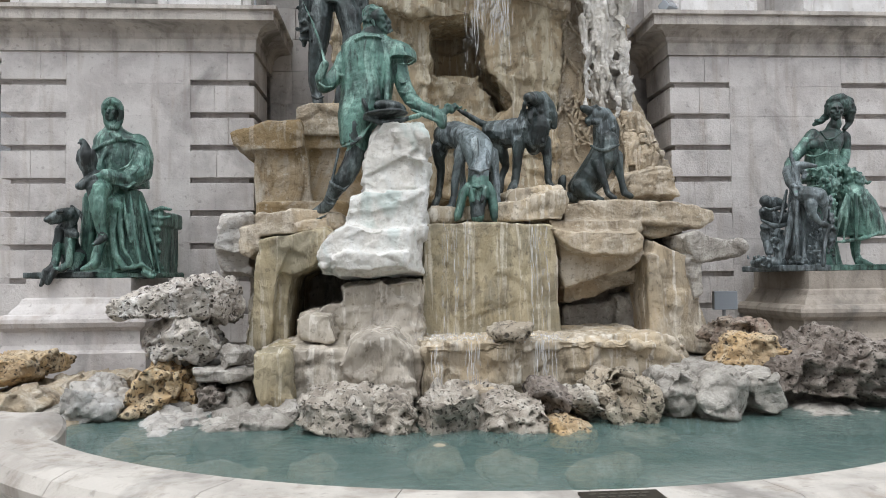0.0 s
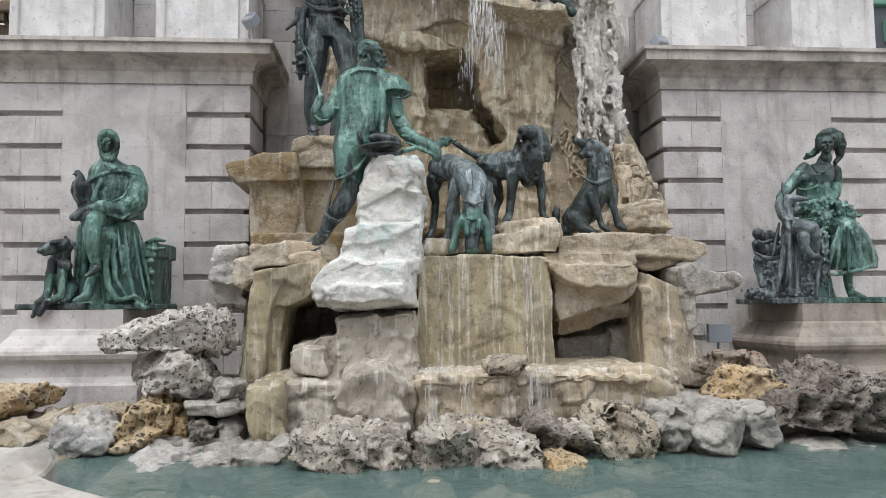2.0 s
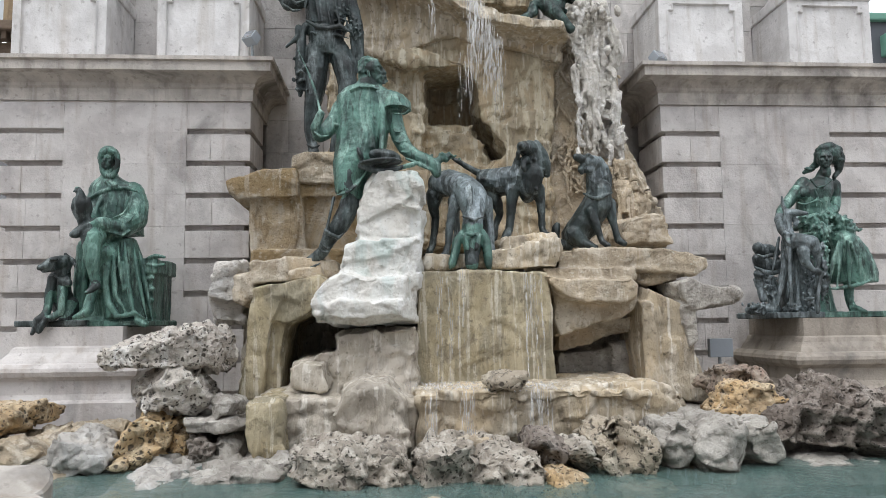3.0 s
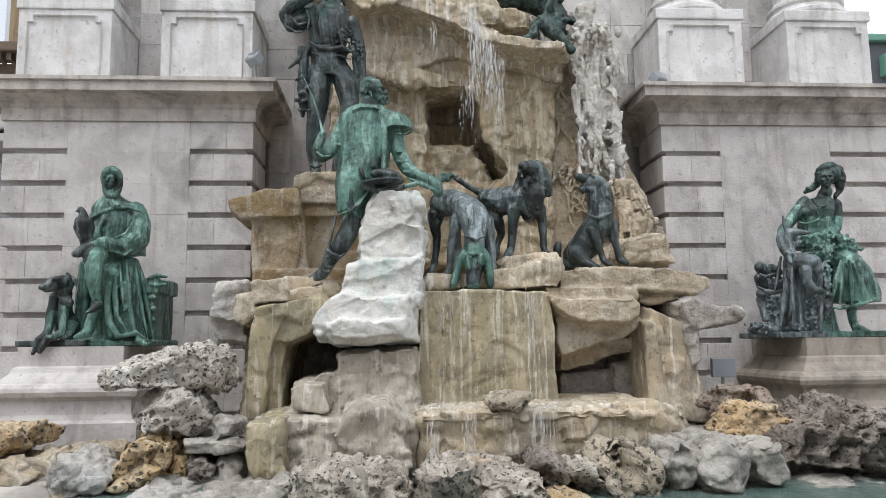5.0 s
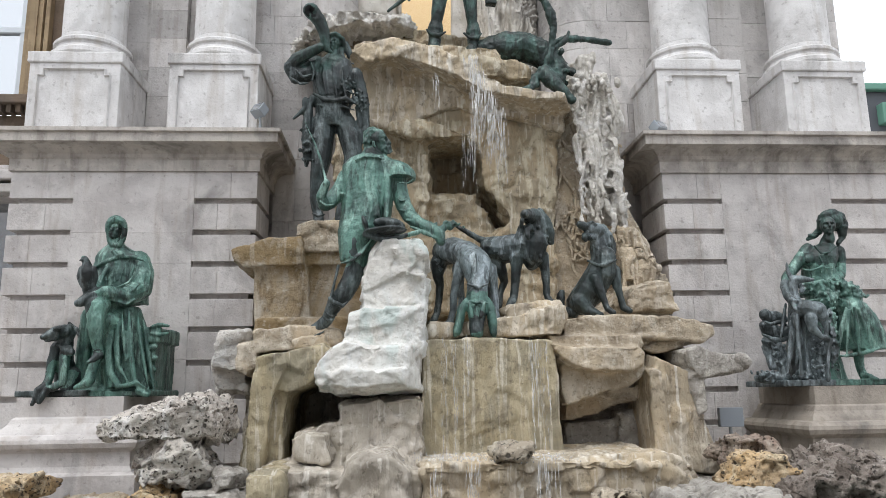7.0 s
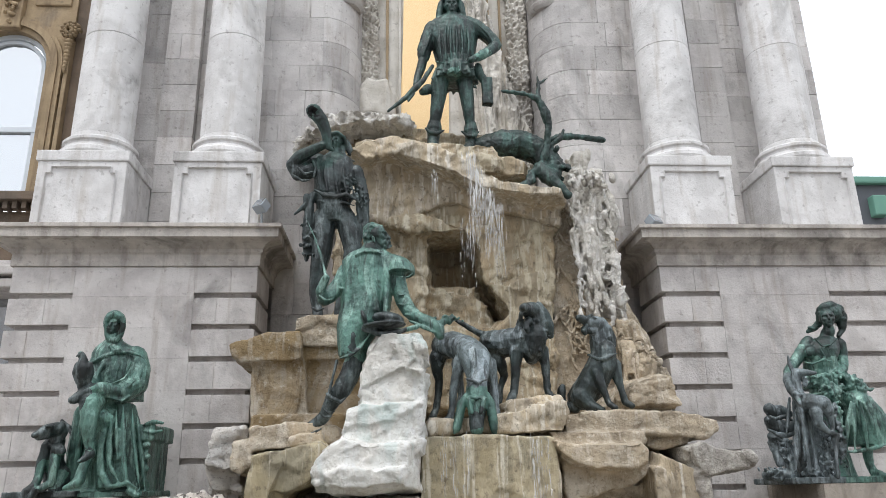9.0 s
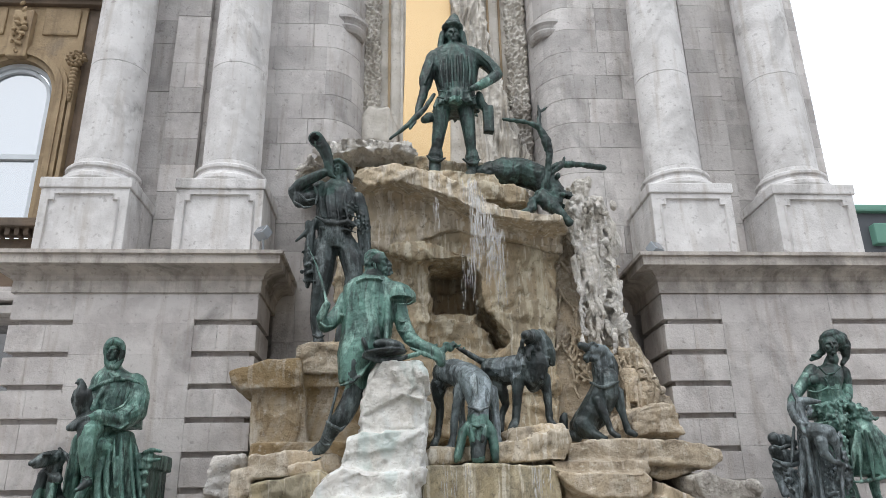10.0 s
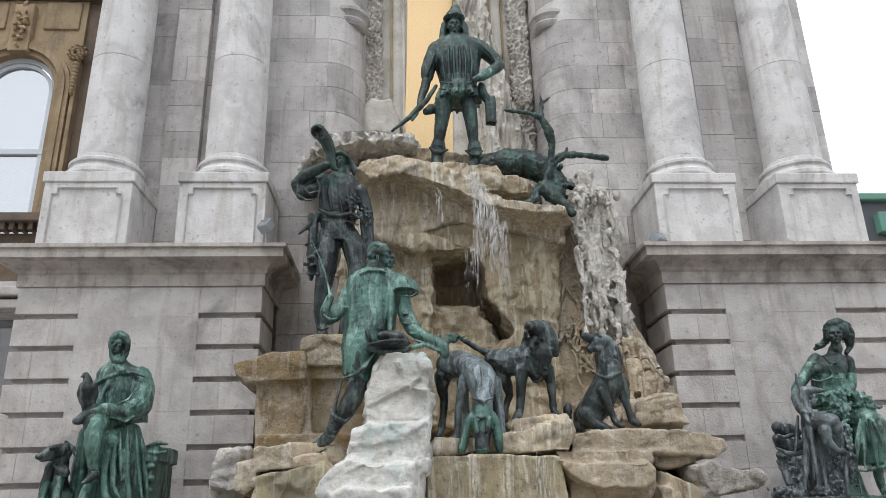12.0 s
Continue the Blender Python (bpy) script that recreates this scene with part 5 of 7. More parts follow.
chain(bm, ((-4.462, -1.200, 1.740), 0.046), ((-4.129, -1.200, 1.736), 0.059), ((-3.773, -1.150, 1.732), 0.059))
chain(bm, ((-4.497, -0.900, 1.768), 0.061), ((-4.215, -0.800, 1.778), 0.082), ((-3.857, -0.800, 1.761), 0.082))
loft(bm, [((-4.350, -0.800, 2.634), 0.275, 0.250), ((-4.329, -0.800, 2.164), 0.316, 0.280), ((-4.290, -0.800, 1.726), 0.357, 0.300)], 6, 0.05)
chain(bm, ((-4.436, -1.150, 2.611), 0.053), ((-4.479, -1.100, 2.279), 0.060), ((-4.486, -1.080, 1.990), 0.067), ((-4.482, -1.050, 1.792), 0.073))
chain(bm, ((-4.365, -1.200, 2.579), 0.039), ((-4.405, -1.150, 2.211), 0.040), ((-4.415, -1.120, 1.892), 0.046))
box(bm, -3.88, -3.62, -1.1, -0.3, 2.28, 2.46, 0.03)
box(bm, -3.86, -3.68, -1.05, -0.3, 1.74, 2.3, 0.02)
chain(bm, ((-3.735, -1.100, 2.455), 0.015), ((-3.640, -1.100, 2.481), 0.027), ((-3.531, -1.100, 2.467), 0.015))
chain(bm, ((-3.726, -1.100, 2.383), 0.015), ((-3.636, -1.100, 2.363), 0.027), ((-3.535, -1.100, 2.382), 0.015))
for k in range(4):
    limb(bm, (-3.86, -1.06, 1.82 + 0.13 * k), 0.035, (-3.68, -1.06, 1.84 + 0.13 * k), 0.035, 8)
statue("statue", bm, BRONZE_GREEN, "green bronze statue of a seated hooded falconer in draped robes", cloth(0.008, 3, 5.5, 0.003, dents=eyes), 0.011, zones=[(BRONZE_PALE, near((-4.186, -1.520, 2.495), 0.24)), (BRONZE_DARK, near((-4.306, -1.520, 2.995), 0.2)), (BRONZE_DARK, near((-4.340, -1.520, 2.707), 0.15)), (BRONZE_MID, near((-4.172, -1.160, 3.562), 0.105)), (BRONZE_DARK, near((-4.160, -1.540, 2.088), 0.1))])

# hound beside the falconer
bm = bmesh.new()
chain(bm, ((-4.599, -1.300, 2.399), 0.078), ((-4.655, -1.380, 2.386), 0.067), ((-4.712, -1.450, 2.338), 0.048), ((-4.751, -1.480, 2.323), 0.032))
chain(bm, ((-4.649, -1.400, 2.322), 0.038), ((-4.722, -1.450, 2.294), 0.025))
chain(bm, ((-4.567, -1.280, 2.445), 0.039), ((-4.525, -1.270, 2.369), 0.039), ((-4.534, -1.270, 2.306), 0.020))
chain(bm, ((-4.596, -1.450, 2.417), 0.025), ((-4.635, -1.470, 2.416), 0.019))
chain(bm, ((-4.621, -1.240, 2.321), 0.091), ((-4.657, -1.200, 2.197), 0.112), ((-4.667, -1.160, 2.053), 0.125), ((-4.644, -1.050, 1.896), 0.134))
chain(bm, ((-4.684, -1.280, 2.218), 0.072), ((-4.710, -1.300, 2.066), 0.055), ((-4.717, -1.320, 1.904), 0.045), ((-4.715, -1.380, 1.804), 0.045), ((-4.778, -1.420, 1.755), 0.038), ((-4.794, -1.440, 1.670), 0.032), ((-4.815, -1.450, 1.610), 0.025))
chain(bm, ((-4.683, -1.420, 1.766), 0.032), ((-4.718, -1.440, 1.694), 0.032), ((-4.746, -1.450, 1.633), 0.025))
chain(bm, ((-4.564, -1.340, 2.151), 0.058), ((-4.547, -1.360, 2.000), 0.052), ((-4.553, -1.370, 1.839), 0.045), ((-4.621, -1.400, 1.784), 0.042), ((-4.660, -1.420, 1.772), 0.032))
chain(bm, ((-4.642, -1.380, 2.249), 0.012), ((-4.567, -1.380, 2.198), 0.022), ((-4.496, -1.380, 2.223), 0.022), ((-4.451, -1.380, 2.172), 0.012))
chain(bm, ((-4.557, -1.360, 2.187), 0.058), ((-4.480, -1.380, 2.154), 0.039))
chain(bm, ((-4.555, -0.950, 2.342), 0.034), ((-4.624, -0.950, 2.448), 0.030), ((-4.711, -0.950, 2.521), 0.020))
chain(bm, ((-4.541, -1.120, 1.926), 0.099), ((-4.538, -1.200, 1.797), 0.059), ((-4.585, -1.260, 1.766), 0.039))
box(bm, -5.06, -4.3, -1.35, -0.7, 1.685, 1.75)
statue("dog_statue", bm, BRONZE_DARK, "dark bronze statue of a sitting hound beside the falconer", hide(0.007, 5), 0.011, "statue", zones=[(BRONZE_GREEN, near((-4.542, -1.380, 1.950), 0.2))])

# seated woman with fawn
bm = bmesh.new()
box(bm, 3.62, 5.1, -1.3, -0.2, 1.68, 1.75)
eyes = head(bm, (4.496, -1.000, 3.648), 0.111, (-0.35, -1, 0.05))
ball(bm, (4.630, -0.900, 3.744), (0.136, 0.136, 0.136))
clump(bm, (4.597, -0.970, 3.764), (0.047, 0.020, 0.034), 60, 0.040, 4)
clump(bm, (4.711, -0.940, 3.662), (0.017, 0.020, 0.047), 34, 0.041, 5)
chain(bm, ((4.712, -0.920, 3.798), 0.061), ((4.748, -0.920, 3.688), 0.061), ((4.723, -0.920, 3.564), 0.054))
chain(bm, ((4.483, -0.980, 3.798), 0.054), ((4.601, -0.960, 3.832), 0.061), ((4.714, -0.940, 3.793), 0.054))
chain(bm, ((4.455, -0.950, 3.776), 0.047), ((4.443, -0.920, 3.688), 0.041), ((4.452, -0.880, 3.601), 0.041))
clump(bm, (4.448, -0.940, 3.705), (0.010, 0.014, 0.041), 16, 0.034, 6)
chain(bm, ((4.756, -0.900, 3.641), 0.048), ((4.740, -0.900, 3.539), 0.041), ((4.635, -0.950, 3.441), 0.027))
chain(bm, ((4.472, -0.850, 3.630), 0.048), ((4.406, -0.840, 3.566), 0.048), ((4.314, -0.850, 3.520), 0.034))
clump(bm, (4.359, -0.880, 3.550), (0.027, 0.014, 0.014), 18, 0.027, 7)
chain(bm, ((4.493, -0.960, 3.497), 0.064), ((4.461, -0.940, 3.400), 0.081))
loft(bm, [((4.475, -0.920, 3.433), 0.095, 0.100), ((4.434, -0.920, 3.375), 0.190, 0.150), ((4.376, -0.940, 3.256), 0.223, 0.190), ((4.350, -0.930, 3.128), 0.196, 0.190), ((4.370, -0.880, 3.021), 0.204, 0.220), ((4.392, -0.850, 2.795), 0.246, 0.280)], 0, 0)
ball(bm, (4.189, -1.020, 3.220), (0.094, 0.080, 0.087))
ball(bm, (4.437, -1.030, 3.211), (0.094, 0.080, 0.087))
chain(bm, ((4.212, -1.140, 3.375), 0.009), ((4.286, -1.147, 3.275), 0.016), ((4.384, -1.153, 3.288), 0.016), ((4.488, -1.160, 3.371), 0.009))
chain(bm, ((4.013, -1.150, 3.092), 0.009), ((4.124, -1.150, 3.057), 0.017), ((4.257, -1.150, 3.106), 0.017), ((4.414, -1.150, 3.092), 0.009))
chain(bm, ((4.254, -1.150, 3.246), 0.009), ((4.289, -1.150, 3.148), 0.016), ((4.266, -1.150, 3.036), 0.009))
chain(bm, ((4.241, -0.920, 3.360), 0.088), ((4.133, -0.940, 3.241), 0.081), ((4.007, -0.980, 3.120), 0.071), ((3.874, -1.050, 2.996), 0.063), ((3.783, -1.150, 2.870), 0.056), ((3.744, -1.260, 2.745), 0.049), ((3.750, -1.340, 2.654), 0.042), ((3.763, -1.370, 2.569), 0.026))
chain(bm, ((3.728, -1.360, 2.678), 0.026), ((3.798, -1.380, 2.662), 0.019))
chain(bm, ((4.652, -0.920, 3.339), 0.075), ((4.655, -0.920, 3.187), 0.068), ((4.598, -0.980, 3.034), 0.061), ((4.386, -1.150, 2.924), 0.046))
chain(bm, ((4.375, -0.900, 2.753), 0.190), ((4.490, -1.050, 2.664), 0.160), ((4.572, -1.220, 2.582), 0.138))
loft(bm, [((4.610, -1.100, 2.657), 0.146, 0.200), ((4.634, -1.100, 2.518), 0.219, 0.260), ((4.676, -1.080, 2.346), 0.280, 0.290), ((4.698, -1.060, 2.208), 0.314, 0.300), ((4.681, -1.050, 2.099), 0.314, 0.300)], 0, 0)
chain(bm, ((4.399, -1.340, 2.583), 0.018), ((4.332, -1.333, 2.395), 0.032), ((4.278, -1.327, 2.194), 0.032), ((4.241, -1.320, 2.027), 0.018))
chain(bm, ((4.427, -1.360, 2.560), 0.014), ((4.386, -1.350, 2.326), 0.026), ((4.339, -1.340, 2.026), 0.014))
chain(bm, ((4.466, -1.400, 2.576), 0.018), ((4.478, -1.380, 2.323), 0.032), ((4.482, -1.360, 2.057), 0.018))
chain(bm, ((4.538, -1.360, 2.560), 0.014), ((4.608, -1.350, 2.324), 0.026), ((4.635, -1.340, 2.070), 0.014))
chain(bm, ((4.611, -1.300, 2.559), 0.016), ((4.725, -1.280, 2.343), 0.029), ((4.818, -1.260, 2.126), 0.016))
chain(bm, ((4.200, -1.340, 2.020), 0.012), ((4.332, -1.340, 2.019), 0.023), ((4.493, -1.340, 2.044), 0.023), ((4.649, -1.340, 2.070), 0.023), ((4.779, -1.340, 2.122), 0.012))
chain(bm, ((4.633, -1.120, 2.136), 0.066), ((4.620, -1.120, 1.986), 0.060), ((4.612, -1.140, 1.876), 0.053), ((4.603, -1.200, 1.793), 0.053), ((4.647, -1.280, 1.764), 0.039), ((4.702, -1.300, 1.743), 0.026))
loft(bm, [((4.284, -0.850, 2.724), 0.232, 0.280), ((4.246, -0.800, 2.443), 0.247, 0.320), ((4.231, -0.780, 2.089), 0.275, 0.360), ((4.233, -0.780, 1.736), 0.317, 0.400)], 7, 0.06)
chain(bm, ((3.801, -1.160, 2.606), 0.018), ((3.804, -1.173, 2.344), 0.033), ((3.732, -1.187, 2.039), 0.033), ((3.667, -1.200, 1.803), 0.018))
chain(bm, ((3.879, -1.140, 2.553), 0.015), ((3.871, -1.170, 2.276), 0.026), ((3.802, -1.200, 1.936), 0.014))
chain(bm, ((3.795, -1.100, 2.661), 0.015), ((3.722, -1.125, 2.417), 0.026), ((3.652, -1.150, 2.211), 0.015))
clump(bm, (4.157, -1.240, 2.849), (0.085, 0.020, 0.033), 90, 0.039, 8)
clump(bm, (4.236, -1.300, 2.690), (0.058, 0.019, 0.045), 110, 0.032, 9)
clump(bm, (4.197, -1.360, 2.393), (0.023, 0.013, 0.110), 80, 0.029, 10)
clump(bm, (4.187, -1.340, 2.027), (0.026, 0.019, 0.116), 50, 0.026, 16)
clump(bm, (4.042, -1.300, 1.997), (0.045, 0.026, 0.130), 70, 0.026, 17)
clump(bm, (4.520, -1.220, 2.816), (0.039, 0.020, 0.039), 60, 0.039, 11)
clump(bm, (4.614, -1.240, 2.730), (0.039, 0.020, 0.039), 70, 0.039, 18)
clump(bm, (4.407, -1.220, 2.906), (0.059, 0.033, 0.026), 30, 0.033, 19)
statue("statue", bm, BRONZE_GREEN, "green bronze statue of a seated woman holding leafy branches", cloth(0.006, 13, 6, 0.003, dents=eyes), 0.011, zones=[(BRONZE_GREY, near((3.777, -1.200, 2.753), 0.22)), (BRONZE_GREY, lambda x, y, z: (x < 4.2) & (z < 2.6)), (BRONZE_MID, lambda x, y, z: (z > 3.15) & (x > 4.1))])

# fawn and bundle at her side
bm = bmesh.new()
chain(bm, ((3.848, -1.280, 2.592), 0.104), ((3.925, -1.340, 2.572), 0.113), ((4.025, -1.380, 2.553), 0.103), ((4.064, -1.400, 2.484), 0.077))
chain(bm, ((3.833, -1.260, 2.622), 0.085), ((3.825, -1.240, 2.747), 0.065), ((3.826, -1.240, 2.857), 0.059), ((3.842, -1.260, 2.937), 0.059), ((3.907, -1.320, 2.934), 0.045), ((3.968, -1.360, 2.921), 0.032), ((4.005, -1.380, 2.918), 0.019))
chain(bm, ((3.813, -1.240, 2.967), 0.029), ((3.784, -1.240, 3.050), 0.026), ((3.784, -1.240, 3.147), 0.010))
chain(bm, ((3.787, -1.300, 2.482), 0.052), ((3.793, -1.320, 2.332), 0.029), ((3.785, -1.320, 2.132), 0.023), ((3.798, -1.300, 1.966), 0.021), ((3.788, -1.300, 1.826), 0.026))
chain(bm, ((3.917, -1.240, 2.474), 0.046), ((3.927, -1.220, 2.272), 0.026), ((3.935, -1.200, 2.036), 0.021), ((3.934, -1.200, 1.841), 0.023))
chain(bm, ((3.917, -1.400, 2.458), 0.077), ((3.917, -1.420, 2.337), 0.051), ((4.006, -1.420, 2.243), 0.032), ((4.126, -1.420, 2.202), 0.029), ((4.092, -1.420, 2.123), 0.026), ((4.059, -1.420, 1.959), 0.022), ((4.047, -1.400, 1.743), 0.026))
chain(bm, ((4.075, -1.400, 2.457), 0.051), ((4.092, -1.400, 2.324), 0.029), ((4.070, -1.380, 2.059), 0.021))
statue("fawn_statue", bm, BRONZE_GREY, "grey-green bronze statue of a slim fawn beside the woman", hide(0.004, 7), 0.011)
bm = bmesh.new()
chain(bm, ((3.632, -0.900, 2.551), 0.075), ((3.697, -0.880, 2.510), 0.088), ((3.795, -0.860, 2.526), 0.075), ((3.881, -0.860, 2.497), 0.055))
chain(bm, ((3.594, -0.900, 2.424), 0.054), ((3.687, -0.850, 2.357), 0.102), ((3.829, -0.850, 2.314), 0.096), ((3.894, -0.900, 2.366), 0.054))
chain(bm, ((3.620, -0.880, 2.229), 0.061), ((3.731, -0.880, 2.158), 0.095), ((3.785, -0.900, 2.052), 0.082), ((3.733, -0.980, 1.910), 0.067), ((3.731, -1.050, 1.792), 0.053))
chain(bm, ((3.616, -0.850, 2.161), 0.048), ((3.666, -0.850, 2.055), 0.055), ((3.660, -0.900, 1.914), 0.048))
chain(bm, ((3.504, -0.850, 1.785), 0.068), ((3.619, -0.950, 1.782), 0.081), ((3.744, -1.050, 1.779), 0.053))
chain(bm, ((3.543, -1.050, 2.453), 0.015), ((3.619, -1.050, 2.425), 0.027), ((3.721, -1.050, 2.452), 0.027), ((3.803, -1.050, 2.410), 0.015))
chain(bm, ((3.492, -1.060, 2.301), 0.015), ((3.602, -1.060, 2.245), 0.027), ((3.728, -1.060, 2.230), 0.027), ((3.845, -1.060, 2.270), 0.015))
clump(bm, (3.875, -1.200, 1.801), (0.092, 0.026, 0.026), 50, 0.030, 12)
clump(bm, (3.560, -1.000, 1.809), (0.081, 0.027, 0.034), 40, 0.030, 14)
clump(bm, (3.651, -1.020, 2.047), (0.034, 0.027, 0.080), 30, 0.027, 15)
statue("bundle_statue", bm, BRONZE_GREY, "grey bronze tree stump with ivy at the woman's feet", hide(0.008, 17), 0.012)

# leaning huntsman seen from behind
bm = bmesh.new()
eyes = head(bm, (-1.116, -2.000, 4.392), 0.125, (0.95, -0.3, -0.05))
ball(bm, (-1.165, -1.980, 4.443), (0.119, 0.119, 0.125))
clump(bm, (-1.164, -2.020, 4.480), (0.042, 0.036, 0.021), 70, 0.030, 21)
clump(bm, (-1.230, -2.040, 4.370), (0.018, 0.024, 0.041), 40, 0.030, 23)
clump(bm, (-1.029, -2.040, 4.278), (0.024, 0.024, 0.021), 44, 0.027, 22)
chain(bm, ((-1.159, -2.160, 4.323), 0.020), ((-1.147, -2.160, 4.274), 0.018))
chain(bm, ((-1.189, -2.000, 4.251), 0.101), ((-1.201, -2.000, 4.188), 0.131))
loft(bm, [((-1.190, -1.980, 4.239), 0.119, 0.130), ((-1.195, -2.000, 4.182), 0.238, 0.180), ((-1.207, -2.000, 4.100), 0.298, 0.220), ((-1.213, -2.000, 3.930), 0.292, 0.240), ((-1.225, -2.000, 3.743), 0.280, 0.250), ((-1.243, -2.000, 3.556), 0.274, 0.270), ((-1.290, -2.020, 3.367), 0.250, 0.280), ((-1.347, -2.050, 3.195), 0.178, 0.260), ((-1.375, -2.080, 3.032), 0.130, 0.220)], 0, 0)
chain(bm, ((-1.415, -2.150, 3.965), 0.019), ((-1.424, -2.173, 3.714), 0.035), ((-1.445, -2.197, 3.418), 0.035), ((-1.465, -2.220, 3.026), 0.019))
chain(bm, ((-1.341, -2.200, 3.975), 0.016), ((-1.269, -2.217, 3.806), 0.029), ((-1.198, -2.233, 3.639), 0.029), ((-1.138, -2.250, 3.490), 0.016))
chain(bm, ((-1.164, -2.190, 4.090), 0.014), ((-1.140, -2.207, 3.871), 0.026), ((-1.116, -2.223, 3.654), 0.026), ((-1.092, -2.240, 3.481), 0.014))
chain(bm, ((-1.034, -2.140, 4.107), 0.023), ((-1.010, -2.173, 3.900), 0.041), ((-1.010, -2.207, 3.689), 0.041), ((-1.022, -2.240, 3.481), 0.022))
chain(bm, ((-1.471, -2.280, 2.986), 0.013), ((-1.368, -2.280, 3.009), 0.023), ((-1.265, -2.280, 3.091), 0.023), ((-1.172, -2.280, 3.233), 0.013))
chain(bm, ((-1.352, -2.220, 4.104), 0.010), ((-1.246, -2.220, 4.142), 0.017), ((-1.127, -2.220, 4.143), 0.017), ((-1.033, -2.220, 4.106), 0.010))
loft(bm, [((-0.951, -2.000, 4.152), 0.071, 0.140), ((-0.914, -2.000, 4.115), 0.143, 0.180), ((-0.878, -2.020, 4.033), 0.172, 0.200), ((-0.866, -2.040, 3.939), 0.166, 0.200)], 0, 0)
chain(bm, ((-0.950, -2.200, 3.880), 0.010), ((-0.867, -2.207, 3.854), 0.017), ((-0.772, -2.213, 3.865), 0.017), ((-0.713, -2.220, 3.912), 0.010))
chain(bm, ((-0.890, -2.200, 4.040), 0.010), ((-0.855, -2.200, 3.954), 0.017), ((-0.843, -2.200, 3.868), 0.010))
chain(bm, ((-0.831, -2.180, 4.034), 0.010), ((-0.771, -2.180, 3.961), 0.017), ((-0.730, -2.180, 3.899), 0.010))
chain(bm, ((-0.891, -2.030, 3.917), 0.095), ((-0.867, -2.060, 3.772), 0.092), ((-0.832, -2.120, 3.633), 0.088), ((-0.774, -2.200, 3.503), 0.084), ((-0.682, -2.280, 3.401), 0.075), ((-0.557, -2.340, 3.328), 0.071), ((-0.478, -2.380, 3.260), 0.068), ((-0.457, -2.400, 3.186), 0.051))
chain(bm, ((-0.927, -2.200, 3.709), 0.008), ((-0.868, -2.220, 3.656), 0.015), ((-0.797, -2.240, 3.663), 0.008))
chain(bm, ((-0.904, -2.220, 3.571), 0.008), ((-0.834, -2.250, 3.539), 0.015), ((-0.763, -2.280, 3.556), 0.008))
chain(bm, ((-0.823, -2.280, 3.436), 0.008), ((-0.753, -2.310, 3.417), 0.015), ((-0.695, -2.340, 3.446), 0.008))
chain(bm, ((-0.766, -2.360, 3.347), 0.013), ((-0.635, -2.400, 3.279), 0.023), ((-0.522, -2.440, 3.212), 0.012))
chain(bm, ((-0.453, -2.360, 3.312), 0.040), ((-0.381, -2.340, 3.376), 0.031), ((-0.320, -2.300, 3.385), 0.026), ((-0.358, -2.340, 3.340), 0.028))
clump(bm, (-0.370, -2.340, 3.376), (0.046, 0.017, 0.017), 26, 0.020, 24)
chain(bm, ((-1.463, -1.980, 3.991), 0.090), ((-1.531, -2.020, 3.829), 0.089), ((-1.607, -2.100, 3.684), 0.082), ((-1.672, -2.160, 3.631), 0.070), ((-1.702, -2.220, 3.700), 0.052), ((-1.666, -2.240, 3.792), 0.046), ((-1.642, -2.250, 3.837), 0.043))
chain(bm, ((-1.571, -2.120, 3.838), 0.010), ((-1.523, -2.120, 3.765), 0.018), ((-1.452, -2.120, 3.753), 0.010))
chain(bm, ((-1.709, -2.260, 3.642), 0.008), ((-1.639, -2.260, 3.594), 0.015), ((-1.558, -2.260, 3.606), 0.008))
chain(bm, ((-1.641, -2.260, 3.846), 0.020), ((-1.683, -2.200, 4.010), 0.016), ((-1.725, -2.150, 4.148), 0.014), ((-1.810, -2.050, 4.380), 0.009), ((-1.921, -1.950, 4.631), 0.007))
ball(bm, (-0.985, -2.360, 3.370), (0.171, 0.148, 0.074), (0, 8, 0))
ball(bm, (-1.032, -2.360, 3.299), (0.239, 0.193, 0.034), (0, -4, 0))
ball(bm, (-1.232, -2.380, 3.371), (0.028, 0.136, 0.091), (0, -18, 0))
chain(bm, ((-1.236, -2.400, 3.255), 0.028), ((-1.065, -2.420, 3.204), 0.028), ((-0.865, -2.420, 3.228), 0.028), ((-0.693, -2.420, 3.275), 0.028))
chain(bm, ((-1.288, -2.050, 3.195), 0.124), ((-1.332, -2.100, 2.987), 0.112), ((-1.389, -2.120, 2.822), 0.106), ((-1.463, -2.140, 2.678), 0.099), ((-1.526, -2.140, 2.619), 0.082))
chain(bm, ((-1.602, -2.260, 2.628), 0.013), ((-1.539, -2.260, 2.581), 0.023), ((-1.459, -2.260, 2.546), 0.023), ((-1.402, -2.260, 2.592), 0.013))
chain(bm, ((-1.528, -2.120, 2.621), 0.094), ((-1.582, -2.100, 2.529), 0.074), ((-1.629, -2.080, 2.437), 0.062), ((-1.696, -2.050, 2.370), 0.065), ((-1.780, -2.020, 2.320), 0.059), ((-1.852, -2.000, 2.275), 0.048))
chain(bm, ((-1.647, -2.200, 2.495), 0.008), ((-1.589, -2.200, 2.449), 0.014), ((-1.521, -2.200, 2.460), 0.008))
chain(bm, ((-1.670, -2.200, 2.449), 0.008), ((-1.612, -2.200, 2.402), 0.014), ((-1.555, -2.200, 2.413), 0.008))
chain(bm, ((-1.823, -2.140, 2.223), 0.007), ((-1.734, -2.120, 2.259), 0.013), ((-1.655, -2.100, 2.306), 0.007))
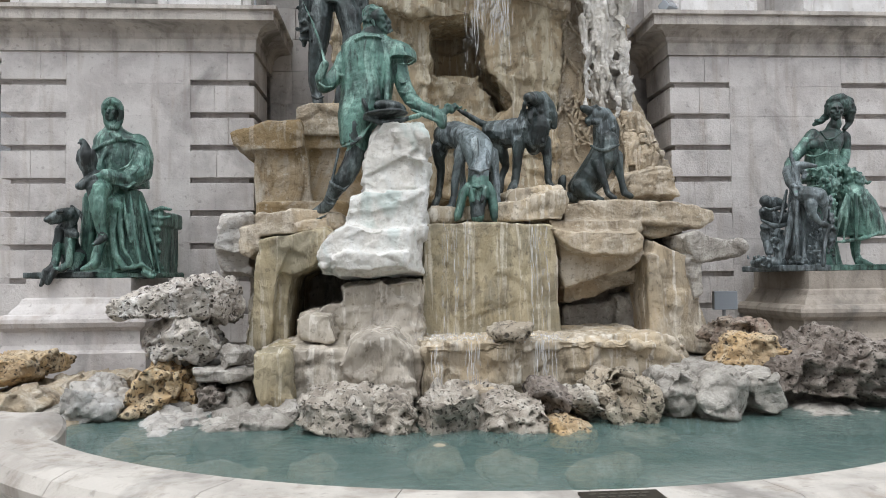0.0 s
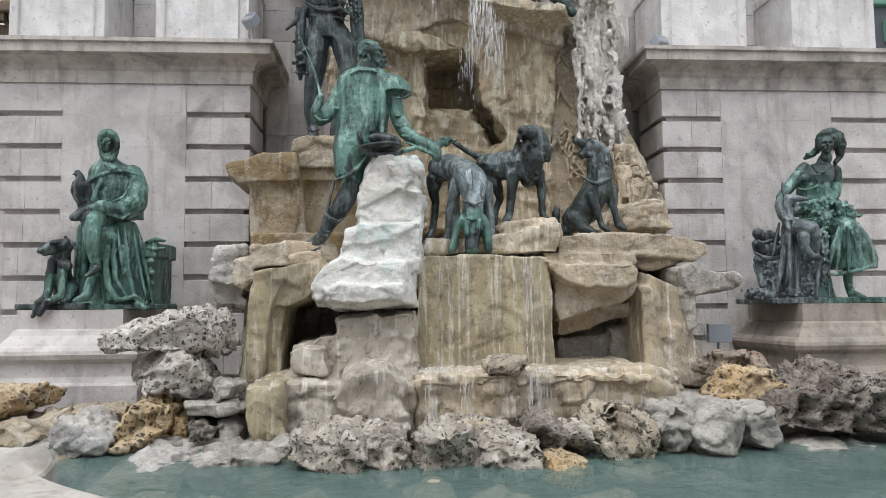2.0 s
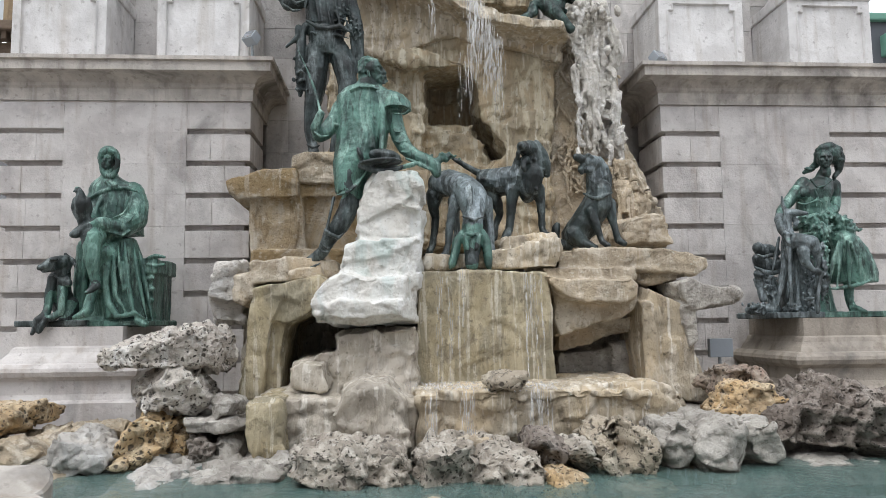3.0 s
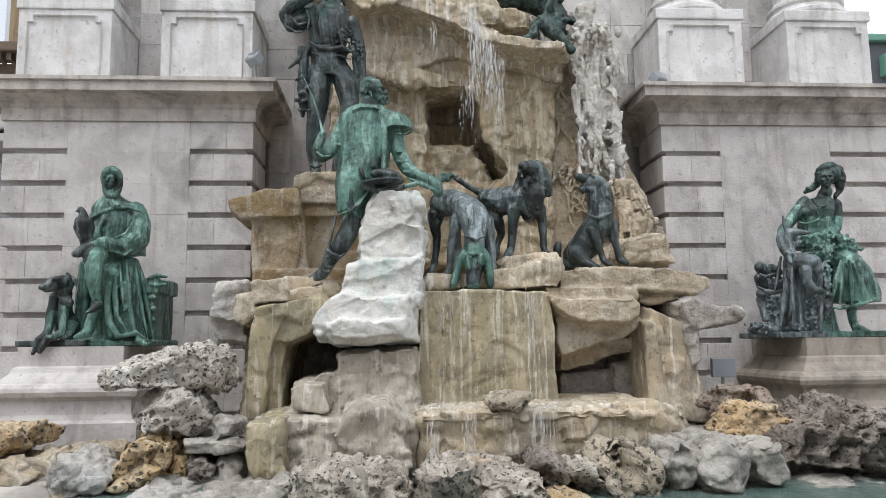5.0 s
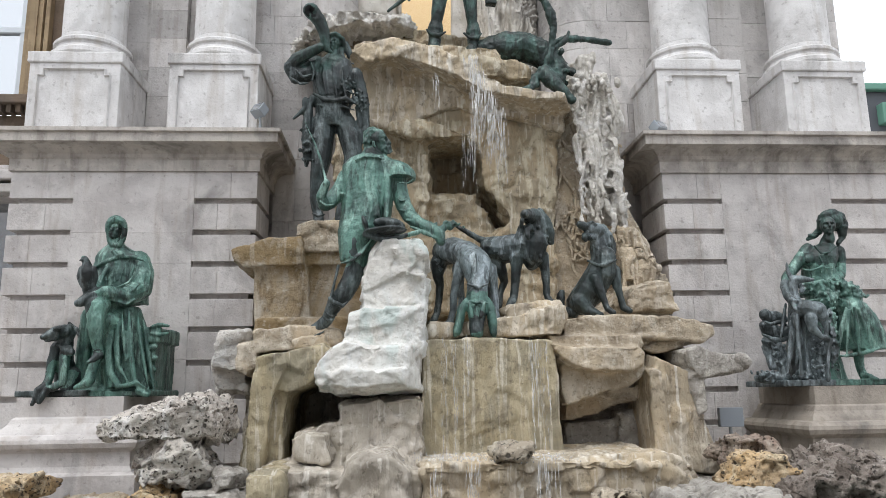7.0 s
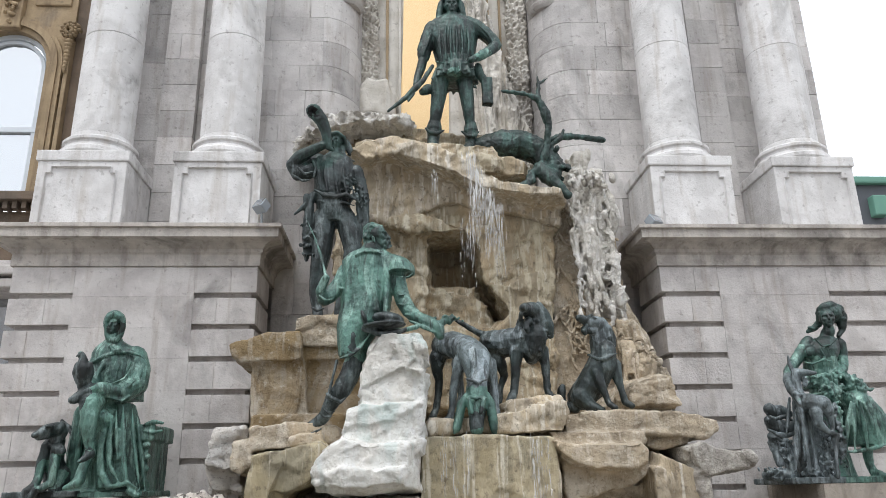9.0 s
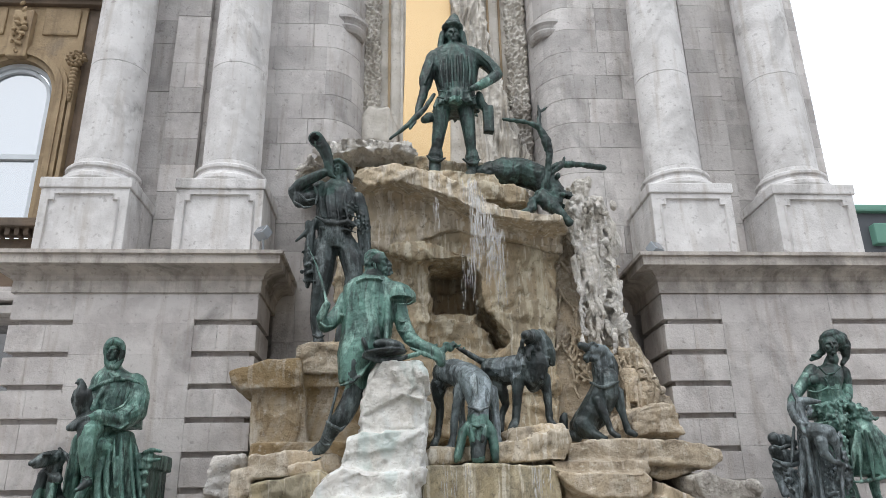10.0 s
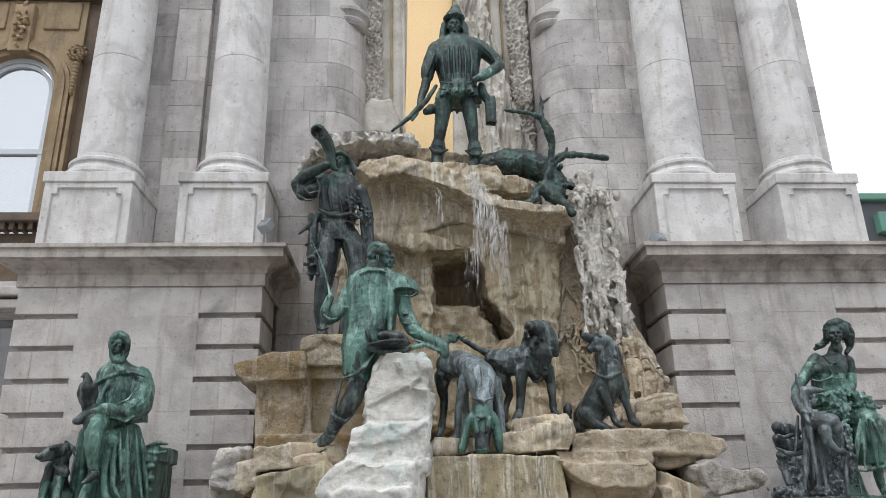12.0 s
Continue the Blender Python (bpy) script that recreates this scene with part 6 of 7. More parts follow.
chain(bm, ((-1.512, -2.200, 2.970), 0.020), ((-1.554, -2.240, 2.758), 0.017), ((-1.598, -2.240, 2.537), 0.015))
statue("statue", bm, BRONZE_GREEN, "green bronze huntsman in a cape leaning on the white rock", cloth(0.006, 31, 5, 0.003, dents=eyes), 0.011, zones=[(BRONZE_MID, near((-1.060, -2.050, 4.337), 0.16)), (BRONZE_DARK, lambda x, y, z: (z < 2.98) | ((y < -2.3) & (z < 3.5) & (x > -1.75) & (x < -0.8)))])

# horn blower
bm = bmesh.new()
eyes = head(bm, (-1.701, -0.980, 6.033), 0.100, (-0.3, -1, 0.05))
ball(bm, (-1.686, -0.920, 6.113), (0.108, 0.108, 0.101))
chain(bm, ((-1.764, -1.060, 6.116), 0.028), ((-1.676, -1.060, 6.134), 0.032), ((-1.591, -1.000, 6.099), 0.032), ((-1.562, -0.950, 5.992), 0.029), ((-1.517, -0.920, 5.892), 0.022))
chain(bm, ((-1.620, -0.950, 5.975), 0.036), ((-1.582, -1.000, 5.789), 0.036), ((-1.546, -1.050, 5.646), 0.021))
chain(bm, ((-1.569, -0.880, 6.093), 0.043), ((-1.523, -0.860, 5.987), 0.043))
loft(bm, [((-1.694, -0.920, 5.907), 0.093, 0.100), ((-1.706, -0.920, 5.825), 0.215, 0.160), ((-1.710, -0.920, 5.703), 0.259, 0.200), ((-1.712, -0.920, 5.543), 0.259, 0.220), ((-1.722, -0.920, 5.408), 0.244, 0.220), ((-1.725, -0.920, 5.298), 0.215, 0.210)], 0, 0)
chain(bm, ((-1.928, -1.130, 5.303), 0.015), ((-1.798, -1.130, 5.227), 0.028), ((-1.657, -1.130, 5.213), 0.028), ((-1.530, -1.130, 5.245), 0.028), ((-1.430, -1.130, 5.184), 0.015))
chain(bm, ((-1.805, -1.100, 5.724), 0.013), ((-1.810, -1.125, 5.531), 0.024), ((-1.770, -1.150, 5.288), 0.013))
chain(bm, ((-1.701, -1.120, 5.692), 0.013), ((-1.679, -1.135, 5.489), 0.024), ((-1.643, -1.150, 5.266), 0.013))
chain(bm, ((-1.573, -1.100, 5.679), 0.013), ((-1.581, -1.120, 5.497), 0.024), ((-1.530, -1.140, 5.271), 0.013))
chain(bm, ((-1.903, -1.080, 5.629), 0.012), ((-1.896, -1.090, 5.468), 0.021), ((-1.861, -1.100, 5.316), 0.012))
clump(bm, (-1.495, -1.100, 5.443), (0.056, 0.021, 0.084), 40, 0.025, 35)
clump(bm, (-1.448, -1.080, 5.219), (0.049, 0.021, 0.056), 30, 0.028, 36)
chain(bm, ((-1.904, -0.980, 5.763), 0.107), ((-2.034, -1.050, 5.602), 0.113), ((-2.157, -1.080, 5.540), 0.092), ((-2.232, -1.100, 5.657), 0.077), ((-2.131, -1.140, 5.750), 0.084), ((-1.973, -1.180, 5.828), 0.070), ((-1.859, -1.200, 5.884), 0.056), ((-1.788, -1.200, 5.900), 0.049))
chain(bm, ((-2.198, -1.180, 5.480), 0.012), ((-2.082, -1.180, 5.404), 0.021), ((-1.984, -1.180, 5.420), 0.012))
chain(bm, ((-2.144, -1.200, 5.581), 0.011), ((-2.055, -1.200, 5.488), 0.021), ((-1.944, -1.200, 5.520), 0.011))
chain(bm, ((-1.970, -1.160, 5.711), 0.012), ((-1.922, -1.160, 5.585), 0.021), ((-1.945, -1.160, 5.460), 0.012))
chain(bm, ((-1.714, -1.200, 5.821), 0.028), ((-1.756, -1.220, 5.843), 0.038), ((-1.788, -1.220, 5.955), 0.059), ((-1.806, -1.230, 6.078), 0.069), ((-1.852, -1.250, 6.197), 0.080), ((-1.917, -1.280, 6.277), 0.090), ((-1.960, -1.300, 6.315), 0.100))
chain(bm, ((-1.430, -0.920, 5.650), 0.093), ((-1.375, -0.920, 5.490), 0.086), ((-1.342, -0.930, 5.296), 0.086), ((-1.323, -0.950, 5.140), 0.079), ((-1.298, -0.960, 4.945), 0.057), ((-1.272, -0.980, 4.748), 0.050))
clump(bm, (-1.330, -1.000, 5.237), (0.036, 0.028, 0.071), 40, 0.025, 37)
loft(bm, [((-1.726, -0.920, 5.314), 0.208, 0.200), ((-1.714, -0.920, 5.173), 0.223, 0.210), ((-1.695, -0.920, 5.034), 0.223, 0.200), ((-1.691, -0.920, 4.919), 0.187, 0.180)], 0, 0)
chain(bm, ((-1.883, -1.100, 5.178), 0.012), ((-1.713, -1.100, 5.133), 0.021), ((-1.558, -1.100, 5.149), 0.021), ((-1.430, -1.100, 5.104), 0.012))
chain(bm, ((-1.807, -0.940, 5.011), 0.151), ((-1.822, -0.980, 4.746), 0.139), ((-1.841, -0.970, 4.490), 0.118), ((-1.888, -0.950, 4.241), 0.093), ((-1.895, -0.930, 4.031), 0.083), ((-1.874, -0.930, 3.854), 0.061), ((-1.853, -0.960, 3.735), 0.064), ((-1.870, -1.020, 3.639), 0.064))
chain(bm, ((-1.564, -0.940, 5.012), 0.143), ((-1.484, -0.980, 4.770), 0.139), ((-1.437, -0.980, 4.561), 0.121), ((-1.487, -0.950, 4.277), 0.093), ((-1.577, -0.920, 3.962), 0.065), ((-1.610, -0.920, 3.702), 0.065))
chain(bm, ((-1.926, -1.060, 3.809), 0.009), ((-1.857, -1.060, 3.767), 0.017), ((-1.778, -1.060, 3.795), 0.009))
chain(bm, ((-1.941, -1.000, 5.295), 0.057), ((-1.991, -1.020, 5.186), 0.050), ((-2.011, -1.020, 4.995), 0.064), ((-2.016, -1.000, 4.761), 0.071), ((-2.016, -0.980, 4.560), 0.050), ((-2.017, -0.980, 4.428), 0.029))
clump(bm, (-2.009, -1.040, 4.688), (0.035, 0.028, 0.128), 60, 0.032, 38)
chain(bm, ((-2.033, -1.050, 5.243), 0.042), ((-2.042, -1.050, 5.135), 0.035), ((-2.101, -1.060, 5.070), 0.028), ((-2.173, -1.070, 4.998), 0.021))
chain(bm, ((-1.408, -1.000, 5.175), 0.021), ((-1.374, -1.000, 4.930), 0.021), ((-1.341, -1.000, 4.704), 0.018))
ball(bm, (-1.7, -0.9, 3.64), (0.36, 0.3, 0.05))
# the horn's mouth is painted black as its inner shade
horn = statue("statue", bm, BRONZE_DARK, "dark bronze statue of a huntsman blowing a raised horn", cloth(0.006, 39, 7, 0.003, dents=eyes + [((-1.962, -1.400, 6.261), 0.07, 0.1)]), 0.011, zones=[(BRONZE_MID, near((-1.914, -1.200, 6.011), 0.42)), (CAVITY, near((-1.964, -1.380, 6.271), 0.085))])

# crowned hunter at the top
bm = bmesh.new()
ball(bm, (-0.051, 0.080, 8.895), (0.168, 0.112, 0.160))
eyes = head(bm, (-0.061, -0.050, 8.843), 0.130, (0.02, -1, -0.1))
ball(bm, (-0.055, -0.020, 9.014), (0.182, 0.174, 0.063))
chain(bm, ((-0.044, 0.000, 9.072), 0.151), ((-0.032, 0.000, 9.180), 0.095), ((-0.022, 0.000, 9.267), 0.040))
chain(bm, ((-0.208, 0.000, 8.918), 0.055), ((-0.238, 0.000, 8.748), 0.059), ((-0.258, 0.000, 8.601), 0.040))
chain(bm, ((0.097, 0.000, 8.926), 0.055), ((0.119, 0.000, 8.757), 0.059), ((0.142, 0.000, 8.610), 0.040))
loft(bm, [((-0.041, 0.020, 8.693), 0.111, 0.120), ((-0.034, 0.020, 8.631), 0.238, 0.170), ((-0.027, 0.020, 8.547), 0.349, 0.200), ((-0.023, 0.020, 8.330), 0.373, 0.230), ((-0.020, 0.020, 8.054), 0.326, 0.230), ((-0.017, 0.020, 7.823), 0.278, 0.220)], 0, 0)
chain(bm, ((-0.042, 0.020, 8.683), 0.103), ((-0.293, 0.020, 8.530), 0.111), ((-0.392, 0.020, 8.383), 0.111))
chain(bm, ((-0.042, 0.020, 8.683), 0.103), ((0.241, 0.020, 8.564), 0.111), ((0.371, 0.020, 8.463), 0.111))
chain(bm, ((-0.246, -0.200, 8.379), 0.013), ((-0.268, -0.210, 8.100), 0.023), ((-0.239, -0.220, 7.797), 0.013))
chain(bm, ((-0.168, -0.210, 8.395), 0.013), ((-0.183, -0.225, 8.092), 0.023), ((-0.173, -0.240, 7.766), 0.013))
chain(bm, ((-0.091, -0.220, 8.389), 0.013), ((-0.098, -0.230, 8.090), 0.023), ((-0.097, -0.240, 7.757), 0.013))
chain(bm, ((-0.013, -0.220, 8.391), 0.013), ((-0.003, -0.230, 8.092), 0.023), ((-0.012, -0.240, 7.759), 0.013))
chain(bm, ((0.066, -0.210, 8.400), 0.013), ((0.083, -0.225, 8.097), 0.023), ((0.065, -0.240, 7.761), 0.013))
chain(bm, ((0.154, -0.200, 8.389), 0.013), ((0.179, -0.210, 8.109), 0.023), ((0.153, -0.220, 7.804), 0.013))
loft(bm, [((-0.015, 0.020, 7.903), 0.278, 0.250), ((-0.018, 0.020, 7.783), 0.286, 0.260)], 0, 0)
chain(bm, ((-0.327, -0.250, 7.727), 0.011), ((-0.192, -0.250, 7.700), 0.020), ((-0.040, -0.250, 7.694), 0.020), ((0.113, -0.250, 7.706), 0.020), ((0.250, -0.250, 7.738), 0.011))
chain(bm, ((-0.337, -0.260, 7.604), 0.011), ((-0.195, -0.260, 7.578), 0.020), ((-0.043, -0.260, 7.571), 0.020), ((0.109, -0.260, 7.583), 0.020), ((0.254, -0.260, 7.615), 0.011))
loft(bm, [((-0.019, 0.000, 7.790), 0.277, 0.250), ((-0.022, 0.000, 7.671), 0.317, 0.290), ((-0.025, 0.000, 7.523), 0.333, 0.310)], 17, 0.13, 120)
chain(bm, ((-0.356, 0.020, 8.487), 0.119), ((-0.429, 0.000, 8.287), 0.115), ((-0.484, -0.020, 8.069), 0.111), ((-0.495, -0.040, 7.935), 0.095))
chain(bm, ((-0.495, -0.040, 7.935), 0.071), ((-0.541, -0.080, 7.731), 0.071), ((-0.595, -0.140, 7.517), 0.059), ((-0.622, -0.200, 7.366), 0.054))
chain(bm, ((0.319, 0.020, 8.524), 0.119), ((0.455, 0.000, 8.389), 0.111), ((0.571, -0.020, 8.244), 0.103), ((0.618, -0.040, 8.160), 0.087), ((0.476, -0.140, 7.981), 0.078), ((0.325, -0.220, 7.847), 0.070), ((0.198, -0.270, 7.754), 0.054))
chain(bm, ((-0.383, -0.140, 8.295), 0.013), ((-0.437, -0.140, 8.112), 0.023), ((-0.507, -0.140, 7.911), 0.013))
chain(bm, ((0.353, -0.140, 8.435), 0.013), ((0.488, -0.140, 8.295), 0.023), ((0.552, -0.140, 8.134), 0.013))
chain(bm, ((-0.381, -0.300, 7.617), 0.031), ((-0.518, -0.320, 7.373), 0.038), ((-0.635, -0.340, 7.227), 0.054), ((-0.767, -0.360, 7.064), 0.038), ((-0.897, -0.380, 6.940), 0.030), ((-1.025, -0.400, 6.818), 0.019))
chain(bm, ((-0.652, -0.360, 7.122), 0.023), ((-0.734, -0.380, 6.998), 0.023))
chain(bm, ((-0.440, -0.050, 7.380), 0.079), ((-0.511, -0.100, 7.311), 0.063))
chain(bm, ((-0.251, -0.040, 7.506), 0.134), ((-0.282, -0.060, 7.242), 0.114), ((-0.319, -0.060, 6.994), 0.094), ((-0.345, -0.040, 6.817), 0.075))
chain(bm, ((-0.484, -0.140, 6.689), 0.017), ((-0.419, -0.140, 6.616), 0.031), ((-0.320, -0.140, 6.599), 0.031), ((-0.220, -0.140, 6.656), 0.017))
chain(bm, ((-0.345, -0.020, 6.809), 0.103), ((-0.354, -0.020, 6.734), 0.119))
chain(bm, ((-0.364, -0.040, 6.668), 0.095), ((-0.375, -0.060, 6.510), 0.087), ((-0.387, -0.100, 6.382), 0.094))
chain(bm, ((-0.388, -0.120, 6.372), 0.086), ((-0.425, -0.200, 6.279), 0.070))
chain(bm, ((0.109, -0.040, 7.512), 0.126), ((0.143, -0.060, 7.249), 0.110), ((0.161, -0.060, 7.001), 0.091), ((0.174, -0.040, 6.805), 0.071))
chain(bm, ((0.184, -0.020, 6.797), 0.095), ((0.190, -0.020, 6.704), 0.115))
chain(bm, ((0.044, -0.140, 6.641), 0.017), ((0.125, -0.140, 6.568), 0.031), ((0.224, -0.140, 6.570), 0.031), ((0.293, -0.140, 6.644), 0.017))
chain(bm, ((0.186, -0.040, 6.638), 0.087), ((0.171, -0.060, 6.480), 0.075), ((0.135, -0.140, 6.368), 0.086), ((0.109, -0.220, 6.276), 0.062))
chain(bm, ((0.317, -0.100, 7.755), 0.055), ((0.346, -0.100, 7.598), 0.071), ((0.428, -0.100, 7.482), 0.063), ((0.480, -0.100, 7.502), 0.031))
box(bm, 0.36, 0.52, -0.16, -0.04, 7.1, 7.55, 0.02)
statue("statue", bm, BRONZE_MID, "dark green bronze king in a pleated tunic holding a crossbow", cloth(0.005, 41, 9, 0.003, dents=eyes), 0.011, zones=[(BRONZE_GREEN, near((-0.069, -0.340, 7.445), 0.17)), (BRONZE_GREEN, near((0.380, -0.200, 7.891), 0.13))])


# fallen stag
bm = bmesh.new()
chain(bm, ((0.29, 0, 6.47), 0.14), ((0.6, -0.05, 6.46), 0.22), ((0.93, -0.05, 6.48), 0.22), ((1.18, -0.1, 6.35), 0.2), ((1.33, -0.2, 6.08), 0.17), ((1.27, -0.3, 5.86), 0.13))
chain(bm, ((1.13, -0.35, 5.95), 0.13), ((1.27, -0.42, 5.75), 0.1), ((1.38, -0.48, 5.59), 0.07), ((1.44, -0.5, 5.51), 0.06))
clump(bm, (1.36, -0.25, 6.06), (0.1, 0.06, 0.12), 60, 0.05, 51)
chain(bm, ((1.15, -0.35, 6.06), 0.05), ((1.24, -0.38, 6.36), 0.05), ((1.26, -0.4, 6.66), 0.055), ((1.21, -0.42, 6.86), 0.055), ((1.12, -0.42, 7.03), 0.045), ((0.98, -0.44, 7.09), 0.035), ((0.78, -0.46, 7.1), 0.03), ((0.61, -0.48, 7.12), 0.012))
chain(bm, ((1.13, -0.42, 7.01), 0.04), ((1.15, -0.4, 7.26), 0.035), ((1.14, -0.4, 7.46), 0.012))
chain(bm, ((1.15, -0.4, 7.28), 0.03), ((1.3, -0.38, 7.4), 0.012))
chain(bm, ((1.03, -0.42, 7.07), 0.025), ((1.04, -0.42, 7.14), 0.012))
chain(bm, ((1.19, -0.3, 6.26), 0.045), ((1.33, -0.3, 6.39), 0.04), ((1.45, -0.3, 6.47), 0.03), ((1.5, -0.3, 6.6), 0.012))
chain(bm, ((1.28, -0.2, 6.47), 0.05), ((1.5, -0.15, 6.57), 0.05), ((1.85, -0.1, 6.59), 0.045), ((2.15, -0.05, 6.57), 0.035))
chain(bm, ((0.99, -0.4, 5.76), 0.04), ((0.74, -0.45, 5.65), 0.035), ((0.51, -0.45, 5.69), 0.03), ((0.41, -0.45, 5.63), 0.02), ((0.36, -0.45, 5.58), 0.012))
chain(bm, ((0.99, -0.4, 5.76), 0.05), ((0.99, -0.38, 5.91), 0.05), ((0.89, -0.42, 5.67), 0.04))
chain(bm, ((0.49, -0.1, 6.08), 0.07), ((0.24, -0.2, 6.14), 0.05), ((-0.06, -0.35, 6.03), 0.04))
chain(bm, ((-0.13, -0.35, 6.18), 0.035), ((-0.09, -0.4, 6.01), 0.04), ((-0.01, -0.42, 5.92), 0.03))
statue("stag_statue", bm, BRONZE_MID, "green bronze statue of a fallen stag with long antlers", hide(0.018, 53), 0.014)

# hound with lowered head
bm = bmesh.new()
chain(bm, ((-0.363, -1.450, 3.247), 0.153), ((-0.253, -1.550, 3.255), 0.151), ((-0.132, -1.750, 3.153), 0.166), ((-0.054, -1.950, 3.017), 0.168), ((-0.053, -2.080, 2.849), 0.130))
chain(bm, ((-0.049, -2.050, 2.902), 0.124), ((-0.067, -2.140, 2.738), 0.111), ((-0.085, -2.180, 2.643), 0.113), ((-0.093, -2.240, 2.506), 0.101), ((-0.102, -2.300, 2.366), 0.077), ((-0.108, -2.340, 2.259), 0.068))
chain(bm, ((-0.220, -2.360, 2.551), 0.009), ((-0.162, -2.360, 2.574), 0.017), ((-0.105, -2.360, 2.551), 0.017), ((-0.047, -2.360, 2.574), 0.017), ((0.010, -2.360, 2.550), 0.009))
chain(bm, ((-0.177, -2.380, 2.531), 0.023), ((-0.157, -2.400, 2.414), 0.020))
chain(bm, ((-0.038, -2.380, 2.531), 0.023), ((-0.066, -2.400, 2.414), 0.020))
chain(bm, ((-0.184, -2.220, 2.603), 0.035), ((-0.246, -2.240, 2.507), 0.046), ((-0.272, -2.260, 2.388), 0.052), ((-0.304, -2.280, 2.271), 0.046), ((-0.322, -2.280, 2.236), 0.023))
chain(bm, ((0.016, -2.220, 2.602), 0.035), ((0.059, -2.240, 2.494), 0.046), ((0.066, -2.260, 2.375), 0.049), ((0.073, -2.280, 2.256), 0.040), ((0.083, -2.280, 2.222), 0.023))
chain(bm, ((-0.187, -2.280, 2.760), 0.009), ((-0.082, -2.280, 2.724), 0.017), ((0.024, -2.280, 2.759), 0.009))
chain(bm, ((-0.429, -1.450, 3.129), 0.108), ((-0.444, -1.450, 2.985), 0.064), ((-0.418, -1.420, 2.872), 0.045), ((-0.432, -1.420, 2.709), 0.038), ((-0.461, -1.440, 2.545), 0.038), ((-0.503, -1.500, 2.450), 0.044), ((-0.531, -1.540, 2.427), 0.032))
chain(bm, ((-0.205, -1.850, 3.009), 0.091), ((-0.259, -1.880, 2.855), 0.060), ((-0.300, -1.900, 2.680), 0.042), ((-0.316, -1.920, 2.506), 0.036), ((-0.344, -1.960, 2.399), 0.045), ((-0.396, -2.000, 2.366), 0.036))
chain(bm, ((0.098, -1.900, 2.975), 0.078), ((0.132, -1.900, 2.826), 0.054), ((0.145, -1.920, 2.663), 0.039), ((0.143, -1.950, 2.488), 0.036), ((0.159, -2.000, 2.380), 0.048), ((0.189, -2.040, 2.358), 0.036))
chain(bm, ((-0.222, -1.600, 3.025), 0.075), ((-0.210, -1.580, 2.848), 0.050), ((-0.185, -1.560, 2.691), 0.038), ((-0.214, -1.580, 2.567), 0.038))
chain(bm, ((-0.079, -2.200, 3.088), 0.010), ((-0.069, -2.200, 2.968), 0.017), ((-0.066, -2.200, 2.849), 0.010))
statue("dog_statue", bm, BRONZE_GREY, "grey-green bronze hound with its head lowered to the ledge", hide(0.006, 57), 0.011, zones=[(BRONZE_GREEN, lambda x, y, z: (y < -2.1) & (z < 2.66)), (BRONZE_DARK, near((-0.108, -2.360, 2.360), 0.12)), (BRONZE_DARK, lambda x, y, z: y > -1.55)])

# standing hound looking up
bm = bmesh.new()
chain(bm, ((0.205, -1.300, 3.316), 0.156), ((0.323, -1.360, 3.291), 0.168), ((0.475, -1.450, 3.300), 0.172), ((0.627, -1.520, 3.313), 0.177), ((0.682, -1.560, 3.437), 0.145), ((0.695, -1.580, 3.551), 0.126))
ball(bm, (0.637, -1.620, 3.621), (0.119, 0.119, 0.106))
chain(bm, ((0.581, -1.720, 3.616), 0.080), ((0.528, -1.800, 3.603), 0.061), ((0.505, -1.860, 3.602), 0.045))
chain(bm, ((0.577, -1.720, 3.480), 0.049), ((0.537, -1.800, 3.436), 0.037), ((0.538, -1.820, 3.368), 0.034), ((0.543, -1.820, 3.343), 0.024))
chain(bm, ((0.476, -1.840, 3.542), 0.024), ((0.474, -1.800, 3.475), 0.024))
chain(bm, ((0.734, -1.600, 3.692), 0.050), ((0.796, -1.600, 3.573), 0.063), ((0.836, -1.580, 3.446), 0.063), ((0.850, -1.560, 3.345), 0.044))
chain(bm, ((0.508, -1.600, 3.507), 0.044), ((0.482, -1.580, 3.393), 0.050), ((0.496, -1.560, 3.292), 0.038))
chain(bm, ((0.668, -1.620, 3.326), 0.137), ((0.642, -1.600, 3.180), 0.125), ((0.621, -1.560, 3.096), 0.088))
chain(bm, ((0.456, -1.550, 3.163), 0.088), ((0.437, -1.560, 3.005), 0.057), ((0.421, -1.560, 2.849), 0.044), ((0.401, -1.580, 2.705), 0.041), ((0.352, -1.640, 2.621), 0.047), ((0.314, -1.680, 2.598), 0.031))
chain(bm, ((0.755, -1.550, 3.176), 0.076), ((0.776, -1.550, 3.006), 0.054), ((0.778, -1.550, 2.850), 0.041), ((0.779, -1.560, 2.719), 0.038), ((0.804, -1.620, 2.647), 0.044), ((0.872, -1.660, 2.629), 0.031))
chain(bm, ((0.253, -1.320, 3.178), 0.097), ((0.319, -1.300, 3.020), 0.065), ((0.349, -1.260, 2.933), 0.046), ((0.293, -1.260, 2.813), 0.039), ((0.278, -1.300, 2.688), 0.039), ((0.249, -1.360, 2.635), 0.042))
chain(bm, ((0.197, -1.240, 3.219), 0.098), ((0.209, -1.220, 3.033), 0.052), ((0.182, -1.200, 2.902), 0.039), ((0.191, -1.220, 2.765), 0.039), ((0.208, -1.280, 2.677), 0.039))
chain(bm, ((0.186, -1.250, 3.393), 0.059), ((0.079, -1.250, 3.434), 0.046), ((-0.014, -1.250, 3.488), 0.039), ((-0.120, -1.250, 3.556), 0.033), ((-0.213, -1.250, 3.610), 0.020))
clump(bm, (0.683, -1.680, 3.346), (0.056, 0.019, 0.099), 50, 0.025, 61)
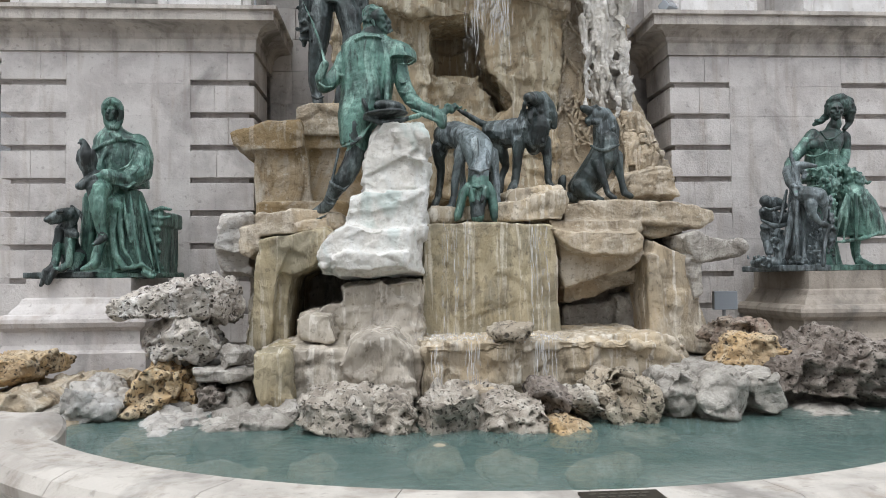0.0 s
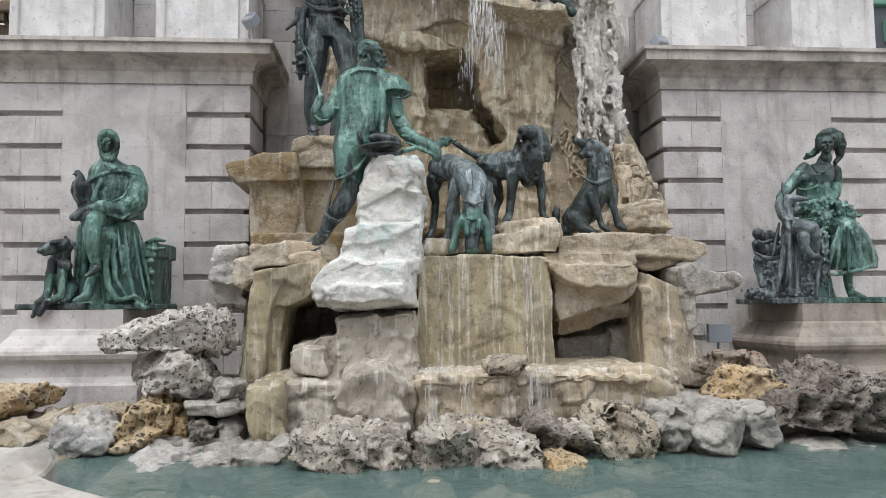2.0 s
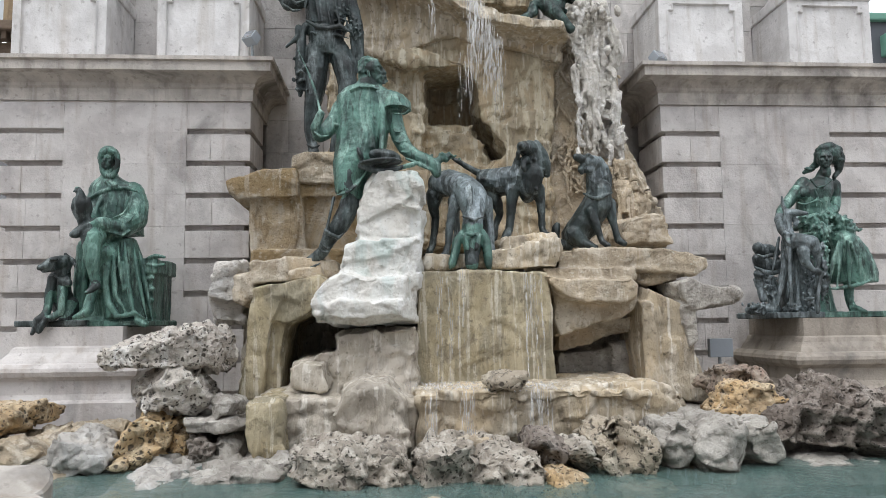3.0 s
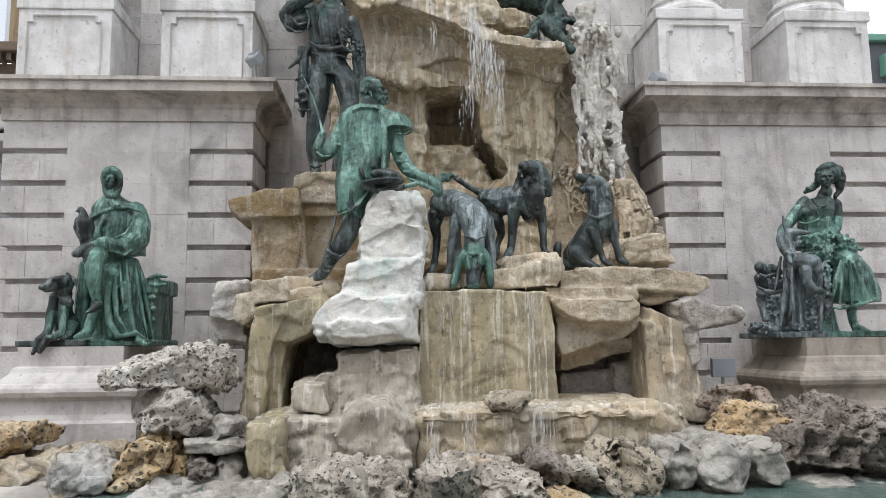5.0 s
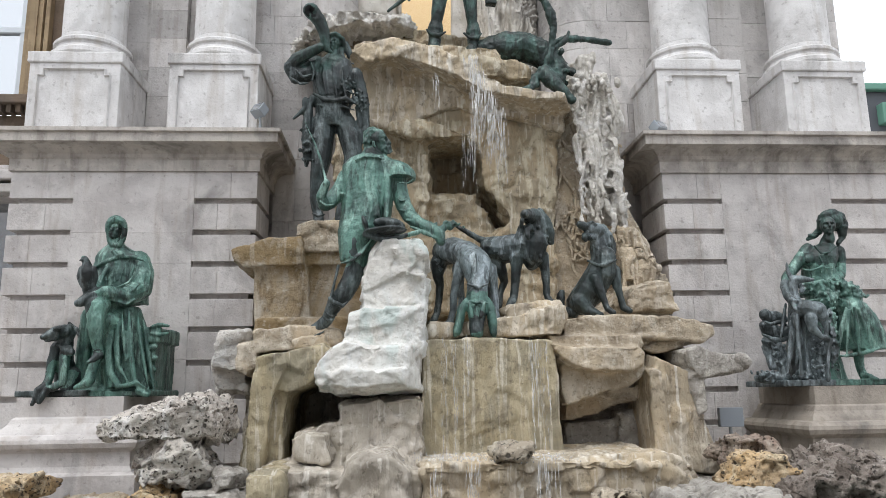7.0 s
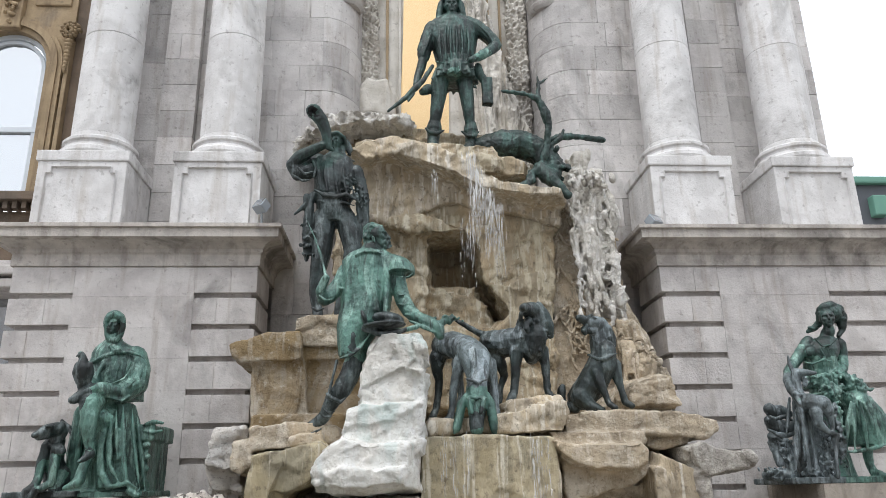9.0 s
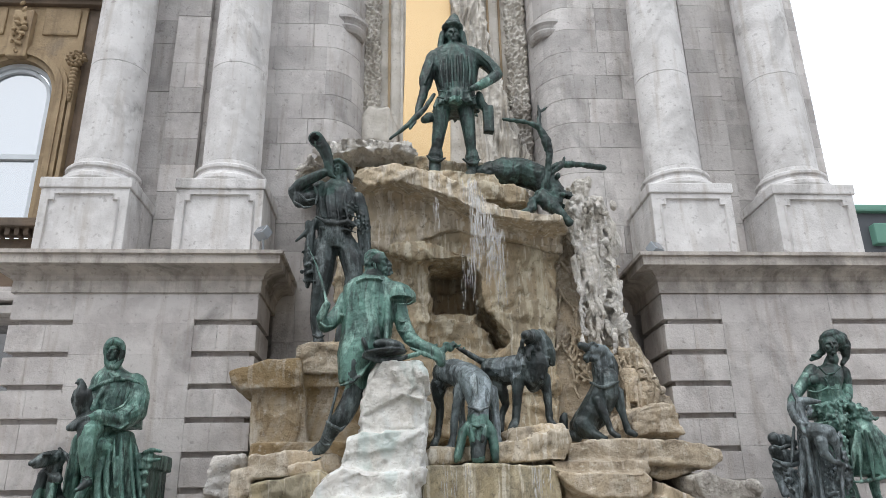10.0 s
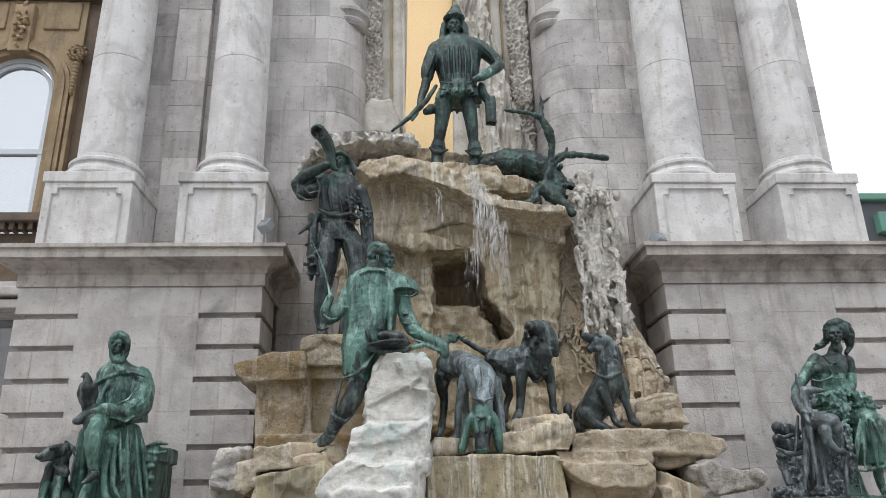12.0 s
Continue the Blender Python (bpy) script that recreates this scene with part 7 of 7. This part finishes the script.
statue("dog_statue", bm, BRONZE_DARK, "dark bronze hound standing with raised open muzzle", hide(0.008, 61), 0.011, zones=[(BRONZE_GREY, near((0.370, -1.500, 3.350), 0.2))])

# sitting hound
bm = bmesh.new()
ball(bm, (1.435, -1.360, 3.521), (0.110, 0.110, 0.097))
chain(bm, ((1.398, -1.400, 3.526), 0.083), ((1.297, -1.480, 3.535), 0.057), ((1.203, -1.540, 3.555), 0.041))
chain(bm, ((1.395, -1.400, 3.445), 0.058), ((1.311, -1.460, 3.419), 0.038), ((1.262, -1.500, 3.437), 0.032))
chain(bm, ((1.289, -1.500, 3.464), 0.025), ((1.250, -1.540, 3.402), 0.028), ((1.262, -1.540, 3.369), 0.019))
chain(bm, ((1.529, -1.320, 3.571), 0.045), ((1.574, -1.340, 3.471), 0.058), ((1.617, -1.340, 3.362), 0.058), ((1.634, -1.340, 3.268), 0.039))
chain(bm, ((1.293, -1.500, 3.571), 0.010), ((1.361, -1.500, 3.597), 0.019), ((1.426, -1.500, 3.557), 0.010))
chain(bm, ((1.470, -1.320, 3.434), 0.097), ((1.484, -1.300, 3.316), 0.117), ((1.519, -1.300, 3.167), 0.143), ((1.458, -1.300, 2.991), 0.169), ((1.354, -1.260, 2.809), 0.183), ((1.224, -1.220, 2.680), 0.151))
chain(bm, ((1.290, -1.500, 3.132), 0.012), ((1.394, -1.500, 3.079), 0.022), ((1.514, -1.500, 3.092), 0.022), ((1.622, -1.500, 3.145), 0.012))
chain(bm, ((1.531, -1.360, 3.196), 0.129), ((1.517, -1.380, 3.005), 0.122), ((1.491, -1.360, 2.875), 0.077))
chain(bm, ((1.384, -1.420, 2.946), 0.070), ((1.421, -1.460, 2.795), 0.051), ((1.457, -1.480, 2.674), 0.041), ((1.480, -1.500, 2.580), 0.038), ((1.527, -1.560, 2.528), 0.035))
chain(bm, ((1.638, -1.340, 3.038), 0.077), ((1.652, -1.360, 2.874), 0.055), ((1.680, -1.380, 2.725), 0.042), ((1.703, -1.400, 2.603), 0.038), ((1.755, -1.460, 2.557), 0.035))
chain(bm, ((1.217, -1.300, 2.670), 0.130), ((1.293, -1.360, 2.583), 0.077), ((1.376, -1.440, 2.528), 0.051), ((1.423, -1.460, 2.520), 0.032))
chain(bm, ((1.158, -1.250, 2.556), 0.059), ((1.044, -1.280, 2.567), 0.059), ((1.000, -1.280, 2.647), 0.046), ((0.997, -1.280, 2.754), 0.049), ((1.011, -1.280, 2.794), 0.033))
statue("dog_statue", bm, BRONZE_DARK, "dark bronze hound sitting with upturned muzzle", hide(0.007, 67), 0.011, zones=[(BRONZE_GREY, near((1.462, -1.450, 3.461), 0.16))])


# ---- carved tree, vines and niche ornament ----
def ridged(amp, freq, seed):
    """Carved hanging strands with holes and knots."""
    def shape(co, no):
        q = co + 0.045 * np.stack([fbm(co * 2.5, seed, 2), fbm(co * 2.5, seed + 1, 2), 0 * co[:, 0]], 1)
        d = amp * (0.5 - 2.4 * np.abs(fbm(q * np.array([freq, freq * 0.5, freq * 0.12]), seed + 3, 2)))
        d += 0.25 * amp * (worley(q * np.array([freq, freq, freq * 0.5]), seed + 4) - 0.5)
        d += 0.2 * amp * fbm(co * 20, seed + 5, 3)
        return co + no * d[:, None]
    return shape


bm = bmesh.new()
prism(bm, [(1.6, 6.13), (1.84, 6.2), (2.07, 6.12), (2.17, 5.69), (2.28, 5.34), (2.1, 4.92), (2.16, 4.34), (2.25, 3.78), (1.71, 3.71), (1.69, 4.34), (1.66, 5), (1.6, 5.51)], -0.25, 1.15, 0.85)
prism(bm, [(1.74, 6.54), (2.04, 6.59), (1.96, 6.13), (1.75, 6.11)], 0.3, 1.2, 0.95)
rng = random.Random(31)
for k in range(46):
    u = (k + rng.uniform(0, 1)) / 46
    top = Vector((1.497, -0.340, 5.878)).lerp(Vector((1.992, -0.300, 5.710)), u)
    low = Vector((1.550, -0.300, 3.606)).lerp(Vector((2.256, -0.220, 3.733)), u)
    w0 = rng.uniform(0, 0.45)
    w1 = w0 + rng.uniform(0.3, 0.6)
    joints = []
    for j in range(8):
        q = top.lerp(low, min(1, w0 + (w1 - w0) * j / 7))
        joints.append((q + Vector((rng.gauss(0, 0.03), rng.gauss(0, 0.02), 0)), rng.uniform(0.014, 0.03) * (1.2 - 0.08 * j)))
    chain(bm, *joints)
clump(bm, (1.735, -0.350, 5.764), (0.13, 0.04, 0.08), 60, 0.05, 32)
tagged(remeshed(bm, "carved_tree", CALCITE, 0.014, ridged(0.06, 10, 81)), "white carved stone tree trunk with dripping strands", "carving", "stone carvings")
bm = bmesh.new()
prism(bm, [(1.72, 3.87), (2.26, 3.86), (2.46, 3.47), (2.72, 3.02), (2.74, 2.58), (2.21, 2.58), (1.96, 3.1)], -0.3, 1.15, 0.88)
for k in range(26):
    foot = Vector((2.118, -0.550, 2.682)) + Vector((rng.uniform(-0.12, 0.2), 0, rng.uniform(0, 0.15)))
    tip = Vector((1.937, -0.350, 3.658)).lerp(Vector((2.530, -0.350, 3.317)), rng.random()) + Vector((0, 0, rng.uniform(-0.15, 0.12)))
    bow = foot.lerp(tip, 0.55) + Vector((rng.uniform(-0.06, 0.06), -0.06, 0.05))
    chain(bm, (foot, 0.024), (bow, 0.02), (tip, 0.01))
tagged(remeshed(bm, "carved_tree", ROCK_TAN, 0.016, ridged(0.06, 10, 83)), "tan carved stone roots with a greenish stain", "carving", "stone carvings")

rng = random.Random(9)
bm = bmesh.new()
for k in range(28):
    p = Vector((1.32, -0.02, 5.33)) + Vector((rng.uniform(0, 0.5), 0, rng.uniform(-1.7, 0.15)))
    d = Vector((rng.uniform(-0.2, 1), 0, -1)).normalized()
    for j in range(7):
        q = p + d * rng.uniform(0.08, 0.16)
        q.y = -0.0 + rng.uniform(-0.03, 0.01)
        limb(bm, p, 0.02, q, 0.018, 6)
        if rng.random() < 0.6:
            ball(bm, (q.x + rng.uniform(-0.05, 0.05), q.y - 0.02, q.z + rng.uniform(-0.05, 0.05)), (0.034, 0.01, 0.022), (0, rng.uniform(-60, 60), 0), 8, 5)
        p, d = q, (d + Vector((rng.uniform(-0.8, 0.8), 0, rng.uniform(-0.5, 0.3)))).normalized()
tagged(part("carved_vine", bm, ROCK_TAN, smooth=True), "tan carved stone vine creeping over the rock face", "carving", "stone carvings")

NY = WALL_Y + 0.86
niche = empty("niche_panel", "carved pale stone niche back with a gold mosaic strip", "niche", kind="structure")
bm = bmesh.new()
box(bm, -1.55, 1.55, NY, NY + 0.1, 5.0, 12.8)
part("backing", bm, STONE_CARVED, niche)
bm = bmesh.new()
prism(bm, [(-0.86, 7.66), (-0.79, 9.62), (-0.74, 12.88), (0.13, 12.91), (0.02, 7.67)], NY - 0.03, NY + 0.02, 1.0)
part("mosaic", bm, GOLD, niche, "gold mosaic strip")
for x0, x1 in ((-1.68, -1.58), (1.58, 1.68)):
    bm = bmesh.new()
    box(bm, x0, x1, NY - 0.1, NY, 5.0, 12.8, 0.02)
    part("pilaster", bm, STONE_UP, niche)
for cx, b in ((-1.43, 0.17), (1.31, 0.17)):
    bm = bmesh.new()
    box(bm, cx - b, cx + b, NY - 0.16, NY + 0.05, 6.6, 12.6)
    ob = remeshed(bm, "ornament_strip", STONE_CARVED, 0.015, lambda co, no: co + no * (0.13 * (worley(co * 15, 5) - 0.45) - 0.05 * np.abs(fbm(co * 12, 6, 2)))[:, None])
    ob.parent = niche
    tagged(ob, "pierced foliage carving")
for c, stone in ((-1.08, STONE_TAN), (-0.85, STONE_CARVED)):
    bm = bmesh.new()
    box(bm, c - 0.025, c + 0.025, NY - 0.06, NY, 6.6, 12.6, 0.01)
    part("gilt_rib", bm, stone, niche)
for x in (0.8, 1.02):
    bm = bmesh.new()
    box(bm, x - 0.02, x + 0.02, NY - 0.06, NY, 8.2, 12.6, 0.01)
    part("gilt_rib", bm, STONE_TAN, niche)
bm = bmesh.new()
prism(bm, [(0.43, 7.25), (0.4, 9.27), (0.08, 11.25), (0.63, 11.52), (0.79, 10), (1.18, 8.36), (1.48, 7.47), (1.56, 7.15)], NY - 0.32, NY + 0.05, 0.85)
ob = remeshed(bm, "tree_relief", STONE_CARVED, 0.014, ridged(0.06, 15, 91))
ob.parent = niche
tagged(ob, "carved tree trunk with deep bark furrows")
bm = bmesh.new()
prism(bm, [(-1.56, 7.93), (-1.59, 8.43), (-1.43, 8.72), (-1.08, 8.67), (-0.93, 8.33), (-0.9, 7.88)], NY - 0.3, NY + 0.05, 0.8)
ob = remeshed(bm, "sack_relief", STONE_CARVED, 0.025, ridged(0.03, 4, 93))
ob.parent = niche
for s in (-1, 1):
    bm = bmesh.new()
    revolve(bm, (s * 1.86, WALL_Y + 0.42), [(0.30, 9.9), (0.34, 9.95), (0.36, 10.0), (0.33, 10.05), (0.36, 10.1), (0.40, 10.14), (0.40, 10.2), (0.3, 10.25)], 28)
    part("bracket", bm, STONE_UP, niche)

# ---- window bay to the west ----
def arch_points(cx, r, z0, zs, n=20):
    return [(cx - r, z0)] + [(cx - r * math.cos(math.pi * i / n), zs + r * math.sin(math.pi * i / n)) for i in range(n + 1)] + [(cx + r, z0)]


def arch_band(bm, cx, r0, r1, z0, zs, y0, y1):
    """An arched band between two radii, y0 to y1 deep."""
    a, b = arch_points(cx, r0, z0, zs), arch_points(cx, r1, z0, zs)
    rows = [[bm.verts.new((x, y, z)) for x, z in q] for q, y in ((a, y1), (a, y0), (b, y0), (b, y1))]
    for p, q in zip(rows, rows[1:] + rows[:1]):
        for i in range(len(a) - 1):
            bm.faces.new((p[i], p[i + 1], q[i + 1], q[i]))
    for e in (0, -1):
        bm.faces.new([q[e] for q in rows])


WX, WZ0, WZS, WR = -7.36, 6.17, 8.5, 0.66
bay = empty("wall_west", "brown rendered wall bay with tan stone window surround", "wall", kind="structure")
bm = bmesh.new()
box(bm, WX + 1.02, -5.9, 1.35, 1.9, 5.3, 13)
box(bm, WX - 4.5, WX - 1.02, 1.35, 1.9, 5.3, 13)
part("render", bm, STONE_BROWN, bay)
bm = bmesh.new()
ap = arch_points(WX, WR + 0.2, WZ0, WZS)
for (x0, z0), (x1, z1) in zip(ap, ap[1:]):
    if abs(x1 - x0) > 1e-4:
        v = [bm.verts.new(p) for y in (1.3, 1.8) for p in ((x0, y, z0), (x1, y, z1), (x1, y, 12.9), (x0, y, 12.9))]
        for q in ((0, 1, 2, 3), (4, 7, 6, 5), (0, 4, 5, 1), (3, 2, 6, 7), (0, 3, 7, 4), (1, 5, 6, 2)):
            bm.faces.new([v[i] for i in q])
for s in (-1, 1):
    a, b = sorted((WX + s * (WR + 0.2), WX + s * 1.02))
    box(bm, a, b, 1.3, 1.8, WZS, 12.9)
part("spandrel", bm, STONE_TAN, bay)
for s in (-1, 1):
    a, b = sorted((WX + s * 0.98, WX + s * 1.05))
    bm = bmesh.new()
    box(bm, a, b, 1.22, 1.4, WZ0 - 0.1, WZS + 0.5, 0.015)
    part("strip", bm, STONE_TAN, bay)
    bm = bmesh.new()
    for k in range(26):
        a = k * 0.55
        r = 0.16 - 0.005 * k
        ball(bm, (WX + s * 1.0 + r * math.cos(a) * s, 1.2, WZS + 0.62 + r * math.sin(a)), (0.035, 0.07, 0.035), u=8, v=5)
    for k in range(9):
        ball(bm, (WX + s * 1.0, 1.22, WZS + 0.42 - 0.07 * k), (0.075 - 0.005 * k, 0.07, 0.05), u=8, v=5)
    part("scroll_console", bm, STONE_TAN, bay, smooth=True)
bm = bmesh.new()
for x0, x1, z0, z1 in ((0.32, 0.92, 1.15, 1.7), (-0.92, -0.32, 1.15, 1.7)):
    box(bm, WX + x0, WX + x1, 1.255, 1.32, WZS + z0, WZS + z1, 0.03)
part("panel", bm, STONE_TAN, bay)
bm = bmesh.new()
box(bm, WX - 0.17, WX + 0.17, 1.18, 1.4, WZS + 0.66, WZS + 1.6, 0.03)
clump(bm, (WX, 1.14, WZS + 1.15), (0.06, 0.02, 0.2), 30, 0.05, 71)
part("keystone", bm, STONE_TAN, bay)
bm = bmesh.new()
box(bm, WX - 1.4, WX + 1.4, 1.1, 1.4, WZS + 1.85, WZS + 2.05, 0.03)
box(bm, WX - 1.4, WX + 1.4, 1.2, 1.4, WZS + 1.75, WZS + 1.85, 0.02)
part("cornice", bm, STONE_BROWN, bay)
for r0, r1, y0 in ((WR + 0.0, WR + 0.09, 1.28), (WR + 0.09, WR + 0.2, 1.22), (WR + 0.2, WR + 0.27, 1.25)):
    bm = bmesh.new()
    arch_band(bm, WX, r0, r1, WZ0, WZS, y0, 1.7)
    part("surround", bm, STONE_TAN, bay, "moulded tan stone arch")
bm = bmesh.new()
box(bm, WX - 1.2, WX + 1.2, 1.05, 1.6, WZ0 - 0.14, WZ0, 0.02)
for k in range(16):
    box(bm, WX - 1.1 + 0.14 * k, WX - 1.03 + 0.14 * k, 1.12, 1.3, WZ0 - 0.26, WZ0 - 0.14)
box(bm, WX - 4.5, -5.95, 1.3, 1.9, 5.1, WZ0 - 0.26)
part("sill", bm, STONE_BROWN, bay)
win = tagged(new("window_1"), "tall arched white-framed window reflecting the sky", "window", kind="structure")
bm = bmesh.new()
arch_band(bm, WX, WR - 0.07, WR, WZ0, WZS, 1.42, 1.5)
part("frame", bm, PAINT_WHITE, win)
bm = bmesh.new()
arch_band(bm, WX, WR - 0.15, WR - 0.09, WZ0 + 0.06, WZS, 1.45, 1.52)
box(bm, WX - WR + 0.07, WX + WR - 0.07, 1.44, 1.52, WZ0 + 1.18, WZ0 + 1.28, 0.01)
box(bm, WX - WR + 0.07, WX + WR - 0.07, 1.44, 1.52, WZ0, WZ0 + 0.09, 0.01)
part("sash", bm, PAINT_WHITE, win)
bm = bmesh.new()
ap = arch_points(WX, WR - 0.1, WZ0 + 0.03, WZS)
bm.faces.new([bm.verts.new((x, 1.5, z)) for x, z in ap])
part("pane", bm, GLASS, win)
low = empty("wall_west_lower", "pale stone lower wall with dark window opening", "wall", kind="structure")
bm = bmesh.new()
box(bm, -11, -5.95, 1.2, 1.9, 0, 3.2)
box(bm, -11, -8.4, 1.2, 1.9, 3.2, 4.6)
box(bm, -6.25, -5.95, 1.2, 1.9, 3.2, 4.6)
box(bm, -11, -5.95, 1.2, 1.9, 4.6, 5.1)
box(bm, -11, -5.95, 0.95, 1.2, 4.62, 4.75, 0.02)
box(bm, -11, -5.95, 0.9, 1.2, 4.8, 4.95, 0.03)
part("masonry", bm, STONE, low)
bm = bmesh.new()
box(bm, -8.4, -6.25, 1.6, 1.65, 3.2, 4.6)
part("pane", bm, GLASS, low)

# ---- far building to the east ----
far = empty("far_building", "distant low wing with dark slate roof and green copper edge", "building")
c = (13.95, 12, 11.26)
bm = bmesh.new()
box(bm, c[0], c[0] + 30, 12, 22, 0, c[2] - 2.2)
part("wall", bm, STONE_UP, far)
bm = bmesh.new()
box(bm, c[0] - 0.1, c[0] + 30, 12, 22, c[2] - 2.2, c[2] - 0.25)
part("roof", bm, SLATE, far)
bm = bmesh.new()
box(bm, c[0] - 0.25, c[0] + 30, 11.8, 22, c[2] - 0.25, c[2], 0.06)
part("ridge", bm, COPPER, far, "green copper edge")
bm = bmesh.new()
box(bm, c[0] + 0.55, c[0] + 1.0, 11.7, 12.2, c[2] - 1.4, c[2] - 0.7, 0.05)
part("dormer", bm, COPPER, far)

# ---- floodlights and steel plate ----
def floodlight(p, turn):
    host = empty("floodlight", "small grey box floodlight clamped on the cornice", "lamp", "floodlights")
    m = pose(p[0], p[1], p[2], -35, 0, turn)
    bm = bmesh.new()
    box(bm, -0.09, 0.09, -0.07, 0.07, -0.08, 0.08, 0.015)
    bm.transform(m)
    part("housing", bm, PLATE, host)
    bm = bmesh.new()
    box(bm, -0.075, 0.075, -0.078, -0.071, -0.065, 0.065)
    bm.transform(m)
    part("glass", bm, GLASS, host)
    bm = bmesh.new()
    limb(bm, p, 0.018, (p[0] + 0.02, p[1], 5.15), 0.018, 8)
    box(bm, p[0] - 0.06, p[0] + 0.1, p[1] - 0.05, p[1] + 0.05, 5.13, 5.2)
    part("bracket", bm, LEAD, host)


floodlight((-2.77, -0.12, 5.47), -35)
floodlight((2.74, -0.12, 5.26), 30)
sign = empty("steel_plate", "blank grey steel plate on a short post among rocks", "plate")
a, b = (2.64, -1.6, 1.46), (2.91, -1.6, 1.25)
bm = bmesh.new()
box(bm, a[0], b[0], -1.62, -1.55, b[2], a[2], 0.01)
part("plate", bm, PLATE, sign)
bm = bmesh.new()
limb(bm, ((a[0] + b[0]) / 2, -1.56, b[2]), 0.02, ((a[0] + b[0]) / 2, -1.56, 0.1), 0.02, 8)
part("post", bm, LEAD, sign)

# ---- running water ----
rng = random.Random(21)


def strands(name, label, specs):
    """Thin broken threads of falling water: (top, spread, drop, count)."""
    bm = bmesh.new()
    for top, sx, sy, drop, count in specs:
        for _ in range(count):
            x, y, z = top[0] + rng.gauss(0, sx), top[1] + rng.gauss(0, sy), top[2] + rng.gauss(0, 0.04)
            end = z - drop * rng.uniform(0.3, 1.0)
            while z > end:
                ln = rng.uniform(0.04, 0.22)
                w = rng.uniform(0.0015, 0.004)
                limb(bm, (x, y, z), w, (x + rng.gauss(0, 0.008), y - 0.01, z - ln), w * 0.7, 5)
                z -= ln + rng.uniform(0.0, 0.12)
                x += rng.gauss(0, 0.01)
    return tagged(part(name, bm, STREAM, smooth=True), label, "water", kind="stuff")


strands("falling_water", "thin white threads of water falling from the upper ledge", [
    ((0.084, -0.700, 5.992), 0.05, 0.03, 0.4, 40), ((0.135, -0.720, 5.752), 0.06, 0.04, 0.45, 40), ((0.216, -0.740, 5.517), 0.05, 0.05, 0.6, 34), ((0.334, -0.740, 5.453), 0.04, 0.05, 0.9, 28), ((0.428, -0.760, 5.237), 0.04, 0.05, 1.0, 24), ((0.123, -0.740, 5.420), 0.04, 0.05, 0.8, 26), ((-0.414, -0.660, 5.727), 0.03, 0.03, 0.5, 12), ((0.036, -0.500, 5.063), 0.06, 0.05, 0.9, 14)])
strands("falling_water", "white rivulets running down the upright rock face", [
    ((-0.39, -2.5, 2.15), 0.05, 0.01, 1.1, 7), ((-0.22, -2.5, 2.15), 0.05, 0.01, 1.1, 4), ((0.42, -2.5, 2.14), 0.03, 0.01, 1.2, 8), ((0.55, -2.5, 2.14), 0.03, 0.01, 1.2, 6),
    ((-0.27, -3.42, 1.04), 0.03, 0.01, 0.5, 14), ((0.35, -3.42, 1.07), 0.05, 0.02, 0.4, 20), ((-0.61, -3.42, 1.04), 0.03, 0.01, 0.5, 6)])
bm = bmesh.new()
for c, n, sx in (((0.39, -3.2, 1.07), 420, 0.09), ((-0.48, -3.2, 1.1), 220, 0.14), ((-0.25, -3.2, 1.08), 120, 0.12)):
    for _ in range(n):
        ball(bm, (c[0] + rng.gauss(0, sx), c[1] + rng.gauss(0, 0.1), c[2] + abs(rng.gauss(0, 0.03))), rng.uniform(0.002, 0.007), u=6, v=4)
tagged(part("splash", bm, STREAM, smooth=True), "white splash of droplets on the rock ledge", "water", kind="stuff")

# ---- stones under the surface ----
for k, (x, y, r) in enumerate(((-2.55, -4.75, 0.3), (-2.1, -4.95, 0.35), (-1.5, -4.8, 0.3), (-0.65, -4.75, 0.28), (-0.15, -4.85, 0.25), (0.45, -5.0, 0.3), (-3.0, -4.3, 0.25))):
    bm = bmesh.new()
    ball(bm, (x, y + 0.12, 0.33), (r, r * 0.5, 0.13), (0, 0, 40 * k))
    tagged(remeshed(bm, "sunken_stone", ROCK_TAN, 0.03, lambda co, no: rocky(0.03, 2.5, 300 + k)(cut_flat(co, 300 + k, 12), no)), "pale stone lying under the pool's surface", "rock", "sunken stones")
